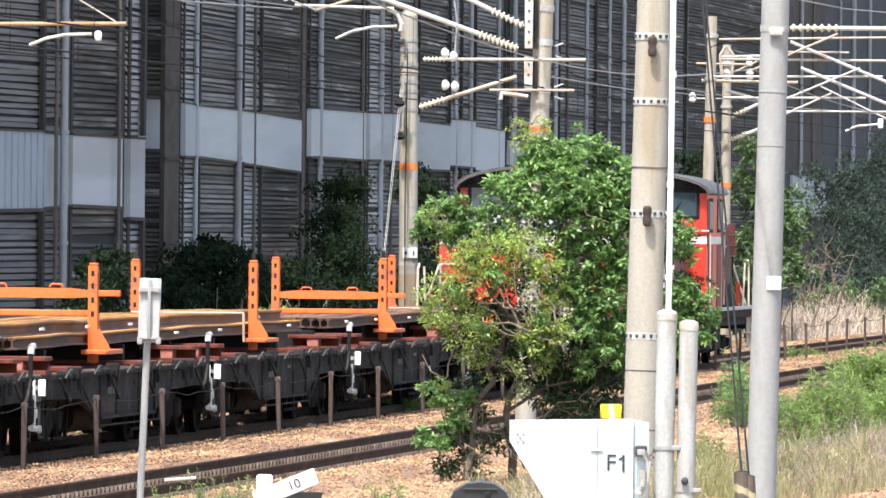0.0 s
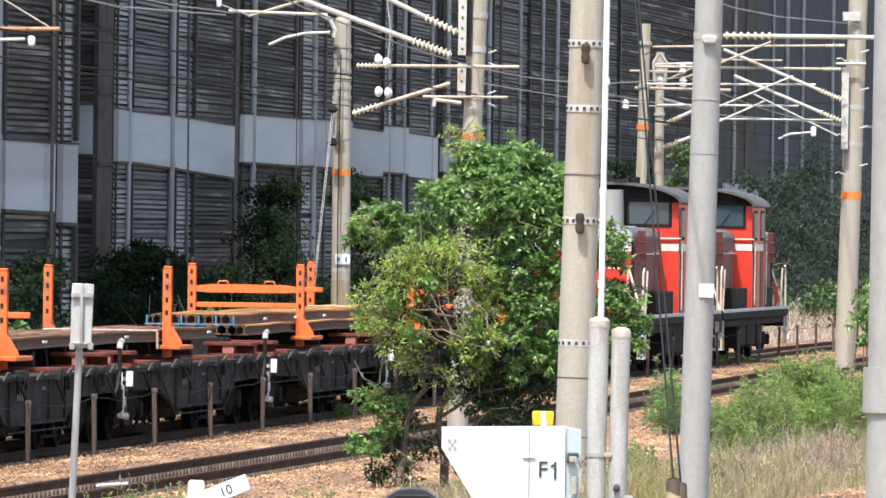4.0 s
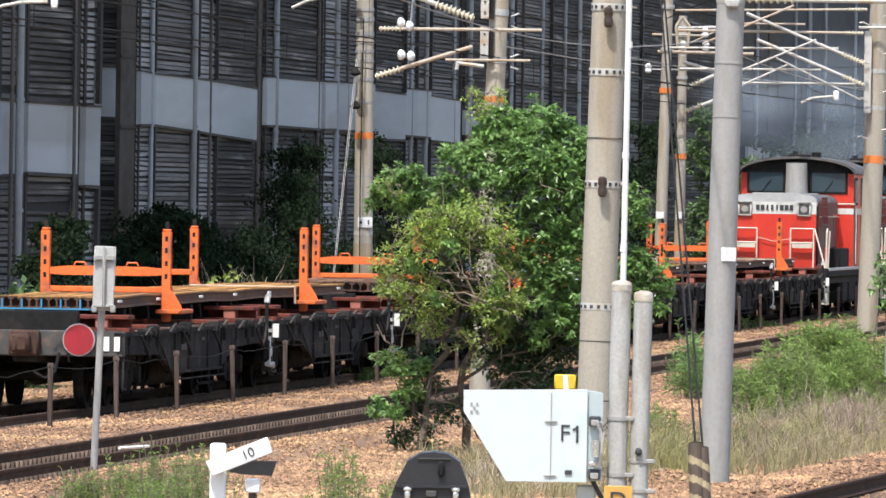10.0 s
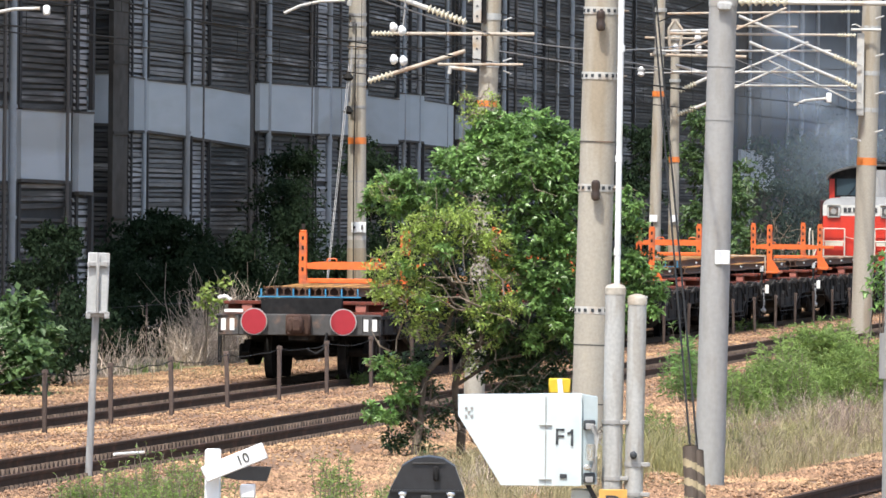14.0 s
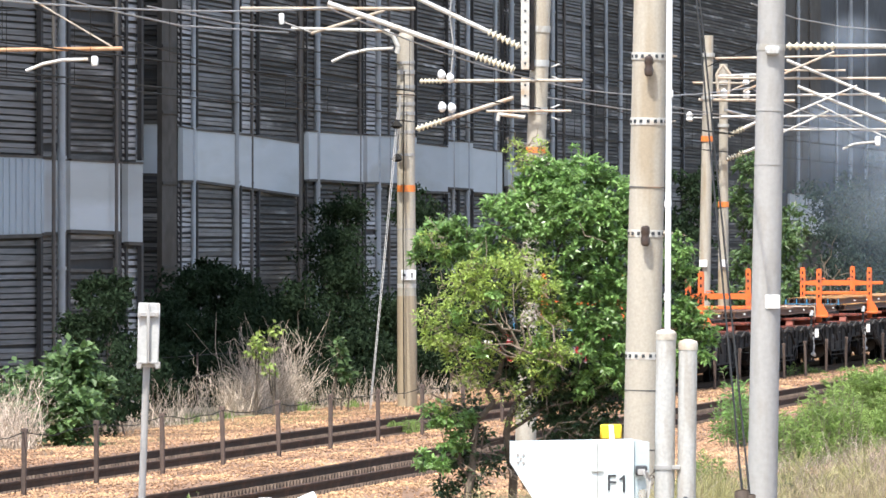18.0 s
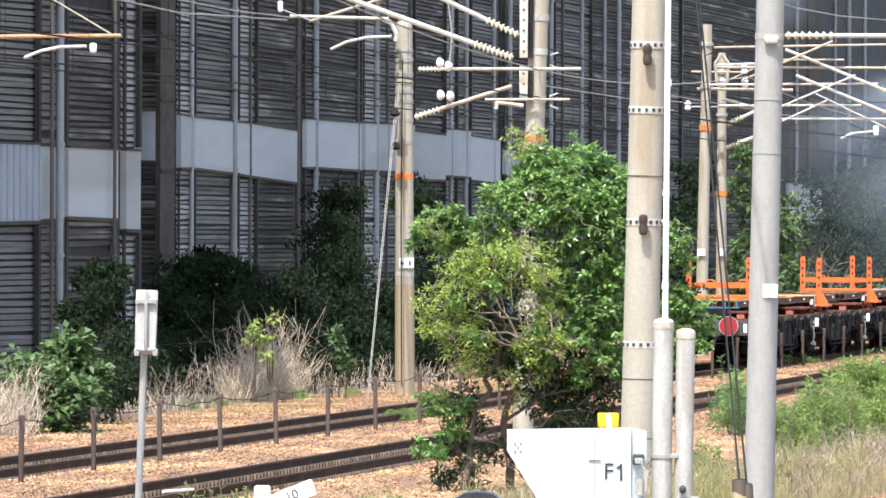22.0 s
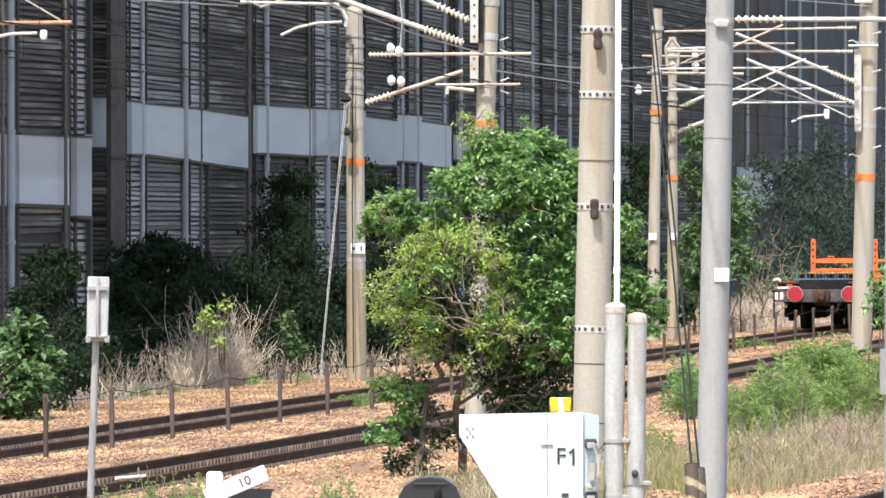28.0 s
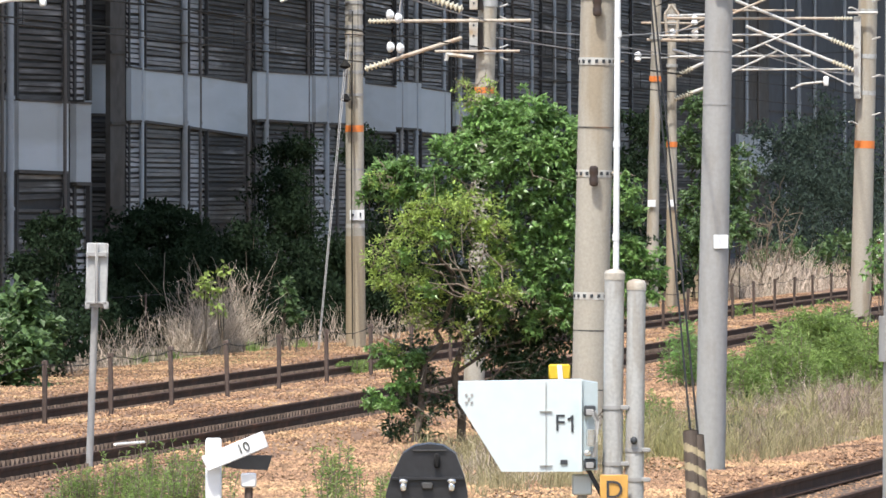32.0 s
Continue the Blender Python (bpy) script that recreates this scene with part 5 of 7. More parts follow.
for p in ((-0.807, 147.20, 5.522), (-0.677, 147.20, 5.471), (-0.796, 147.20, 5.032), (-0.650, 147.20, 5.015)):
    g.lathe((p[0] - 0.06, p[1], p[2]), (p[0] + 0.06, p[1], p[2]), [(0, 0.03), (0.2, 0.075), (0.5, 0.085), (0.8, 0.06), (1, 0.03)], 14)
tagged(part("disc_insulator", g, white_paint, pole, "white disc insulators"), kind="stuff")
g = Geo().tube([(-0.661, 147.30, 5.542), (-0.628, 147.30, 5.973), (-0.682, 147.30, 6.403), (-0.633, 147.30, 7.092)], 0.012)
part("jumper", g, wire_pale, pole)
g = Geo()
for z in (5.576, 4.953):
    for s in (-1, 1):
        g.tube([((0.865, 147.60, 5.571)[0], 147.6, z + s * 0.07), ((0.995, 147.60, 5.572)[0], 147.6, z + s * 0.12)], 0.014)
tagged(part("stud", g, pale_steel, pole), kind="stuff")

# round-topped mast beyond the main track, with guy wire, bands and a left-hand bracket
A, B = down((-1.682, 186.80, -0.223)), (-1.726, 186.80, 6.931)
pole = thing("mast", Matrix.Identity(4), "beige concrete mast with orange band, white plate and many clamps", "mast", "overhead line masts")
part("shaft", shaft(Geo(), A, B, 0.19, 0.165, 24), concrete, pole)
part("stained_foot", shaft(Geo(), A, along(A, B, level(A, B, 1.95)), 0.1925, 0.186, 24), rust_concrete, pole, "rust-stained lower shaft")
part("cap", Geo().lathe(B, (B[0], B[1], B[2] + 0.16), [(0, 0.165), (0.4, 0.15), (0.8, 0.09), (1, 0.02)], 20), concrete, pole)
part("band", ring(Geo(), A, B, level(A, B, (-1.726, 186.80, 4.026)[2]), 0.178, 0.13), orange_tape, pole, "orange marking band")
for z, h, mt in ((6.461, 0.05, grey_steel), (6.276, 0.08, grey_steel), (5.992, 0.07, grey_steel), (5.839, 0.06, rust_tube), (5.664, 0.07, grey_steel), (5.478, 0.06, grey_steel), (5.118, 0.06, grey_steel), (4.681, 0.05, grey_steel), (3.239, 0.03, grey_steel), (0.400, 0.03, grey_steel)):
    part("clamp", ring(Geo(), A, B, level(A, B, z), 0.182, h), mt, pole)
pl = part("plate", Geo().box(((-1.660, 186.80, 2.355)[0], 186.6, (-1.660, 186.80, 2.355)[2]), (0.28, 0.02, 0.2), bevel=0.005), white_paint, pole, "white number plate")
part("bars", Geo().box(((-1.747, 186.80, 2.355)[0], 186.58, (-1.747, 186.80, 2.355)[2]), (0.06, 0.02, 0.05)).box(((-1.595, 186.80, 2.355)[0], 186.58, (-1.595, 186.80, 2.355)[2]), (0.03, 0.02, 0.09)), dark_mark, pl)
part("tape", ring(Geo(), A, B, level(A, B, (-1.726, 186.80, 2.147)[2]), 0.1855, 0.08), white_tube, pole)
wire = part("guy_wire", Geo().cyl((-1.875, 186.40, 5.505), (*(-2.388, 184.00, 0.115)[:2], GROUND - 0.1), 0.008, 0.008, 6).cyl((-1.842, 186.40, 5.505), (*(-2.367, 184.00, 0.115)[:2], GROUND - 0.1), 0.007, 0.007, 6), wire_pale, pole, "pale stranded guy wire")
g = Geo().tube([(-1.821, 186.50, 5.856), (-1.865, 186.50, 4.765)], 0.02)
part("strap", g, wire_pale, wire)
for z in (5.260, 4.615):
    g = Geo().lathe(((-1.884, 186.30, 5.254)[0], 186.3, z - 0.08), ((-1.884, 186.30, 5.254)[0], 186.3, z + 0.08), [(0, 0.05), (0.3, 0.11), (0.6, 0.08), (1, 0.03)], 12)
    part("egg_insulator", g, wire_dark, wire, "dark egg insulator")
part("cable", Geo().tube([(-1.745, 186.50, 6.292), (-1.766, 186.50, 3.239), (-1.745, 186.50, -0.032)], 0.014), wire_dark, pole)
arm(pole, (-1.529, 186.50, 7.494), (-4.909, 186.50, 7.501), 0.035, rust_tube)
arm(pole, (-2.018, 186.50, 7.067), (-3.926, 186.50, 7.113), 0.035, white_tube)
arm(pole, (-2.129, 186.50, 7.459), (-3.544, 186.50, 7.016), 0.03, rust_tube)
g = Geo().tube([(-2.126, 186.40, 7.053), (-1.962, 186.40, 6.977), (-1.863, 186.40, 6.760), (-1.884, 186.40, 6.629)], 0.045, 8)
part("bent_tube", g, white_tube, pole)
g = Geo().tube([(-3.135, 186.30, 6.469), (-2.831, 186.30, 6.612), (-2.450, 186.30, 6.701), (-1.960, 186.30, 6.725)], 0.03, 8)
part("steady_arm", g, white_tube, pole, "curved pale steady arm")
part("block", Geo().box((-4.110, 186.40, 7.295), (0.1, 0.1, 0.22), bevel=0.02), white_paint, pole)
part("stay", Geo().cyl((-4.056, 186.40, 7.230), (-3.542, 186.40, 7.036), 0.018, 0.018, 6), wire_pale, pole)
# the bracket that reaches in from the next mast
br = thing("mast", Matrix.Identity(4), "overhead line mast with a rusty bracket tube reaching over the track", "mast", "overhead line masts")
A, B = down((-8.142, 125.00, -0.525)), (-8.142, 125.00, 7.515)
part("shaft", shaft(Geo(), A, B, 0.17, 0.15, 20), concrete, br)
arm(br, (-8.148, 125.00, 5.432), (-4.816, 125.00, 5.468), 0.026, rusty_arm)
part("steady_arm", Geo().tube([(-6.059, 124.90, 5.176), (-5.841, 124.90, 5.265), (-5.585, 124.90, 5.317), (-5.257, 124.90, 5.326)], 0.022, 8), white_tube, br)
part("block", Geo().box((-5.169, 124.90, 5.304), (0.09, 0.08, 0.13), bevel=0.02), white_paint, br)
part("stay", Geo().cyl((-6.545, 125.00, 6.433), (-4.947, 125.00, 5.490), 0.012, 0.012, 6), rust_tube, br)

# two masts far beyond the main track
for (a, b, r, lab) in (((5.350, 248.00, -0.205), (5.495, 248.00, 8.321), 0.15, "slim grey-beige mast with orange band far along the line"), ((5.920, 250.00, -0.200), (5.920, 250.00, 7.634), 0.135, "slim concrete mast with crossarms and insulators far along the line")):
    A, B = down(a), b
    pole = thing("mast", Matrix.Identity(4), lab, "mast", "overhead line masts")
    part("shaft", shaft(Geo(), A, B, r * 1.1, r * 0.8, 16), concrete, pole)
    zb = 5.668 if r > 0.14 else 3.995
    if r < 0.14:
        part("stained_foot", shaft(Geo(), A, along(A, B, level(A, B, 2.3)), r * 1.115, r * 1.03, 16), rust_concrete, pole, "rust-stained lower shaft")
    part("band", ring(Geo(), A, B, level(A, B, zb), r * 1.06, 0.14), orange_tape, pole, "orange marking band")
    part("plate", Geo().box((a[0], a[1] - 0.2, (5.920, 250.00, 2.475)[2]), (0.2, 0.02, 0.18)), white_paint, pole)
    part("clamp", ring(Geo(), A, B, level(A, B, B[2] - 0.5), r * 1.1, 0.1), pale_steel, pole)
    part("clamp", ring(Geo(), A, B, level(A, B, B[2] - 1.6), r * 1.1, 0.08), pale_steel, pole)
for a, b, r, mt, ins in (((5.108, 249.00, 7.125), (6.564, 249.00, 7.110), 0.03, rust_tube, 0), ((5.253, 249.00, 6.688), (7.728, 249.00, 6.658), 0.04, rust_tube, 0), ((5.763, 249.00, 7.299), (6.739, 249.00, 7.328), 0.04, pale_steel, 0),
                         ((6.868, 249.50, 6.170), (6.022, 249.50, 5.762), 0.045, white_tube, 0.5), ((6.941, 249.50, 5.528), (5.963, 249.50, 5.149), 0.045, white_tube, 0.5), ((5.920, 249.50, 6.433), (6.941, 249.50, 6.170), 0.04, white_tube, 0),
                         ((5.923, 249.60, 6.843), (7.164, 249.60, 7.426), 0.02, rust_tube, 0), ((5.107, 249.00, 6.222), (6.054, 249.00, 6.222), 0.02, pale_steel, 0)):
    arm(pole, a, b, r, mt, ins)
g = Geo()
for p in ((6.480, 248.60, 6.827), (6.466, 248.60, 7.190), (5.012, 248.60, 6.246), (5.899, 248.60, 6.827)):
    g.lathe((p[0], p[1], p[2] - 0.13), (p[0], p[1], p[2] + 0.13), [(0, 0.04), (0.2, 0.09), (0.5, 0.07), (0.7, 0.1), (1, 0.03)], 12)
tagged(part("disc_insulator", g, white_paint, pole), kind="stuff")
g = Geo().tube([(5.763, 249.00, 6.834), (5.720, 249.00, 7.343), (5.880, 249.00, 7.590), (6.069, 249.00, 7.343), (6.025, 249.00, 6.833)], 0.04, 8)
part("loop", g, rust_tube, pole)

# mast on the near side with the large bracket frames
A, B = down((9.363, 217.00, -0.221)), (9.617, 217.00, 10.271)
pole = thing("mast", Matrix.Identity(4), "stout concrete mast with orange band and a fan of bracket tubes", "mast", "overhead line masts")
part("shaft", shaft(Geo(), A, B, 0.235, 0.205, 24), concrete, pole)
part("band", ring(Geo(), A, B, level(A, B, (9.427, 217.00, 3.851)[2]), 0.228, 0.17), orange_tape, pole, "orange marking band")
for z in (6.845, 5.006, 5.830):
    part("clamp", ring(Geo(), A, B, level(A, B, z), 0.226, 0.1), pale_steel, pole)
x0 = (9.287, 217.00, 5.830)[0]
part("channel", Geo().box((x0, 216.7, ((9.287, 217.00, 6.719)[2] + (9.287, 217.00, 4.879)[2]) / 2), (0.16, 0.06, 1.85), bevel=0.01), white_tube, pole, "white steel channel")
part("channel", Geo().box(((9.414, 217.00, 6.845)[0], 216.7, (9.414, 217.00, 7.860)[2]), (0.4, 0.06, 0.2), bevel=0.01), white_tube, pole)
for a, b, r, mt, ins in (
        ((4.950, 216.60, 7.121), (9.256, 216.60, 7.207), 0.035, rust_tube, 0.1), ((5.011, 216.50, 6.676), (9.176, 216.50, 6.673), 0.04, rust_tube, 0.1), ((6.540, 216.40, 7.078), (9.209, 216.40, 5.988), 0.05, white_tube, 0.2),
        ((6.777, 216.30, 6.494), (9.204, 216.30, 5.506), 0.05, white_tube, 0.2), ((4.821, 216.50, 6.283), (8.618, 216.50, 6.319), 0.035, white_tube, 0), ((5.074, 216.50, 5.815), (8.238, 216.50, 5.838), 0.035, white_tube, 0),
        ((6.213, 216.50, 5.523), (8.998, 216.50, 5.534), 0.03, white_tube, 0), ((5.573, 216.20, 6.379), (7.596, 216.20, 7.263), 0.035, rust_tube, 0), ((6.331, 216.20, 5.747), (8.101, 216.20, 6.504), 0.03, white_tube, 0),
        ((6.331, 216.20, 5.405), (7.469, 216.20, 5.936), 0.03, white_tube, 0), ((9.737, 216.60, 6.801), (9.066, 216.60, 6.801), 0.045, white_tube, 0), ((6.464, 216.40, 6.850), (7.856, 216.40, 6.849), 0.03, rust_tube, 0), ((7.212, 216.10, 6.086), (9.107, 216.10, 5.175), 0.025, white_tube, 0)):
    arm(pole, a, b, r * 0.74, mt, ins)
part("steady_arm", Geo().tube([(7.777, 216.00, 5.086), (8.029, 216.00, 5.200), (8.535, 216.00, 5.250)], 0.026, 8), white_tube, pole)
part("block", Geo().box((8.560, 216.00, 5.263), (0.12, 0.1, 0.22), bevel=0.02), white_paint, pole)

stud = Geo()
for z in np.arange(4.3, 7.0, 0.85):
    stud.tube([(9.30, 216.6, z), (9.16, 216.55, z + 0.07), (9.08, 216.55, z + 0.05)], 0.018, 6)
    stud.tube([(9.62, 216.6, z + 0.2), (9.80, 216.55, z + 0.26)], 0.022, 6)
tagged(part("stud", stud, white_tube, pole, "pale climbing studs"), kind="stuff")

# post close by on the platform's edge
pole = thing("grey_post", Matrix.Identity(4), "plain grey post close to the viewer", "post")
part("shaft", shaft(Geo(), down((1.925, 40.00, 1.809)), (1.950, 40.00, 4.616), 0.115, 0.115, 24), grey_steel, pole)
part("collar", Geo().cyl(((1.934, 40.00, 2.230)[0], 40, (1.934, 40.00, 2.184)[2]), ((1.934, 40.00, 2.230)[0], 40, (1.934, 40.00, 2.371)[2]), 0.13, 0.13, 24), grey_steel, pole)

# ---- wires ----
over = thing("overhead_line", Matrix.Identity(4), "overhead contact and carrier wires with droppers above the tracks", "overhead wire")
for side in (0.0, SECOND):
    st = np.arange(70, 390, 2.0)
    part("contact_wire", Geo().tube([(*on_line(s, side + 0.2 * math.sin(s / 16))[:2], 5.02) for s in st], 0.010, 5), wire_dark, over)
    hung = lambda s: 5.42 + 0.52 * (2 * (((s - 62) % 62) / 62) - 1) ** 2
    part("carrier_wire", Geo().tube([(*on_line(s, side + 0.2 * math.sin(s / 16))[:2], hung(s)) for s in st], 0.011, 5), wire_pale if side else wire_dark, over)
    g = Geo()
    for s in np.arange(75, 385, 5.2):
        x, y, h = on_line(s, side + 0.2 * math.sin(s / 16))
        g.cyl((x, y, 5.02), (x, y, hung(s)), 0.0035, 0.0035, 4)
    tagged(part("dropper", g, wire_dark, over), kind="stuff")
for pts, r, mt in (([(-7.035, 130.00, 6.573), (-6.185, 150.00, 6.619), (-5.355, 165.00, 6.678), (-3.970, 186.00, 7.025)], 0.016, wire_pale), ([(-5.396, 150.00, 6.640), (-4.487, 165.00, 6.730), (-3.861, 186.00, 7.069)], 0.013, wire_pale),
                   ([(-6.725, 130.00, 5.282), (-5.282, 160.00, 5.516), (-2.716, 190.00, 5.631), (0.211, 230.00, 5.749), (6.417, 300.00, 5.850)], 0.014, wire_dark), ([(-3.969, 186.00, 6.764), (-1.693, 200.00, 6.539), (0.194, 215.00, 6.380), (3.283, 249.00, 6.506)], 0.012, wire_dark),
                   ([(0.650, 148.00, 5.820), (2.635, 200.00, 6.324), (5.321, 249.00, 6.733)], 0.014, wire_dark), ([(0.706, 160.00, 5.401), (2.754, 200.00, 5.740), (5.468, 249.00, 6.297)], 0.012, wire_pale),
                   ([(2.792, 105.00, 5.548), (3.909, 125.00, 5.857), (5.393, 150.00, 6.318), (9.579, 217.00, 7.696)], 0.01, wire_pale), ([(4.736, 249.00, 7.240), (5.390, 249.00, 7.505), (6.120, 230.00, 7.657)], 0.014, wire_dark),
                   ([(4.428, 240.00, 6.381), (7.839, 260.00, 6.152), (14.309, 300.00, 6.323)], 0.014, wire_pale), ([(7.535, 250.00, 6.685), (9.178, 255.00, 6.394), (11.486, 260.00, 6.548)], 0.012, wire_dark), ([(-1.951, 180.00, 7.806), (-0.532, 165.00, 6.824), (0.173, 148.00, 6.077)], 0.012, wire_dark)):
    part("feeder_wire", Geo().tube(pts, r, 5), mt, over)

# ---- wire fence between the tracks ----
FENCE = [120.8 + 5.34 * k for k in range(-5, 33)]
fence = thing("wire_fence", Matrix.Identity(4), "low fence of rusty posts with two slack wires between the tracks", "fence")
rng = random.Random(8)
tops = []
me = Geo().box((0, 0, 0.38), (0.06, 0.06, 0.86), bevel=0.01).box((0.02, 0, 0.78), (0.08, 0.075, 0.05)).mesh("post", wood_post)
for s in FENCE:
    x, y, h = on_line(s, 1.5)
    ob = new("post", me)
    ob.parent = fence
    ob.matrix_local = Matrix.Translation((x, y, -0.06)) @ Euler((rng.uniform(-0.03, 0.03), rng.uniform(-0.035, 0.035), h)).to_matrix().to_4x4()
    tops.append(Vector((x, y, 0.70)))
for dz in (0.0,):
    pts = []
    for a, b in zip(tops, tops[1:]):
        pts += [a.lerp(b, k / 5) + Vector((0, 0, dz - 0.07 * (k / 5) * (1 - k / 5) * 4 * rng.uniform(0.5, 1.2))) for k in range(5)]
    part("wire", Geo().tube(pts, 0.0065, 5), wire_dark, fence, "slack dark wire")
back = thing("wire_fence", Matrix.Identity(4), "thin wire fence along the far side of the line", "fence")
pts = []
for k in range(34):
    x, y, h = on_line(128 + 5.5 * k, -6.6)
    part("post", Geo().box((x, y, 0.35), (0.035, 0.035, 1.1), bevel=0.008), wood_post, back)
    pts.append((x, y, 0.85))
part("wire", Geo().tube(pts, 0.008, 4), wire_dark, back)
part("wire", Geo().tube([(a, b, c - 0.4) for a, b, c in pts], 0.008, 4), wire_dark, back)


# ---- signs and cabinets in front ----
def words(text, size, m, material, parent, name="lettering"):
    c = bpy.data.curves.new(name, "FONT")
    c.body, c.size, c.extrude, c.align_x, c.align_y = text, size, 0.003, "CENTER", "CENTER"
    t = bpy.data.objects.new(name, c)
    scene.collection.objects.link(t)
    bpy.context.view_layer.update()
    me = bpy.data.meshes.new_from_object(t.evaluated_get(bpy.context.evaluated_depsgraph_get()))
    bpy.data.objects.remove(t)
    me.materials.clear()
    me.materials.append(material)
    ob = new(name, me)
    ob.parent = parent
    ob.matrix_local = m
    return ob


def one(size, m, material, parent):
    """The figure 1 with its flag."""
    k = size
    g = Geo().prism([(0.02 * k, -0.36 * k), (0.12 * k, -0.36 * k), (0.12 * k, 0.36 * k), (0.03 * k, 0.36 * k), (0.0, 0.28 * k), (-0.13 * k, 0.22 * k), (-0.13 * k, 0.14 * k), (0.02 * k, 0.18 * k)], -0.004, 0.004, 2, m)
    return part("lettering", g, material, parent, smooth=False)


sign = thing("trackside_sign", Matrix.Identity(4), "back of a tall narrow grey sign on a thin steel post", "sign")
a, b = down((-3.849, 105.00, -0.221)), (-3.757, 105.00, 2.284)
part("post", Geo().cyl(a, b, 0.04, 0.038, 14), grey_steel, sign)
c = (-3.757, 105.00, 1.946)
g = Geo().box((c[0], 104.9, c[2]), (0.235, 0.03, 0.70), pose(c[0], 0, c[2], 0, 1.6, 0) @ pose(-c[0], 0, -c[2]), 0.01)
part("panel", g, pale_steel, sign, "pale grey metal panel")
g = Geo()
for dz in (0.235, 0.215, -0.3):
    g.box((c[0], 104.86, c[2] + dz), (0.22, 0.05, 0.03), bevel=0.006)
for dx in (-0.1, 0.1):
    g.box((c[0] + dx, 104.86, c[2] - 0.33), (0.06, 0.05, 0.08), bevel=0.01)
    g.box((c[0] + dx, 104.86, c[2] + 0.22), (0.03, 0.06, 0.06), bevel=0.006)
g.box((c[0] + 0.0, 104.85, c[2] + 0.02), (0.034, 0.05, 0.66), bevel=0.01)
part("bracket", g, grey_steel, sign)

# gradient post
gp = thing("gradient_post", Matrix.Identity(4), "white gradient post with a slanted arm reading 10", "track marker")
c = (-1.947, 82.00, 0.824)
g = Geo().box((c[0], 82, (c[2] + GROUND) / 2 - 0.1), (0.135, 0.12, c[2] - GROUND + 0.1), bevel=0.015)
part("post", g, white_paint, gp)
e0, e1 = Vector((-2.020, 81.85, 0.555)), Vector((-1.503, 81.85, 0.770))
ang = math.degrees(math.atan2(e1.z - e0.z, e1.x - e0.x))
m = pose(*((e0 + e1) / 2), 0, -ang, 0)
ar = part("arm", Geo().box((0, 0, 0), ((e1 - e0).length, 0.05, 0.142), m, 0.008), white_paint, gp, "slanted white arm with the number 10")
words("10", 0.115, pose(-1.69, 81.82, 0.692, 90, -ang, 0), frame_grey, ar)
part("rear_arm", Geo().prism([((-1.918, 82.20, 0.545)[0], (-1.918, 82.20, 0.545)[2]), ((-1.836, 82.20, 0.622)[0], (-1.836, 82.20, 0.622)[2]), ((-1.451, 82.20, 0.622)[0], (-1.451, 82.20, 0.622)[2]), ((-1.490, 82.20, 0.497)[0], (-1.490, 82.20, 0.497)[2]), ((-1.749, 82.20, 0.506)[0], (-1.749, 82.20, 0.506)[2])], 82.15, 82.2), black_paint, gp, "dark rear arm")
mk = thing("ground_marker", Matrix.Identity(4), "small white capped marker post", "track marker")
c = (-1.649, 82.00, 0.416)
part("cap", Geo().box((c[0], 82, c[2]), (0.13, 0.13, 0.12), bevel=0.012), white_paint, mk)
part("post", Geo().cyl((c[0], 82, c[2] - 0.05), (c[0], 82, GROUND - 0.1), 0.035, 0.035, 10), wood_post, mk)

# white cabinet hung on two pillars
cb = thing("signal_cabinet", Matrix.Identity(4), "white angular steel cabinet marked F1 hung on a pale pillar", "cabinet")
DB = 62.0
P = [(0.098, 62.00, 1.651), (0.892, 62.00, 1.666), (0.892, 62.00, 1.078), (0.377, 62.00, 1.078), (0.098, 62.00, 1.524)]
part("body", Geo().prism([(p[0], p[2]) for p in P], DB, DB + 0.42, 1), box_white, cb, "white cabinet body with a cut-off corner", smooth=False)
part("side_panel", Geo().prism([((0.888, 62.00, 1.666)[0], P[1][2] - 0.002), ((0.993, 62.00, 1.655)[0], P[1][2] - 0.02), ((0.993, 62.00, 1.086)[0], P[2][2] + 0.01), ((0.888, 62.00, 1.086)[0], P[2][2] + 0.004)], DB + 0.03, DB + 0.4, 1), cabinet_side, cb, "pale blue-grey side panel", smooth=False)
part("seam", Geo().box(((0.660, 62.00, 1.372)[0], DB - 0.004, (0.660, 62.00, 1.368)[2]), (0.004, 0.01, 0.56)), grey_steel, cb)
part("hinge", Geo().box(((0.660, 62.00, 1.466)[0], DB - 0.006, (0.660, 62.00, 1.466)[2]), (0.08, 0.016, 0.004)), grey_steel, cb)
part("hinge", Geo().box(((0.660, 62.00, 1.118)[0], DB - 0.006, (0.660, 62.00, 1.118)[2]), (0.08, 0.016, 0.004)), grey_steel, cb)
words("F", 0.15, pose((0.750, 62.00, 1.387)[0], DB - 0.004, (0.750, 62.00, 1.387)[2], 90, 0, 0), dark_mark, cb)
one(0.15, pose((0.819, 62.00, 1.387)[0], DB - 0.004, (0.819, 62.00, 1.387)[2], 90, 0, 0), dark_mark, cb)
g = Geo()
for p in ((0.149, 62.00, 1.571), (0.185, 62.00, 1.571), (0.167, 62.00, 1.546), (0.149, 62.00, 1.521), (0.185, 62.00, 1.521)):
    g.box((p[0], DB - 0.002, p[2]), (0.016, 0.01, 0.016))
part("vent_hole", g, grey_steel, cb)
part("nameplate", Geo().box(((0.776, 62.00, 1.140)[0], DB - 0.004, (0.776, 62.00, 1.140)[2]), (0.045, 0.012, 0.028)), dark_mark, cb)
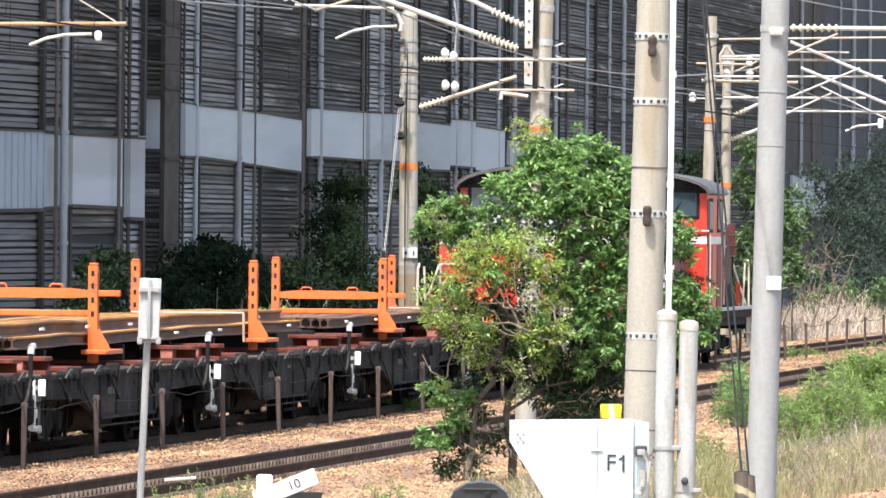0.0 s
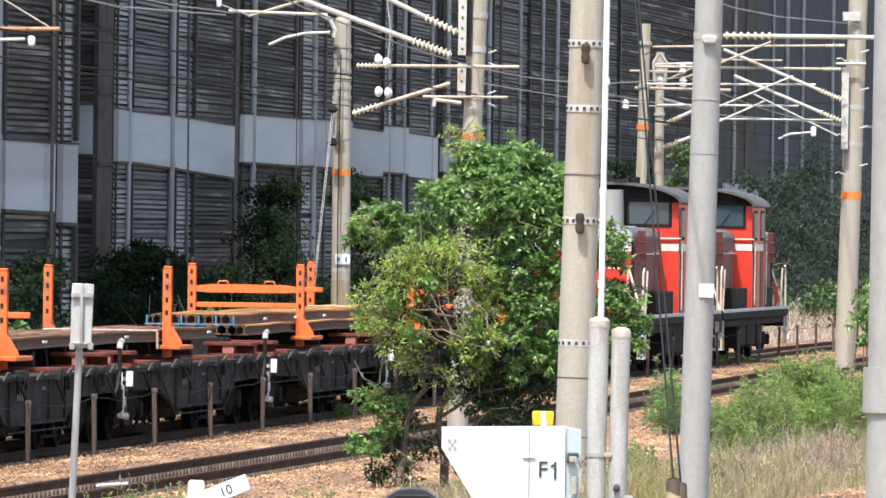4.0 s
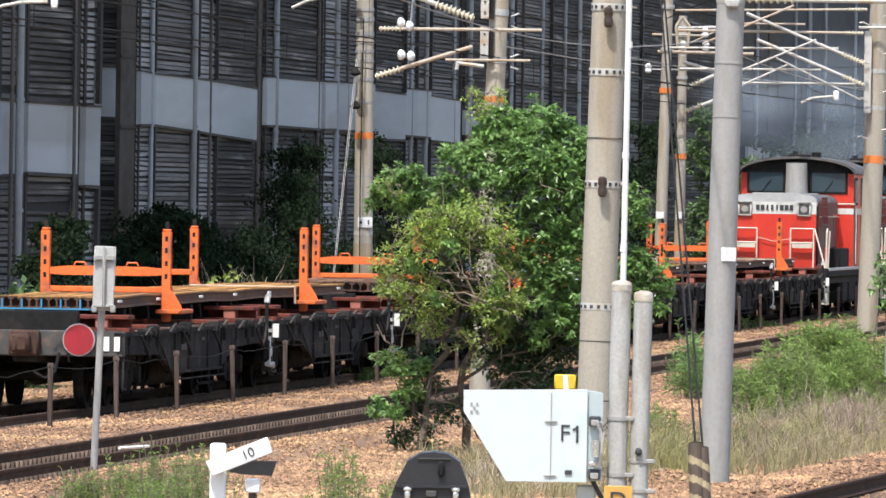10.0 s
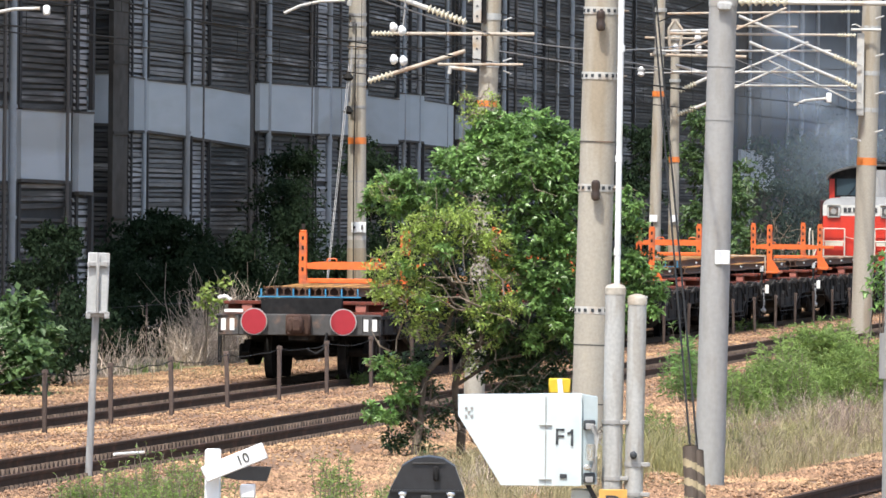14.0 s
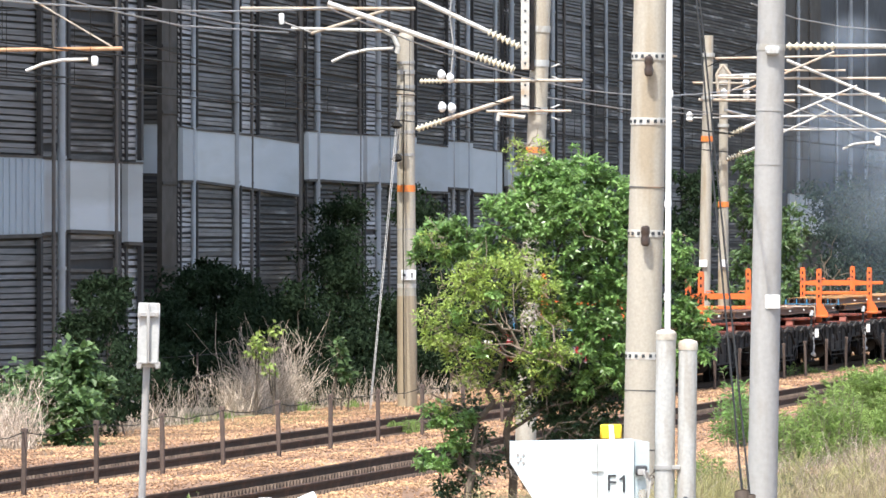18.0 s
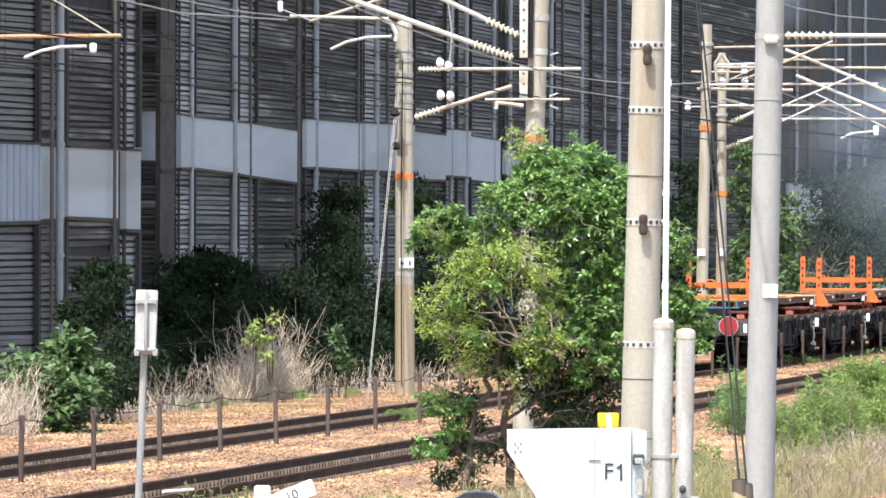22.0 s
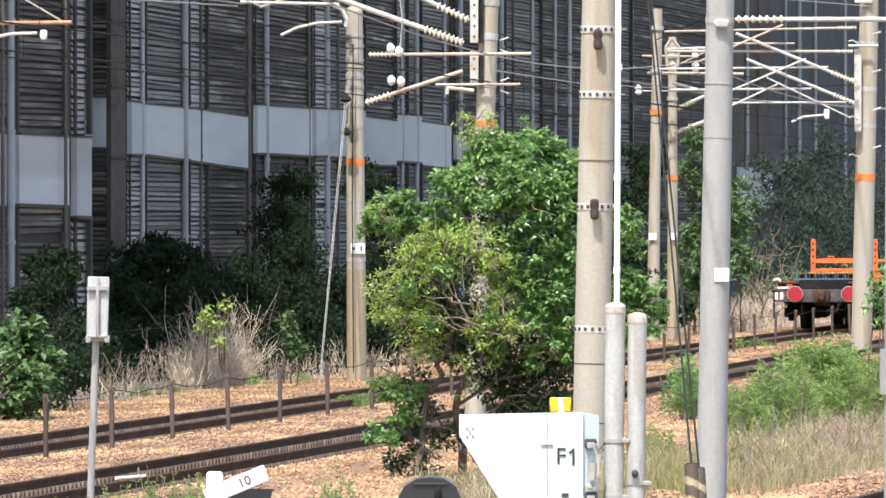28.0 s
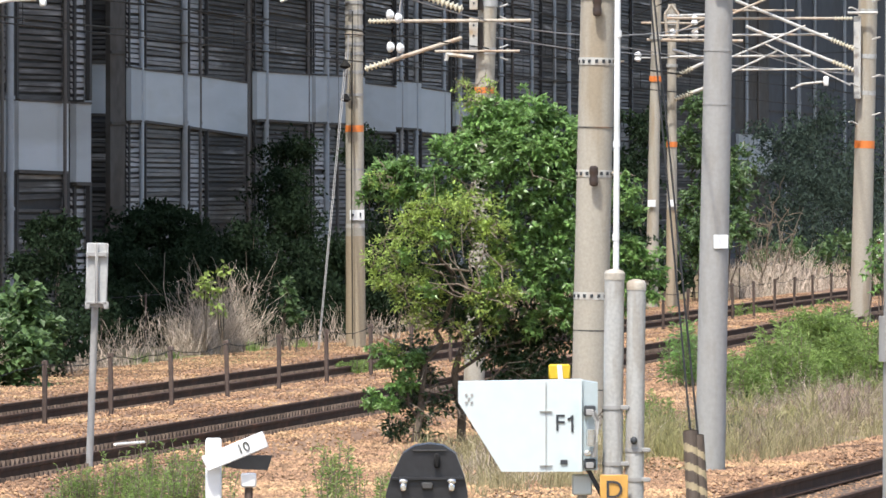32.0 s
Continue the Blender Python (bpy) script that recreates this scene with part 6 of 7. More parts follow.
for y0, y1 in (((-2.842, 62.00, 1.503)[2], (-2.842, 62.00, 1.437)[2]), ((-2.842, 62.00, 1.162)[2], (-2.842, 62.00, 1.097)[2])):
    part("connector_bay", Geo().box(((0.942, 62.00, 1.495)[0], DB + 0.01, (y0 + y1) / 2), (0.075, 0.06, y0 - y1), bevel=0.008), dark_mark, cb, "dark connector")
    part("socket", Geo().box(((0.942, 62.00, 1.495)[0], DB - 0.022, (y0 + y1) / 2 - 0.01), (0.05, 0.01, (y0 - y1) * 0.6), bevel=0.004), grey_steel, cb)
for k in range(4):
    g = Geo()
    x, z = (0.971, 62.00, 1.350)[0], (0.971, 62.00, 1.350)[2]
    g.tube([(x - 0.03 + 0.012 * k, DB - 0.02 - 0.02 * k, z + 0.12), (x + 0.005 + 0.008 * k, DB - 0.04, z + 0.06), (x + 0.012, DB - 0.03 - 0.01 * k, z - 0.08), (x - 0.02 + 0.01 * k, DB - 0.03, z - 0.18)], 0.0045, 8)
    part("cable", g, pale_steel if k % 2 else grey_steel, cb, "loop of cable")
part("latch", Geo().cyl(((0.950, 62.00, 1.314)[0], DB - 0.03, (0.950, 62.00, 1.242)[2]), ((0.950, 62.00, 1.314)[0], DB - 0.03, (0.950, 62.00, 1.350)[2]), 0.03, 0.03, 10).box(((0.928, 62.00, 1.198)[0], DB - 0.02, (0.928, 62.00, 1.198)[2]), (0.05, 0.05, 0.04), bevel=0.01), chrome, cb)
for x, top, r, lab in (((1.091, 62.00, 2.358), (1.102, 62.00, 2.358), 0.064, "pale grey capped pillar"), ((1.232, 62.00, 2.293), (1.243, 62.00, 2.293), 0.06, "grey capped pillar")):
    dx = -0.006 if r > 0.061 else 0
    p = thing("pillar", Matrix.Identity(4), lab + " with steel clamps", "post", "capped pillars")
    part("shaft", Geo().cyl((x[0] - 0.015, DB + 0.1, GROUND - 0.1), (top[0], DB + 0.1, top[2] - 0.02), r, r, 24), pillar_grey, p)
    part("cap", Geo().lathe((top[0], DB + 0.1, top[2] - 0.05), (top[0], DB + 0.1, top[2] + 0.02), [(0, r * 1.05), (0.6, r * 1.06), (0.85, r * 0.85), (1, r * 0.3)], 24), pillar_sand, p, "sandy domed cap")
    for z in ((1.488, 1.126) if r > 0.061 else (1.216, 1.024)):
        part("clamp", Geo().cyl((top[0] - 0.008, DB + 0.1, z - 0.012), (top[0] - 0.008, DB + 0.1, z + 0.012), r * 1.12, r * 1.12, 24).box((top[0] + r, DB + 0.06, z), (0.06, 0.03, 0.03), bevel=0.006), grey_steel, p, "steel clamp")
    if r < 0.061:
        part("lock", Geo().box(((1.225, 62.00, 1.278)[0], DB + 0.02, (1.225, 62.00, 1.278)[2]), (0.045, 0.05, 0.05), bevel=0.015), dark_mark, p)
pt = thing("direction_plate", Matrix.Identity(4), "orange square plate with a dark letter D", "sign")
c = (1.097, 61.90, 0.969)
part("plate", Geo().box((c[0], 61.98, c[2]), (0.18, 0.012, 0.18), bevel=0.006), plate_orange, pt)
words("D", 0.16, pose(c[0], 61.968, c[2] - 0.01, 90, 0, 0), dark_mark, pt)
sb = thing("junction_box", Matrix.Identity(4), "small white junction box under the cabinet", "box")
c = (0.895, 62.20, 0.989)
part("body", Geo().box((c[0], 62.2, c[2]), (0.13, 0.14, 0.13), bevel=0.01), box_white, sb)
part("strap", Geo().box((c[0] + 0.08, 62.1, c[2] - 0.04), (0.03, 0.02, 0.3), pose(c[0], 0, c[2], 0, -28, 0) @ pose(-c[0], 0, -c[2])), black_paint, sb)
part("foot", Geo().cyl((c[0], 62.2, c[2]), (c[0], 62.2, GROUND - 0.1), 0.03, 0.03, 8), grey_steel, sb)

# black round-topped signal case seen from behind
bc = thing("signal_case", Matrix.Identity(4), "black round-topped signal case with two bright latches", "signal")
O = [(-0.343, 58.00, 0.773), (-0.343, 58.00, 1.061), (-0.312, 58.00, 1.163), (-0.241, 58.00, 1.305), (-0.166, 58.00, 1.352), (-0.081, 58.00, 1.363), (0.003, 58.00, 1.352), (0.075, 58.00, 1.305), (0.129, 58.00, 1.163), (0.149, 58.00, 1.061), (0.149, 58.00, 0.773)]
part("body", Geo().prism([(p[0], p[2]) for p in O], 58, 58.4, 1), black_paint, bc, "black curved case")
part("lid_edge", Geo().box(((-0.095, 58.00, 1.156)[0], 57.99, (-0.095, 58.00, 1.156)[2]), (0.44, 0.03, 0.014)), black_paint, bc)
part("rim", Geo().box(((-0.081, 58.00, 1.325)[0], 57.995, (-0.081, 58.00, 1.325)[2]), (0.2, 0.02, 0.007)), frame_grey, bc)
part("handle", Geo().box(((-0.037, 58.00, 1.264)[0], 57.98, (-0.037, 58.00, 1.264)[2]), (0.035, 0.05, 0.09), bevel=0.01), soot_black, bc)
for x in ((-0.237, 58.00, 1.139), (0.051, 58.00, 1.139)):
    part("latch", Geo().box((x[0], 57.97, x[2]), (0.05, 0.05, 0.028), bevel=0.008).box((x[0], 57.965, x[2] - 0.035), (0.036, 0.04, 0.05), bevel=0.008), chrome, bc, "bright steel latch")
part("nameplate", Geo().box(((-0.095, 58.00, 1.112)[0], 57.985, (-0.095, 58.00, 1.112)[2]), (0.065, 0.03, 0.04), bevel=0.006), frame_grey, bc)
part("post", Geo().cyl(((-0.095, 58.00, 4.028)[0], 58.2, GROUND - 0.1), ((-0.095, 58.00, 4.028)[0], 58.2, 1.0), 0.06, 0.06, 12), black_paint, bc)
# pale rod lying by the rail
single("ground_rod", Geo().cyl((-3.431, 101.00, 0.211), (-3.139, 101.50, 0.222), 0.016, 0.016, 8), reflector, "pale rod lying beside the rail", "rod")


# ---- plants ----
def leaf_cloud(name, centres, sizes, rng, material, parent, narrow=0.45, up=0.5, kind="stuff", aim=None):
    """Leaves as small folded blades at the given points, pointing along aim or any way."""
    n = len(centres)
    if aim is None:
        d = rng.normal(size=(n, 3))
        d[:, 2] -= 0.35
    else:
        d = np.asarray(aim) + rng.normal(size=(n, 3)) * 0.28
    d /= np.linalg.norm(d, axis=1)[:, None]
    face = rng.normal(size=(n, 3)) * (1.0 if aim is None else 0.45) + np.array([0, -0.35, up * 1.6])
    side = np.cross(d, face)
    side /= np.linalg.norm(side, axis=1)[:, None] + 1e-9
    nrm = np.cross(side, d)
    s = np.asarray(sizes)[:, None]
    c = np.asarray(centres)
    base, tip = c - d * s * 0.5, c + d * s * 0.5 - np.array([0, 0, 0.12]) * s
    left = c + side * s * narrow * 0.5 + nrm * s * 0.08 - d * s * 0.08
    right = c - side * s * narrow * 0.5 + nrm * s * 0.08 - d * s * 0.08
    v = np.stack([base, left, tip, right], 1).reshape(-1, 3)
    k = 4 * np.arange(n)[:, None]
    f = np.concatenate([k + np.array([[0, 2, 1]]), k + np.array([[0, 3, 2]])], 1).reshape(-1, 3)
    return loose(name, v, f, material, parent, kind)


def sprays(rng, c, r, count, leaves, reach, rise=0.1, flat=0.85, outer=0.6, loose_by=0.16):
    """Leaves in star-shaped tufts at the shoot tips of a clump: their places and directions."""
    h = rng.normal(size=(count, 3))
    h[:, 2] += 0.25
    h /= np.linalg.norm(h, axis=1)[:, None]
    hub = np.asarray(c) + h * np.array([1, 1, flat]) * r * (outer + (1 - outer) * rng.random((count, 1)) ** 0.5) * rng.uniform(0.5, 1.2, (count, 1)) + rng.normal(size=(count, 3)) * r * loose_by
    a = rng.normal(size=(count, leaves, 3)) * np.array([1, 1, 0.55]) + h[:, None, :] * 0.5 + np.array([0, 0, rise])
    a /= np.linalg.norm(a, axis=2)[..., None]
    p = hub[:, None, :] + a * reach * rng.uniform(0.35, 1.05, (count, leaves, 1))
    return p.reshape(-1, 3), a.reshape(-1, 3)


def clump_points(rng, c, r, n, flat=0.9):
    """Points in an uneven ball, more of them towards its rim, gathered into sprays."""
    k = max(5, n // 46)
    hub = rng.normal(size=(k, 3))
    hub /= np.linalg.norm(hub, axis=1)[:, None]
    hub *= (rng.random((k, 1)) ** 0.5) * np.array([1, 1, flat])
    p = hub[rng.integers(0, k, n)] + rng.normal(size=(n, 3)) * np.array([0.17, 0.17, 0.12])
    return np.asarray(c) + p * r


def limb(g, pts, r0, r1):
    n = len(pts) - 1
    for i in range(n):
        g.cyl(pts[i], pts[i + 1], r0 + (r1 - r0) * i / n, r0 + (r1 - r0) * (i + 1) / n, 7)
    return g


def wander(rng, a, b, k=4, amount=0.12):
    a, b = Vector(a), Vector(b)
    pts = [a.lerp(b, i / k) for i in range(k + 1)]
    for p in pts[1:-1]:
        p += Vector(rng.normal(size=3) * amount)
    return pts


# the tree in the middle
tree = thing("tree", Matrix.Identity(4), "bushy broadleaf tree with glossy green leaves and paler new growth", "tree")
rng = np.random.default_rng(21)
# centre and radius of each clump of the crown
GLOSSY = [((-0.32, 115.90, 0.85), 0.11), ((-0.46, 115.90, 0.58), 0.12), ((-0.56, 115.80, 0.51), 0.10), ((0.02, 115.30, 2.28), 0.08), ((-0.45, 115.30, 2.08), 0.08), ((0.56, 115.40, 1.74), 0.11), ((-0.18, 115.30, 1.67), 0.08), ((0.49, 116.10, 1.52), 0.18), ((0.73, 116.00, 2.07), 0.18), ((0.70, 116.10, 1.39), 0.15), ((0.09, 116.00, 2.81), 0.18), ((-0.12, 116.00, 3.02), 0.11), ((0.48, 116.10, 3.78), 0.15), ((0.36, 116.10, 3.60), 0.16), ((0.23, 116.00, 3.44), 0.15), ((0.55, 116.10, 3.63), 0.18), ((0.77, 116.20, 3.68), 0.29), ((1.09, 116.20, 3.75), 0.26), ((1.45, 116.30, 3.55), 0.26), ((0.43, 116.00, 3.37), 0.30), ((0.11, 115.80, 3.22), 0.23), ((0.85, 115.80, 3.32), 0.35), ((1.24, 116.00, 3.22), 0.33), ((1.60, 116.30, 3.23), 0.27), ((0.51, 115.80, 3.05), 0.24), ((0.97, 115.90, 2.90), 0.30), ((1.45, 116.10, 2.83), 0.30), ((1.78, 116.40, 3.02), 0.23), ((0.63, 116.10, 3.80), 0.14), ((1.28, 116.20, 3.73), 0.16), ((-0.01, 115.90, 3.42), 0.12), ((-0.83, 115.70, 2.90), 0.15), ((-0.59, 115.70, 3.07), 0.18), ((-0.35, 115.80, 2.92), 0.20), ((-0.56, 115.70, 2.78), 0.15), ((-0.14, 115.80, 2.82), 0.18), ((-0.94, 115.70, 2.80), 0.07), ((-0.72, 115.70, 3.10), 0.10), ((-0.45, 115.70, 3.15), 0.11), ((1.17, 116.00, 2.44), 0.30), ((1.50, 116.10, 2.35), 0.27), ((0.94, 115.90, 2.17), 0.23), ((1.34, 116.00, 1.95), 0.30), ((1.60, 116.20, 1.73), 0.23), ((1.04, 115.90, 1.76), 0.23), ((1.34, 116.00, 1.49), 0.24), ((1.57, 116.20, 1.26), 0.18), ((1.07, 116.00, 1.29), 0.16), ((0.80, 115.90, 2.48), 0.18), ((2.23, 116.80, 2.83), 0.14), ((2.31, 116.80, 2.57), 0.12), ((2.19, 116.80, 3.02), 0.08), ((2.27, 116.80, 2.16), 0.19), ((2.45, 116.80, 1.93), 0.20), ((2.26, 116.80, 1.71), 0.19), ((2.49, 116.80, 1.58), 0.12), ((2.18, 116.80, 1.43), 0.11), ((2.03, 116.70, 2.06), 0.18), ((2.00, 116.70, 2.68), 0.16), ((2.62, 116.80, 1.79), 0.08), ((-0.66, 115.80, 0.28), 0.12), ((-0.85, 115.80, 0.33), 0.10), ((-0.59, 115.80, 0.85), 0.14), ((-0.78, 115.80, 0.92), 0.09)]
PALE = [((-0.18, 115.70, 1.22), 0.14), ((0.22, 115.70, 1.18), 0.12), ((0.56, 115.80, 1.19), 0.11), ((-0.05, 115.60, 2.34), 0.27), ((0.29, 115.70, 2.41), 0.24), ((-0.45, 115.60, 1.87), 0.23), ((-0.18, 115.70, 1.80), 0.23), ((0.56, 115.70, 2.07), 0.20), ((0.36, 115.60, 1.60), 0.18), ((-0.32, 115.70, 1.36), 0.15), ((0.76, 115.70, 1.60), 0.15), ((-0.45, 115.50, 2.51), 0.12), ((0.40, 116.10, 3.89), 0.11), ((0.29, 116.10, 3.87), 0.09), ((-0.65, 115.50, 2.92), 0.08), ((-0.82, 115.50, 2.99), 0.07), ((0.09, 115.40, 2.60), 0.27), ((-0.20, 115.40, 2.53), 0.24), ((-0.45, 115.40, 2.33), 0.23), ((0.44, 115.50, 2.60), 0.26), ((-0.61, 115.40, 2.07), 0.20), ((-0.67, 115.40, 1.79), 0.16), ((-0.26, 115.40, 2.22), 0.24), ((0.57, 115.50, 2.33), 0.22), ((-0.37, 115.40, 1.57), 0.20), ((0.66, 115.50, 1.87), 0.18), ((-0.10, 115.50, 1.49), 0.18), ((-0.76, 115.40, 1.94), 0.10), ((-0.28, 115.40, 2.65), 0.14), ((0.33, 116.20, 4.00), 0.12), ((0.24, 116.20, 4.12), 0.06), ((0.51, 116.20, 4.05), 0.10), ((-0.56, 115.70, 0.92), 0.10), ((0.29, 116.00, 0.92), 0.10), ((-0.50, 115.40, 1.66), 0.10), ((-0.30, 115.40, 1.30), 0.07), ((-0.82, 115.40, 2.08), 0.12), ((-0.76, 115.40, 1.86), 0.13), ((-0.62, 115.40, 1.68), 0.12), ((0.50, 115.30, 1.58), 0.15), ((0.72, 115.30, 1.64), 0.15), ((0.62, 115.30, 2.36), 0.16)]
# inner clumps take the darker green, which stands for shade inside the crown
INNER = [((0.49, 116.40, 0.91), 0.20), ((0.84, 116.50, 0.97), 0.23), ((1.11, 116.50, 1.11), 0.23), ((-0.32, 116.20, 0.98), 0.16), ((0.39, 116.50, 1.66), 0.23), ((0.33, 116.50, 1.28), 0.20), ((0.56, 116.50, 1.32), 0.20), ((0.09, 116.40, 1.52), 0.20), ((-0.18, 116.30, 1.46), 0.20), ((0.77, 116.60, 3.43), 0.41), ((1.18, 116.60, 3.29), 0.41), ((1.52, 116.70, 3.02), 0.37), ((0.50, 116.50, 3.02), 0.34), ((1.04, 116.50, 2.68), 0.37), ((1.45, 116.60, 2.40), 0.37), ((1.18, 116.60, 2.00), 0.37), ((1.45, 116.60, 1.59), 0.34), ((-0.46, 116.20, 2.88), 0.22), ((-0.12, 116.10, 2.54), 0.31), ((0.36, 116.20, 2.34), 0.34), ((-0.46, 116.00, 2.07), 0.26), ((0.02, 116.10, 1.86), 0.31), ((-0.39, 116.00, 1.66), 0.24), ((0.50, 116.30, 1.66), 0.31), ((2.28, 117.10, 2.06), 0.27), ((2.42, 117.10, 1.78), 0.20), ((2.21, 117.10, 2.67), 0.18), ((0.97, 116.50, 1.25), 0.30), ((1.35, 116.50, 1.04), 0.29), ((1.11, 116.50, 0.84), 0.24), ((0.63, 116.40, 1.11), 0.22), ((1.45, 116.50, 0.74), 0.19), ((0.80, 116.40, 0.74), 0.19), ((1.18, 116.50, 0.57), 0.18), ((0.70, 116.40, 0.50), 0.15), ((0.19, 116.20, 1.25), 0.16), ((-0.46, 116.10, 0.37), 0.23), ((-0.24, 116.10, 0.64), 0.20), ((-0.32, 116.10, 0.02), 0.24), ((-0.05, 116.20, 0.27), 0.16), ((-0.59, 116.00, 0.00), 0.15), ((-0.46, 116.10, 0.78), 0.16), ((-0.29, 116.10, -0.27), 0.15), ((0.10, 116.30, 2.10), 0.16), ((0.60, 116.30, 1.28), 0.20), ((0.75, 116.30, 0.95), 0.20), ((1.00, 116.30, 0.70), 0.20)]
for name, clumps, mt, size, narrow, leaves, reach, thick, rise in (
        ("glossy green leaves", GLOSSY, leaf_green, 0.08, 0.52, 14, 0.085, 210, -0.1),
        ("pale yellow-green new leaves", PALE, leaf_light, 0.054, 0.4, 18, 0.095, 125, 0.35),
        ("dark inner leaves with shade put into their colour", INNER, leaf_inner_shade, 0.072, 0.5, 13, 0.11, 160, 0.0)):
    grown = [sprays(rng, c, r, max(3, int(thick * r ** 1.6 * 2.1)), leaves, reach, rise, outer={leaf_inner_shade: 0.2, leaf_light: 0.25, leaf_green: 0.5}[mt], flat=0.95, loose_by=0.34 if mt is leaf_light else 0.2) for c, r in clumps]
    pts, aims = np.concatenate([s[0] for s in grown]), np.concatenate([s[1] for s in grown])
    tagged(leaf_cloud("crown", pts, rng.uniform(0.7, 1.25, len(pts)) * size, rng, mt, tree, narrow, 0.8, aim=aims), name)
stems = {True: Geo(), False: Geo()}
LEAN = 0.11
for (a, b, r0, r1) in ((down((-0.346, 116.00, -0.277)), (-0.217, 116.00, 0.808), 0.085, 0.06), ((-0.217, 116.00, 0.808), (0.109, 116.00, 1.622), 0.06, 0.045), (down((0.211, 116.40, -0.288)), (0.143, 116.20, 0.668), 0.10, 0.075), ((0.143, 116.20, 0.668), (0.448, 116.00, 1.350), 0.07, 0.05),
                       ((0.448, 116.00, 1.350), (0.719, 116.00, 2.435), 0.055, 0.035), ((0.719, 116.00, 2.435), (0.822, 116.20, 3.590), 0.035, 0.015), ((0.109, 116.00, 1.622), (-0.162, 115.60, 2.437), 0.04, 0.02), ((0.448, 116.00, 1.350), (1.196, 116.20, 1.891), 0.04, 0.02), ((0.719, 116.00, 2.300), (1.334, 116.40, 3.114), 0.03, 0.012),
                       ((0.109, 116.00, 1.622), (-0.567, 115.50, 1.897), 0.03, 0.012), ((0.143, 116.20, 0.668), (1.094, 116.20, 1.076), 0.04, 0.015), ((0.583, 116.00, 2.775), (-0.433, 115.80, 2.978), 0.025, 0.01), ((1.197, 116.30, 1.890), (2.295, 116.80, 1.749), 0.025, 0.012), ((-0.298, 116.00, 0.129), (-0.636, 115.80, 0.676), 0.03, 0.01), ((-0.217, 116.00, 0.672), (-0.027, 116.00, 0.469), 0.03, 0.01)):
    limb(stems[a[0] < LEAN], wander(rng, a, b, 4, 0.05), r0 * 0.62, r1 * 0.6)
for g in stems.values():
    part("trunk", g, bark, tree, "dark leaning stem with its limbs")
g = Geo()
for clumps, many in ((PALE, 5), (INNER[27:], 9), (GLOSSY, 1)):
    for c, r in clumps:
        for _ in range(many):
            p = Vector(c) + Vector(rng.normal(size=3) * r * 0.45)
            limb(g, wander(rng, p, p + Vector(rng.normal(size=3) * r * 0.9 + np.array([0, -0.05, 0.05])), 3, 0.025), 0.007, 0.003)
for a, b in (((0.310, 115.20, 1.900), (-0.263, 115.20, 2.001)), ((0.310, 115.20, 1.900), (0.040, 115.20, 2.169)), ((0.445, 115.20, 1.630), (-0.162, 115.20, 1.765)), ((0.379, 115.90, 2.910), (-0.095, 115.80, 3.181)), ((-0.567, 115.50, 1.762), (-0.939, 115.60, 2.234)), ((-0.635, 115.60, 1.085), (-0.872, 115.60, 1.356)), ((0.714, 115.20, 1.765), (0.377, 115.20, 2.169)), ((0.312, 116.00, -0.142), (0.583, 116.00, 0.265)), ((0.312, 116.00, -0.210), (0.821, 116.00, 0.096)), ((0.380, 116.00, 0.401), (0.990, 116.00, 0.808)), ((-0.568, 115.70, 1.084), (-0.297, 115.60, 1.626)), ((0.30, 115.4, 1.62), (0.08, 115.2, 2.25)), ((0.30, 115.4, 1.62), (0.28, 115.2, 2.32)), ((0.34, 115.4, 1.66), (0.50, 115.2, 2.20)), ((0.26, 115.4, 1.60), (-0.20, 115.2, 1.95)), ((0.26, 115.4, 1.58), (-0.30, 115.2, 1.72)), ((0.30, 115.4, 1.70), (-0.02, 115.2, 2.05))):
    limb(g, wander(rng, a, b, 4, 0.06), 0.012, 0.005)
tagged(part("twig", g, twig_mat, tree, "bare grey twigs"), kind="stuff")


def shrub(label, spots, material, leaf, seed, name="shrub", density=1.0, category="shrub", narrow=0.5, group="", tufted=0):
    """A bush of leaf clumps round the given (centre, radius, leaves), on a few stems; tufted: leaves of one shoot tip."""
    rng = np.random.default_rng(seed)
    top = thing(name, Matrix.Identity(4), label, category, group)
    if tufted:
        grown = [sprays(rng, c, r, max(2, int(n * density / tufted)), tufted, leaf * 0.9, -0.15, outer=0.5) for c, r, n in spots]
        pts, aim = np.concatenate([s[0] for s in grown]), np.concatenate([s[1] for s in grown])
    else:
        pts, aim = np.concatenate([clump_points(rng, c, r, int(n * density)) for c, r, n in spots]), None
    leaf_cloud("crown", pts, rng.uniform(0.65, 1.3, len(pts)) * leaf, rng, material, top, narrow, 0.8 if tufted else 0.5, aim=aim)
    g = Geo()
    for c, r, n in spots:
        limb(g, wander(rng, (c[0] + rng.normal() * 0.1, c[1], GROUND - 0.05), c, 4, r * 0.12), 0.02, 0.007)
    tagged(part("stem", g, bark, top), kind="stuff")
    return top


BACK = "shrubs under the car park"
# sun reaches these bushes; their shaded look comes from the near-black leaf colour
shrub("dense dark green bush with shade put into its leaf colour", [((-6.805, 163.00, 2.149), 0.35, 500), ((-6.423, 163.00, 2.244), 0.35, 400), ((-6.815, 161.00, 1.499), 0.5, 800), ((-6.352, 160.00, 1.601), 0.6, 800), ((-6.080, 159.00, 0.959), 0.6, 800), ((-6.824, 159.00, 0.866), 0.6, 800), ((-6.187, 157.00, 0.341), 0.6, 800), ((-7.058, 158.00, 0.232), 0.7, 700)], leaf_shaded, 0.1, 31, density=1.5, group=BACK)
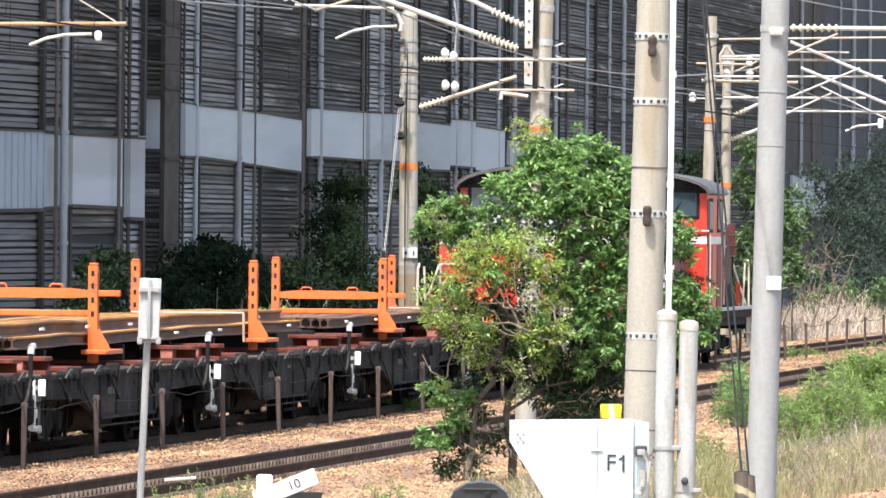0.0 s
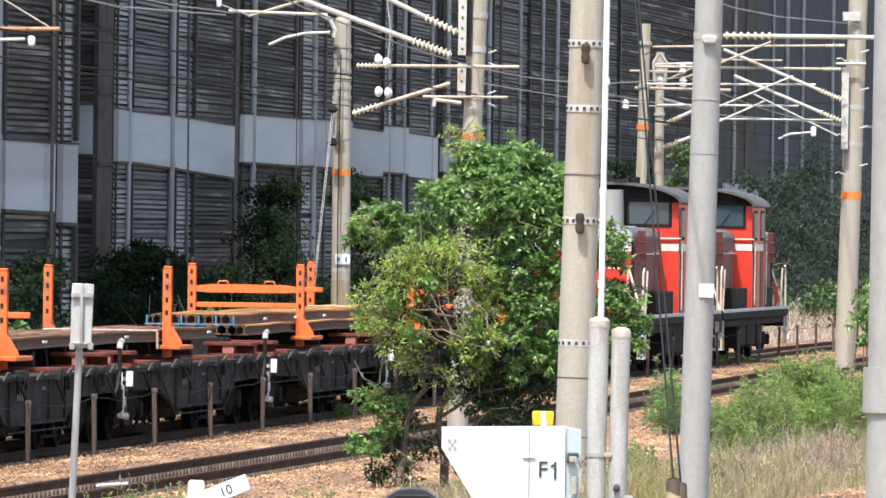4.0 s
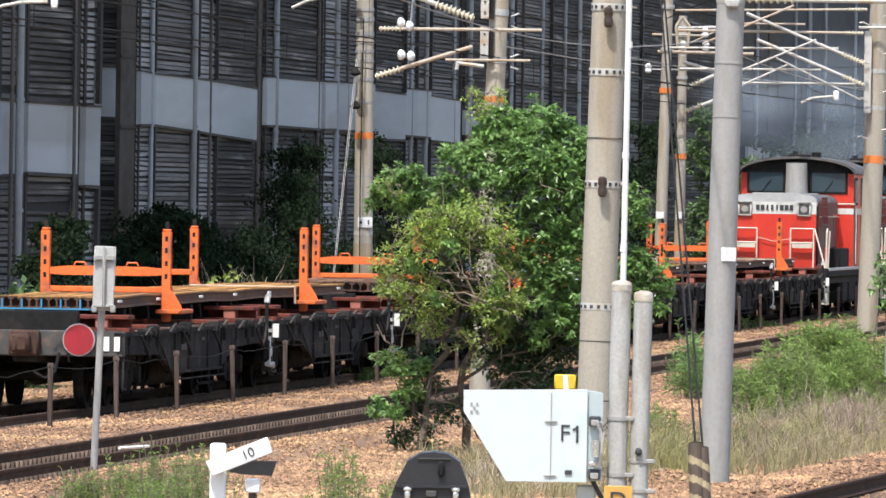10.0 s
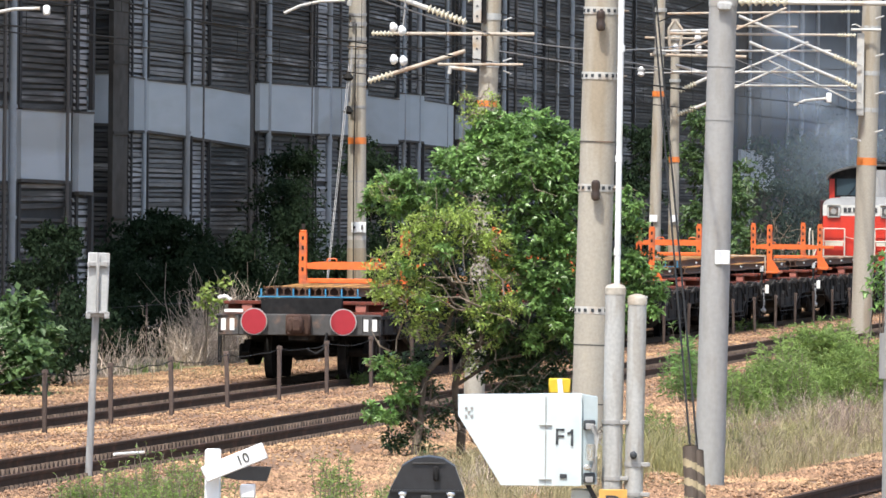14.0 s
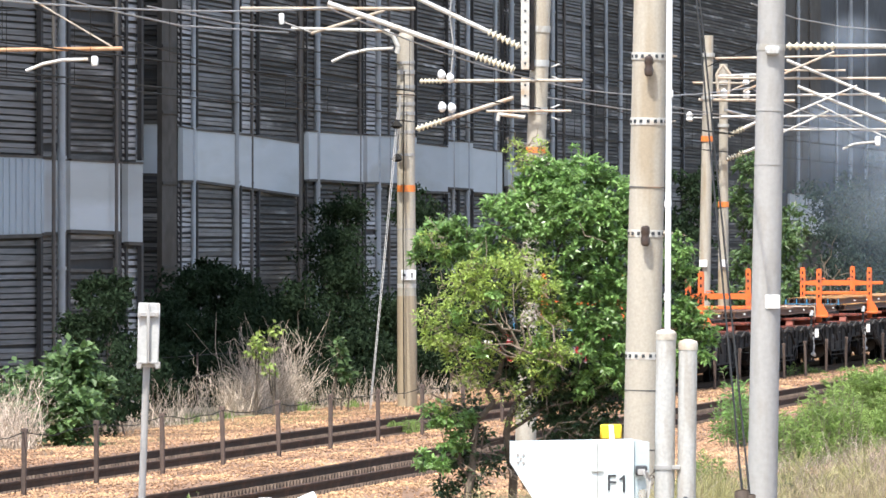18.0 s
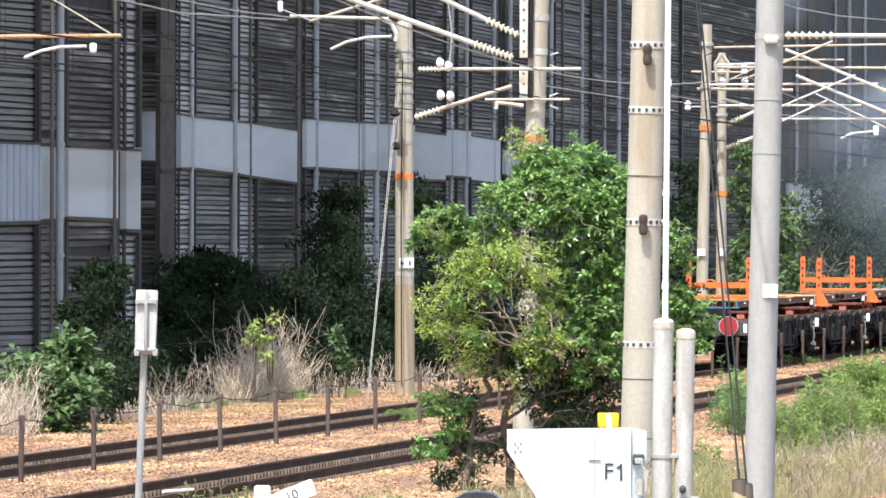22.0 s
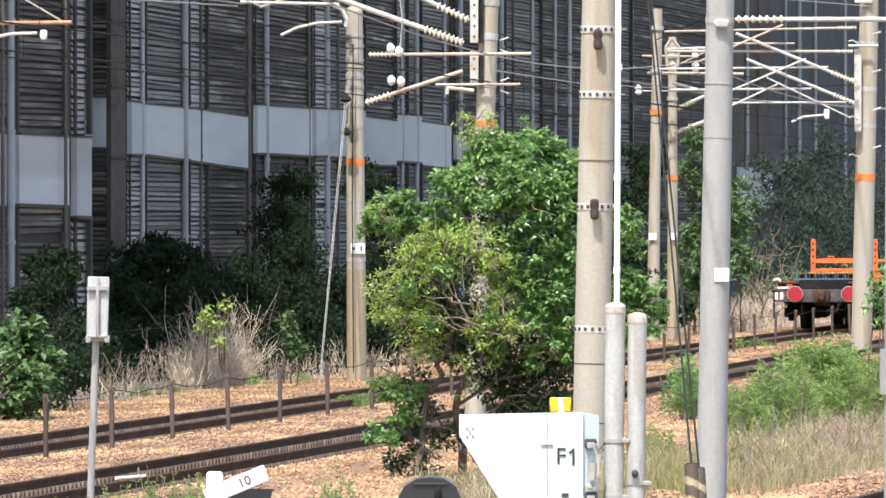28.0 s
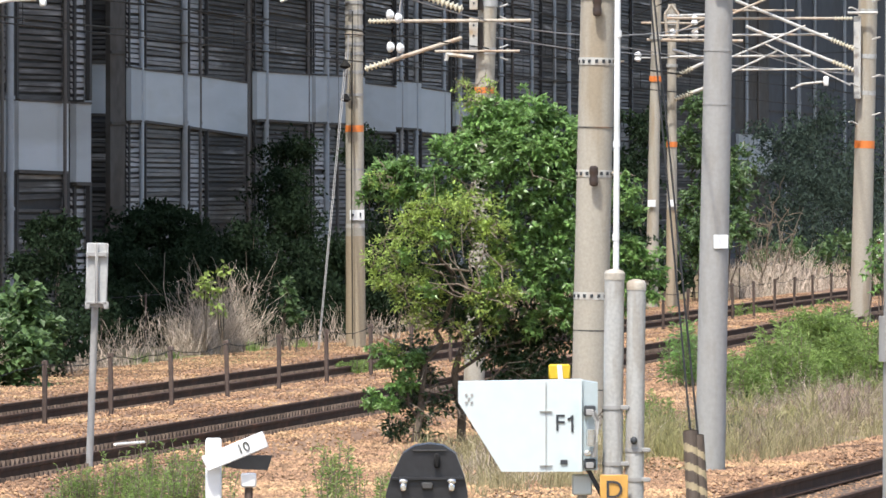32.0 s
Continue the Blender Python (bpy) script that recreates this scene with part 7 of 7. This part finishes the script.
shrub("dark green bush with a pointed top, shade put into its leaf colour", [((-5.718, 196.00, 2.339), 0.42, 600), ((-6.202, 195.00, 1.886), 0.7, 1000), ((-5.290, 195.00, 1.772), 0.7, 1000), ((-6.590, 193.00, 1.332), 0.8, 1100), ((-5.546, 192.00, 1.003), 0.9, 1200), ((-6.821, 190.00, 0.357), 0.8, 1000), ((-6.043, 190.00, 0.246), 0.8, 1000), ((-5.043, 190.00, 0.357), 0.9, 1000), ((-6.419, 188.00, -0.276), 0.7, 800), ((-5.320, 188.00, -0.276), 0.8, 800)], leaf_shaded, 0.115, 32, density=2.6, group=BACK)
shrub("low dark green bushes along the foot of the building", [((-4.677, 198.00, 1.291), 0.7, 1000), ((-6.746, 182.00, 1.209), 0.7, 800), ((-6.567, 180.00, 0.701), 0.7, 800), ((-4.760, 192.00, 1.228), 0.8, 900), ((-4.193, 197.00, 1.472), 0.8, 900), ((-6.390, 178.00, 0.102), 0.6, 600), ((-3.982, 198.00, 0.944), 0.8, 1100), ((-3.321, 200.00, 1.041), 0.8, 1100), ((-4.809, 194.00, 0.416), 0.9, 1200), ((-3.788, 194.00, 0.190), 0.8, 1100), ((-2.796, 196.00, 0.505), 0.8, 1000), ((-3.188, 192.00, -0.007), 0.7, 800), ((-4.266, 190.00, -0.199), 0.8, 800), ((-3.488, 190.00, -0.310), 0.6, 600), ((-2.654, 194.00, -0.151), 0.7, 700)], leaf_shaded, 0.115, 33, density=2.4, group=BACK)
shrub("dark climbing ivy on the car park wall", [((-3.813, 238.00, 3.609), 0.8, 700), ((-3.919, 236.00, 2.775), 0.9, 800), ((-3.581, 232.00, 1.963), 0.9, 900), ((-1.919, 245.00, 3.772), 0.7, 600), ((-1.705, 245.00, 2.913), 0.6, 500), ((-2.382, 210.00, 1.193), 0.9, 900), ((-1.661, 212.00, 1.053), 0.9, 900), ((-1.182, 215.00, 1.655), 0.8, 800), ((-2.325, 205.00, 0.395), 0.8, 800), ((-1.247, 205.00, 0.155), 0.8, 800), ((-0.540, 210.00, 0.825), 0.9, 800), ((0.198, 212.00, 0.061), 0.8, 700)], leaf_shaded, 0.12, 34, density=3.0, group=BACK)
shrub("leafy bright green vine bush beside the track", [((-6.701, 151.00, 0.880), 0.42, 420), ((-6.348, 151.00, 0.660), 0.36, 330), ((-6.855, 150.50, 0.447), 0.4, 330), ((-6.437, 150.00, 0.324), 0.4, 360), ((-6.700, 150.00, -0.027), 0.3, 200), ((-7.314, 150.00, 0.631), 0.5, 420), ((-7.788, 149.00, 0.472), 0.5, 400), ((-7.353, 149.00, 0.123), 0.4, 300), ((-6.109, 151.00, 0.527), 0.2, 90), ((-6.568, 151.00, 1.145), 0.3, 180), ((-6.393, 150.00, -0.115), 0.2, 90)], leaf_vine, 0.16, 35, narrow=0.62, tufted=6, density=1.25)
shrub("bright vine shoots climbing out of the dry reeds", [((-4.24, 177.00, 1.16), 0.26, 60), ((-4.36, 177.00, 0.98), 0.2, 36), ((-4.12, 177.00, 0.92), 0.2, 36), ((-4.02, 177.00, 1.42), 0.12, 18), ((-4.08, 177.00, 0.62), 0.18, 26)], leaf_light, 0.12, 36, narrow=0.62, name="vine", tufted=3)
shrub("small bright green vine against the dark bushes", [((-2.953, 183.00, 0.879), 0.17, 70), ((-2.846, 183.00, 0.504), 0.2, 80), ((-2.985, 183.00, 1.093), 0.1, 30), ((-2.718, 183.00, 0.472), 0.12, 40)], leaf_vine, 0.13, 37, narrow=0.62, name="vine", tufted=5)
shrub("ivy-covered small tree beyond the masts", [((6.985, 262.00, 5.058), 0.5, 500), ((6.755, 262.00, 3.986), 0.6, 700), ((7.292, 262.00, 3.373), 0.7, 800), ((7.751, 262.00, 2.760), 0.7, 800), ((6.806, 261.00, 2.455), 0.6, 600), ((7.874, 261.00, 1.845), 0.7, 700), ((7.084, 260.00, 1.545), 0.7, 700), ((8.088, 263.00, 3.528), 0.5, 420), ((6.552, 260.00, 1.241), 0.6, 500)], leaf_vine, 0.2, 38, name="tree", category="tree", tufted=9, narrow=0.4)
shrub("dark shrubs behind the far masts", [((5.402, 275.00, 3.396), 0.9, 700), ((5.828, 280.00, 4.714), 0.9, 700), ((5.462, 270.00, 1.808), 1.0, 800), ((4.994, 262.00, 0.615), 0.9, 700), ((5.974, 258.00, 0.500), 0.7, 500), ((4.389, 272.00, 1.482), 1.0, 700), ((4.027, 280.00, 2.914), 0.9, 500)], leaf_shaded, 0.19, 39, group=BACK)
FAR = "trees along the bend"
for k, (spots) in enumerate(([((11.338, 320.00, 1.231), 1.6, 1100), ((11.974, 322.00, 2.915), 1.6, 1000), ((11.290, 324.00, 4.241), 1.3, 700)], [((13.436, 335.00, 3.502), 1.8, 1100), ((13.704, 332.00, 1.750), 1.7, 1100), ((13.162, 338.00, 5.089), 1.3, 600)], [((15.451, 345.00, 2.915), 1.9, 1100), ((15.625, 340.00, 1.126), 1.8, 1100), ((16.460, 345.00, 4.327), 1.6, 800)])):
    shrub("dark green trees at the bend of the line, haze mixed into their colour", spots, leaf_hazed, 0.17, 40 + k, name="tree", category="tree", group=FAR, density=2.4, narrow=0.4)
shrub("sunlit green undergrowth beside the far bend", [((10.265, 285.00, 0.914), 0.6, 500), ((11.292, 290.00, 0.879), 0.7, 600), ((12.522, 295.00, 1.017), 0.7, 600), ((13.611, 300.00, 0.985), 0.8, 700), ((14.908, 305.00, 0.953), 0.8, 600), ((9.200, 278.00, 0.882), 0.5, 300)], leaf_vine, 0.16, 44)
shrub("leafy twig hanging beside the stout mast", [((6.674, 150.00, 1.683), 0.2, 110), ((6.806, 150.00, 1.946), 0.22, 140), ((6.762, 150.00, 1.420), 0.18, 90), ((7.069, 150.00, 1.683), 0.3, 160)], leaf_green, 0.1, 45, name="shrub", tufted=7)


# leafless shrub by the far fence
bare = thing("bare_shrub", Matrix.Identity(4), "leafless grey shrub with spreading twigs by the far fence", "shrub")
rng = np.random.default_rng(46)
for a, b in (((8.87, 272.0, GROUND - 0.1), (9.27, 271.0, 2.49)), ((8.95, 272.0, GROUND - 0.1), (8.76, 271.0, 2.05)), ((9.11, 272.0, GROUND - 0.1), (9.71, 271.0, 2.29)), ((8.71, 272.0, GROUND - 0.1), (8.53, 271.0, 1.89)), ((9.27, 272.0, GROUND - 0.1), (9.87, 271.0, 1.73))):
    g = limb(Geo(), wander(rng, a, b, 5, 0.08), 0.03, 0.012)
    a, b = Vector(a), Vector(b)
    for _ in range(16):
        p = a.lerp(b, rng.uniform(0.35, 1))
        limb(g, wander(rng, p, p + Vector((rng.normal() * 0.35, rng.normal() * 0.3, abs(rng.normal()) * 0.35)), 3, 0.04), 0.012, 0.006)
    part("branch", g, twig_mat, bare, "bare branch with twigs")


def blades(name, at, high, rng, material, parent, lean=0.35, wide=0.012, kind="stuff"):
    """Grass or reed stalks: two-piece tapering blades."""
    n = len(at)
    a = rng.uniform(0, 6.283, n)
    d = np.stack([np.cos(a), np.sin(a), np.zeros(n)], 1)
    w = np.stack([np.ones(n), 0.3 * rng.normal(size=n), np.zeros(n)], 1)
    h = np.asarray(high)[:, None]
    bend = rng.uniform(0.1, 1, (n, 1)) * lean
    up = np.array([0, 0, 1.0])
    p0, p1, p2 = at, at + up * h * 0.55 + d * h * bend * 0.3, at + up * h * (1 - bend * 0.25) + d * h * bend
    ww = wide * rng.uniform(0.6, 1.4, (n, 1))
    v = np.stack([p0 - w * ww, p0 + w * ww, p1 - w * ww * 0.8, p1 + w * ww * 0.8, p2], 1).reshape(-1, 3)
    k = 5 * np.arange(n)[:, None]
    f = np.concatenate([k + np.array([[0, 1, 3]]), k + np.array([[0, 3, 2]]), k + np.array([[2, 3, 4]])], 1).reshape(-1, 3)
    return loose(name, v, f, material, parent, kind)


def patch(rng, n, x0, y0, x1, y1, spread):
    """Points round the line from (x0, y0) to (x1, y1) on the ground."""
    t = rng.random((n, 1))
    p = np.array([[x0, y0]]) * (1 - t) + np.array([[x1, y1]]) * t + rng.normal(size=(n, 2)) * np.array([spread, spread * 3])
    return np.concatenate([p, np.full((n, 1), GROUND - 0.02)], 1)


def stand(label, n, a, b, spread, high, material, seed, lean=0.35, wide=0.012, name="grass", category="grass", tuft=40):
    """Grass in tufts of uneven height."""
    rng = np.random.default_rng(seed)
    hubs = patch(rng, max(4, n // tuft), a[0], a[1], b[0], b[1], spread)
    which = rng.integers(0, len(hubs), n)
    at = hubs[which] + np.concatenate([rng.normal(size=(n, 2)) * np.array([0.09, 0.22]), np.zeros((n, 1))], 1)
    tall = rng.uniform(0.45, 1.15, len(hubs))[which]
    ob = blades(name, at, rng.uniform(0.45, 1.05, n) * high * tall, rng, material, None, lean, wide)
    return tagged(ob, label, category)


def reed_bank(label, n, a, b, spread, low, peak, seed, material=None, thick=0.0045, middle=0.55, branch=2):
    """Dead reeds and canes: thin crooked stalks fanning out, with side twigs, tallest in the middle of the bank."""
    rng = np.random.default_rng(seed)
    u = rng.random(n)
    at = np.stack([a[0] + (b[0] - a[0]) * u + rng.normal(size=n) * spread, a[1] + (b[1] - a[1]) * u + rng.normal(size=n) * spread * 3, np.full(n, GROUND - 0.03)], 1)
    h = (low + (peak - low) * np.exp(-((u - middle) / 0.17) ** 2)) * rng.uniform(0.3, 1.1, n)
    out = (u - middle) * 0.5
    drift = np.stack([out * rng.uniform(0.2, 1, n) + rng.normal(size=n) * 0.36, rng.normal(size=n) * 0.3, np.zeros(n)], 1)
    vs, fs = [], []

    def stalk(p, reach, droop, w):
        steps = 4
        last = None
        for k in range(steps + 1):
            t = k / steps
            q = p + reach * t + np.array([0, 0, -droop * t * t]) + (rng.normal(size=3) * 0.07 * np.linalg.norm(reach) if 0 < k else 0)
            ww = w * (1 - 0.6 * t)
            i = len(vs)
            vs.extend([q + (-ww, 0, 0), q + (ww, 0, 0)])
            if last is not None:
                fs.extend([(last, last + 1, i + 1), (last, i + 1, i)])
            last = i

    for k in range(n):
        reach = np.array([drift[k, 0] * h[k], drift[k, 1] * h[k], h[k]])
        stalk(at[k], reach, 0.22 * h[k] * rng.random(), thick * rng.uniform(0.7, 1.4))
        for _ in range(branch):
            t = rng.uniform(0.3, 0.95)
            side = rng.normal(size=3) * 0.16 * h[k] + np.array([drift[k, 0] * 0.15, 0, 0.12 * h[k]])
            stalk(at[k] + reach * t - np.array([0, 0, 0.1 * h[k] * t * t]), side, 0.05, thick * 0.65)
    ob = loose("reeds", vs, fs, material or reed_dry)
    return tagged(ob, label, "reeds")


reed_bank("tall fan of pale dry reeds beside the main track", 800, (-4.85, 178.00), (-3.75, 184.00), 0.1, 0.85, 1.8, 51, thick=0.0065, branch=3, middle=0.58)
reed_bank("thin pale dry reeds in front of the dark bushes", 230, (-6.614, 163.00, -0.520), (-4.981, 176.00, -0.484), 0.25, 0.7, 1.0, 52)
reed_bank("dry reeds at the foot of the leafy bush", 420, (-7.95, 147.50), (-7.2, 147.80), 0.16, 0.8, 1.2, 53, thick=0.006, branch=3)
reed_bank("thin dry reeds round the mast's foot", 260, (-3.415, 186.00, -0.460), (-0.972, 198.00, -0.353), 0.2, 0.55, 0.85, 54)
reed_bank("pale dry reeds along the far fence", 700, (7.810, 264.00, -0.174), (10.893, 284.00, -0.042), 0.4, 1.0, 1.6, 55, thick=0.009)
reed_bank("dry reeds along the far bend", 320, (10.412, 280.00, -0.033), (15.315, 306.00, 0.052), 0.4, 0.7, 0.9, 56, thick=0.01)
stand("short green grass along the far side of the main track", 160, (-6.942, 164.00, -0.541), (-2.044, 190.00, -0.443), 0.2, 0.25, grass_green, 57, 0.7, 0.008)
stand("pale dry grass beside the siding", 1500, (2.185, 108.00, -0.153), (4.814, 115.00, -0.082), 0.4, 0.62, grass_dry, 58, 1.0, 0.0032)
stand("pale dry grass farther along the siding", 1300, (4.388, 118.00, -0.091), (6.966, 136.00, -0.191), 0.7, 0.5, grass_dry, 59, 1.0, 0.004)
reed_bank("thin brown stalks among the weeds", 900, (2.397, 112.00, -0.037), (6.584, 138.00, -0.075), 0.6, 0.55, 0.6, 63, twig_mat, 0.0028, branch=3)
reed_bank("thin pale stalks among the weeds", 380, (2.397, 112.00, -0.037), (6.488, 136.00, -0.111), 0.6, 0.65, 0.7, 64, reed_dry, 0.0025)
stand("fresh green grass among the dry", 1900, (2.225, 110.00, -0.113), (5.989, 132.00, -0.138), 0.5, 0.62, grass_olive, 60, 1.0, 0.0042, tuft=70)
stand("tall yellow-green grass beside the pillars", 900, (2.257, 110.00, -0.113), (2.724, 112.00, -0.102), 0.15, 0.8, grass_olive, 65, 0.8, 0.0035)
stand("dry yellow grass in the foreground", 4200, (-1.493, 84.00, -0.185), (0.583, 86.00, -0.208), 0.5, 0.42, grass_dry, 61, 0.8, 0.004)
stand("thin dry grass under the tree", 2600, (0.099, 106.00, -0.189), (1.631, 109.00, -0.181), 0.5, 0.5, grass_dry, 62, 0.8, 0.005)


def weeds(label, n, a, b, spread, high, material, seed, leaf=0.1, per=26):
    """Upright weeds: stalks set round with narrow drooping leaves."""
    rng = np.random.default_rng(seed)
    hubs = patch(rng, max(3, n // 26), a[0], a[1], b[0], b[1], spread)
    which = rng.integers(0, len(hubs), n)
    off = rng.normal(size=(n, 2)) * 0.15
    at = hubs[which] + np.concatenate([off, np.zeros((n, 1))], 1)
    hs = rng.uniform(0.75, 1.05, n) * high * rng.uniform(0.6, 1.1, len(hubs))[which] * np.exp(-(off ** 2).sum(1) * 5)
    tilt = rng.normal(size=(n, 2)) * 0.12
    top = thing("weeds", Matrix.Identity(4), label, "weeds")
    u = rng.uniform(0.2, 1, (n, per))
    turn = rng.uniform(0, 6.283, (n, per))
    aim = np.stack([np.cos(turn), np.sin(turn), 0.75 * u + rng.normal(size=(n, per)) * 0.25 - 0.1], -1)
    p = at[:, None, :] + aim * leaf * 0.5 + np.stack([tilt[:, None, 0] * u * hs[:, None], tilt[:, None, 1] * u * hs[:, None], u * hs[:, None]], -1)
    pts = p.reshape(-1, 3)
    leaf_cloud("leaves", pts, rng.uniform(0.7, 1.3, len(pts)) * leaf, rng, material, top, 0.2, 0.5, aim=aim.reshape(-1, 3))
    tips = at + np.stack([tilt[:, 0] * hs, tilt[:, 1] * hs, hs], 1)
    g = Geo()
    for q, t in zip(at, tips):
        g.cyl(q, t, 0.006, 0.003, 4)
    tagged(part("stalk", g, twig_mat, top), kind="stuff")
    return top


weeds("tall dark green weeds beside the guy wires", 60, (3.692, 150.00, 0.017), (3.946, 148.00, -0.031), 0.1, 1.25, leaf_green, 71, 0.13)
weeds("tall green leafy weeds beside the grey pole", 120, (3.964, 134.00, -0.145), (4.461, 136.00, -0.151), 0.16, 0.8, grass_green, 72, 0.11)
weeds("bushy bright green weeds beside the siding", 170, (4.660, 136.00, -0.151), (5.206, 140.00, -0.118), 0.2, 1.2, grass_green, 73, 0.12)
weeds("tall bushy green weeds near the second track", 240, (5.417, 148.00, -0.118), (6.274, 152.00, -0.111), 0.3, 1.45, grass_green, 74, 0.12)
weeds("dense green weeds along the siding", 200, (5.945, 142.00, -0.161), (7.332, 150.00, -0.159), 0.35, 1.15, grass_green, 81, 0.12)
weeds("green weeds at the foot of the pillars", 40, (2.539, 122.00, -0.157), (2.825, 122.00, -0.157), 0.12, 0.6, grass_green, 82, 0.08)
# dark weeds put in to colour the gaps between tufts as shade
weeds("low dark weeds added as shaded gaps in the dry grass", 190, (2.290, 110.00, -0.113), (6.315, 134.00, -0.106), 0.5, 0.36, leaf_inner_shade, 83, 0.07)
weeds("green weeds at the foot of the sign", 95, (-3.378, 87.00, -0.295), (-3.021, 87.00, -0.270), 0.12, 0.85, grass_green, 75, 0.055, 36)
weeds("green feathery weeds on the ballast edge", 190, (-2.685, 86.00, -0.208), (-2.233, 86.00, -0.208), 0.15, 0.86, grass_green, 76, 0.055, 36)
weeds("small green weeds on the ballast", 34, (-1.218, 93.00, -0.217), (-0.791, 94.00, -0.168), 0.12, 0.66, grass_green, 77, 0.07)
weeds("low green weeds beside the fence", 40, (-1.678, 156.00, -0.373), (-1.230, 157.00, -0.394), 0.15, 0.3, grass_green, 78, 0.08)
weeds("low green weeds beside the fence", 30, (6.698, 222.00, -0.333), (7.413, 226.00, -0.325), 0.2, 0.4, grass_green, 79, 0.1)
weeds("green weeds beside the signal case", 14, (-0.495, 90.00, -0.353), (-0.337, 90.00, -0.353), 0.08, 0.5, grass_green, 80, 0.08)

shrub("rounded feathery green bushes beside the second track", [((5.108, 143.00, 0.486), 0.42, 520), ((5.552, 147.00, 0.719), 0.42, 560), ((5.896, 147.00, 0.590), 0.45, 560), ((5.243, 141.00, 0.273), 0.42, 480), ((4.630, 137.00, 0.307), 0.34, 340), ((5.986, 143.00, 0.319), 0.45, 520), ((5.494, 139.00, 0.188), 0.36, 380), ((6.455, 148.00, 0.488), 0.42, 440), ((6.579, 145.00, 0.283), 0.42, 440), ((4.356, 134.00, 0.090), 0.28, 220)], grass_green, 0.1, 84, narrow=0.22, density=2.2, tufted=12)
reed_bank("tangle of brown dead stalks among the weeds", 420, (4.537, 122.00, -0.050), (5.569, 126.00, -0.073), 0.25, 0.5, 0.75, 88, dead_brown, 0.003, branch=6)
reed_bank("brown dead stalks in the dry grass", 260, (3.313, 112.00, -0.102), (4.720, 116.00, -0.074), 0.2, 0.4, 0.5, 89, dead_brown, 0.003, branch=5)
reed_bank("dark thin stems under the tree", 60, (0.584, 104.00, -0.252), (1.246, 106.00, -0.282), 0.12, 0.8, 1.0, 85, bark, 0.011, branch=3)
reed_bank("pale dry stalks under the cabinet", 260, (-0.023, 100.00, -0.189), (1.542, 103.00, -0.252), 0.25, 0.45, 0.55, 86, reed_dry, 0.003)
stand("green and dry grass under the cabinet", 1500, (-0.139, 99.00, -0.216), (1.646, 102.00, -0.251), 0.4, 0.38, grass_dry, 87, 0.9, 0.004)


# ---- what moves ----
def posed(s):
    """The pose of a vehicle whose middle stands at s metres, carried by two bogies."""
    a, b = on_line(s - 4.5), on_line(s + 4.5)
    return Matrix.Translation(((a[0] + b[0]) / 2, (a[1] + b[1]) / 2, 0)) @ Matrix.Rotation(math.atan2(b[1] - a[1], b[0] - a[0]), 4, "Z")


TIMES = [k * 1.0 for k in range(33)]


def puff_rows(k):
    """A puff lies inside an engine's hood, comes out of the exhaust at its own time, rises and drifts off."""
    rng = random.Random(90 + k)
    ahead = 8 * PITCH - 0.3 + 8.95 + (18.0 if k % 2 else 0.0)
    out, swing = 4 + 2 * k, rng.uniform(-1, 1)
    rise, drift = rng.random(), rng.uniform(-0.35, 0.8)
    rows = []
    for t in TIMES:
        m = posed(rear_at(min(t, out)) + ahead)
        dt = t - out
        if dt <= 0:
            p = m @ Vector((-4.6, 0, 2.1))
        else:
            p = m @ Vector((-2.0 + 2.2 * (1 - math.exp(-dt * 0.7)) + drift * dt, 0.42 * dt * swing - 0.05 * dt, 3.6 + 1.0 * (1 - math.exp(-dt)) + (0.04 + 0.3 * rise) * dt + 0.07 * max(0, dt - 6) ** 2))
        rows.append((t, Matrix.Translation(p) @ Matrix.Rotation(1.5, 4, "Z")))
    return rows


# the wide banks of smoke: from beyond the bend over the line, then up and away
BANKS = [((22.206, 300.00, 5.019), (10.517, 292.00, 5.304), (10.005, 292.00, 15.718)), ((24.918, 312.00, 6.015), (12.768, 305.00, 6.124), (12.233, 305.00, 16.824)), ((21.974, 290.00, 2.914), (11.889, 284.00, 3.412), (11.557, 284.00, 15.035)), ((27.600, 322.00, 4.421), (15.029, 315.00, 4.572), (14.844, 315.00, 17.280))]


def bank_rows(k):
    """A wide bank of smoke: hangs beyond the bend, drifts over the line, thins out upwards."""
    a, b, c = (Vector(p) for p in BANKS[k])
    rows = []
    for t in TIMES:
        u = min(1, max(0, (t + 1 - k * 0.5) / 10))
        v = min(1, max(0, (t - 21) / 8))
        p = a.lerp(b, u * u * (3 - 2 * u)).lerp(c, v * v)
        rows.append((t, Matrix.Translation(p) @ Matrix.Rotation(1.35 + 0.01 * t, 4, "Z")))
    return rows


def motions():
    for k, p in enumerate(banks):
        walk(p, bank_rows(k))
    for k, p in enumerate(puffs):
        walk(p, puff_rows(k))
    for i, w in enumerate(wagons):
        walk(w, [(t, posed(rear_at(t) + 6.8 + PITCH * i)) for t in TIMES])
    for k, w in enumerate(loads):
        walk(w, [(t, posed(rear_at(t) + 13.9 + 2 * PITCH * k)) for t in TIMES])
    for k, w in enumerate((engine_rear, engine_front)):
        walk(w, [(t, posed(rear_at(t) + 8 * PITCH - 0.3 + 8.95 + 18.0 * k)) for t in TIMES])


motions()
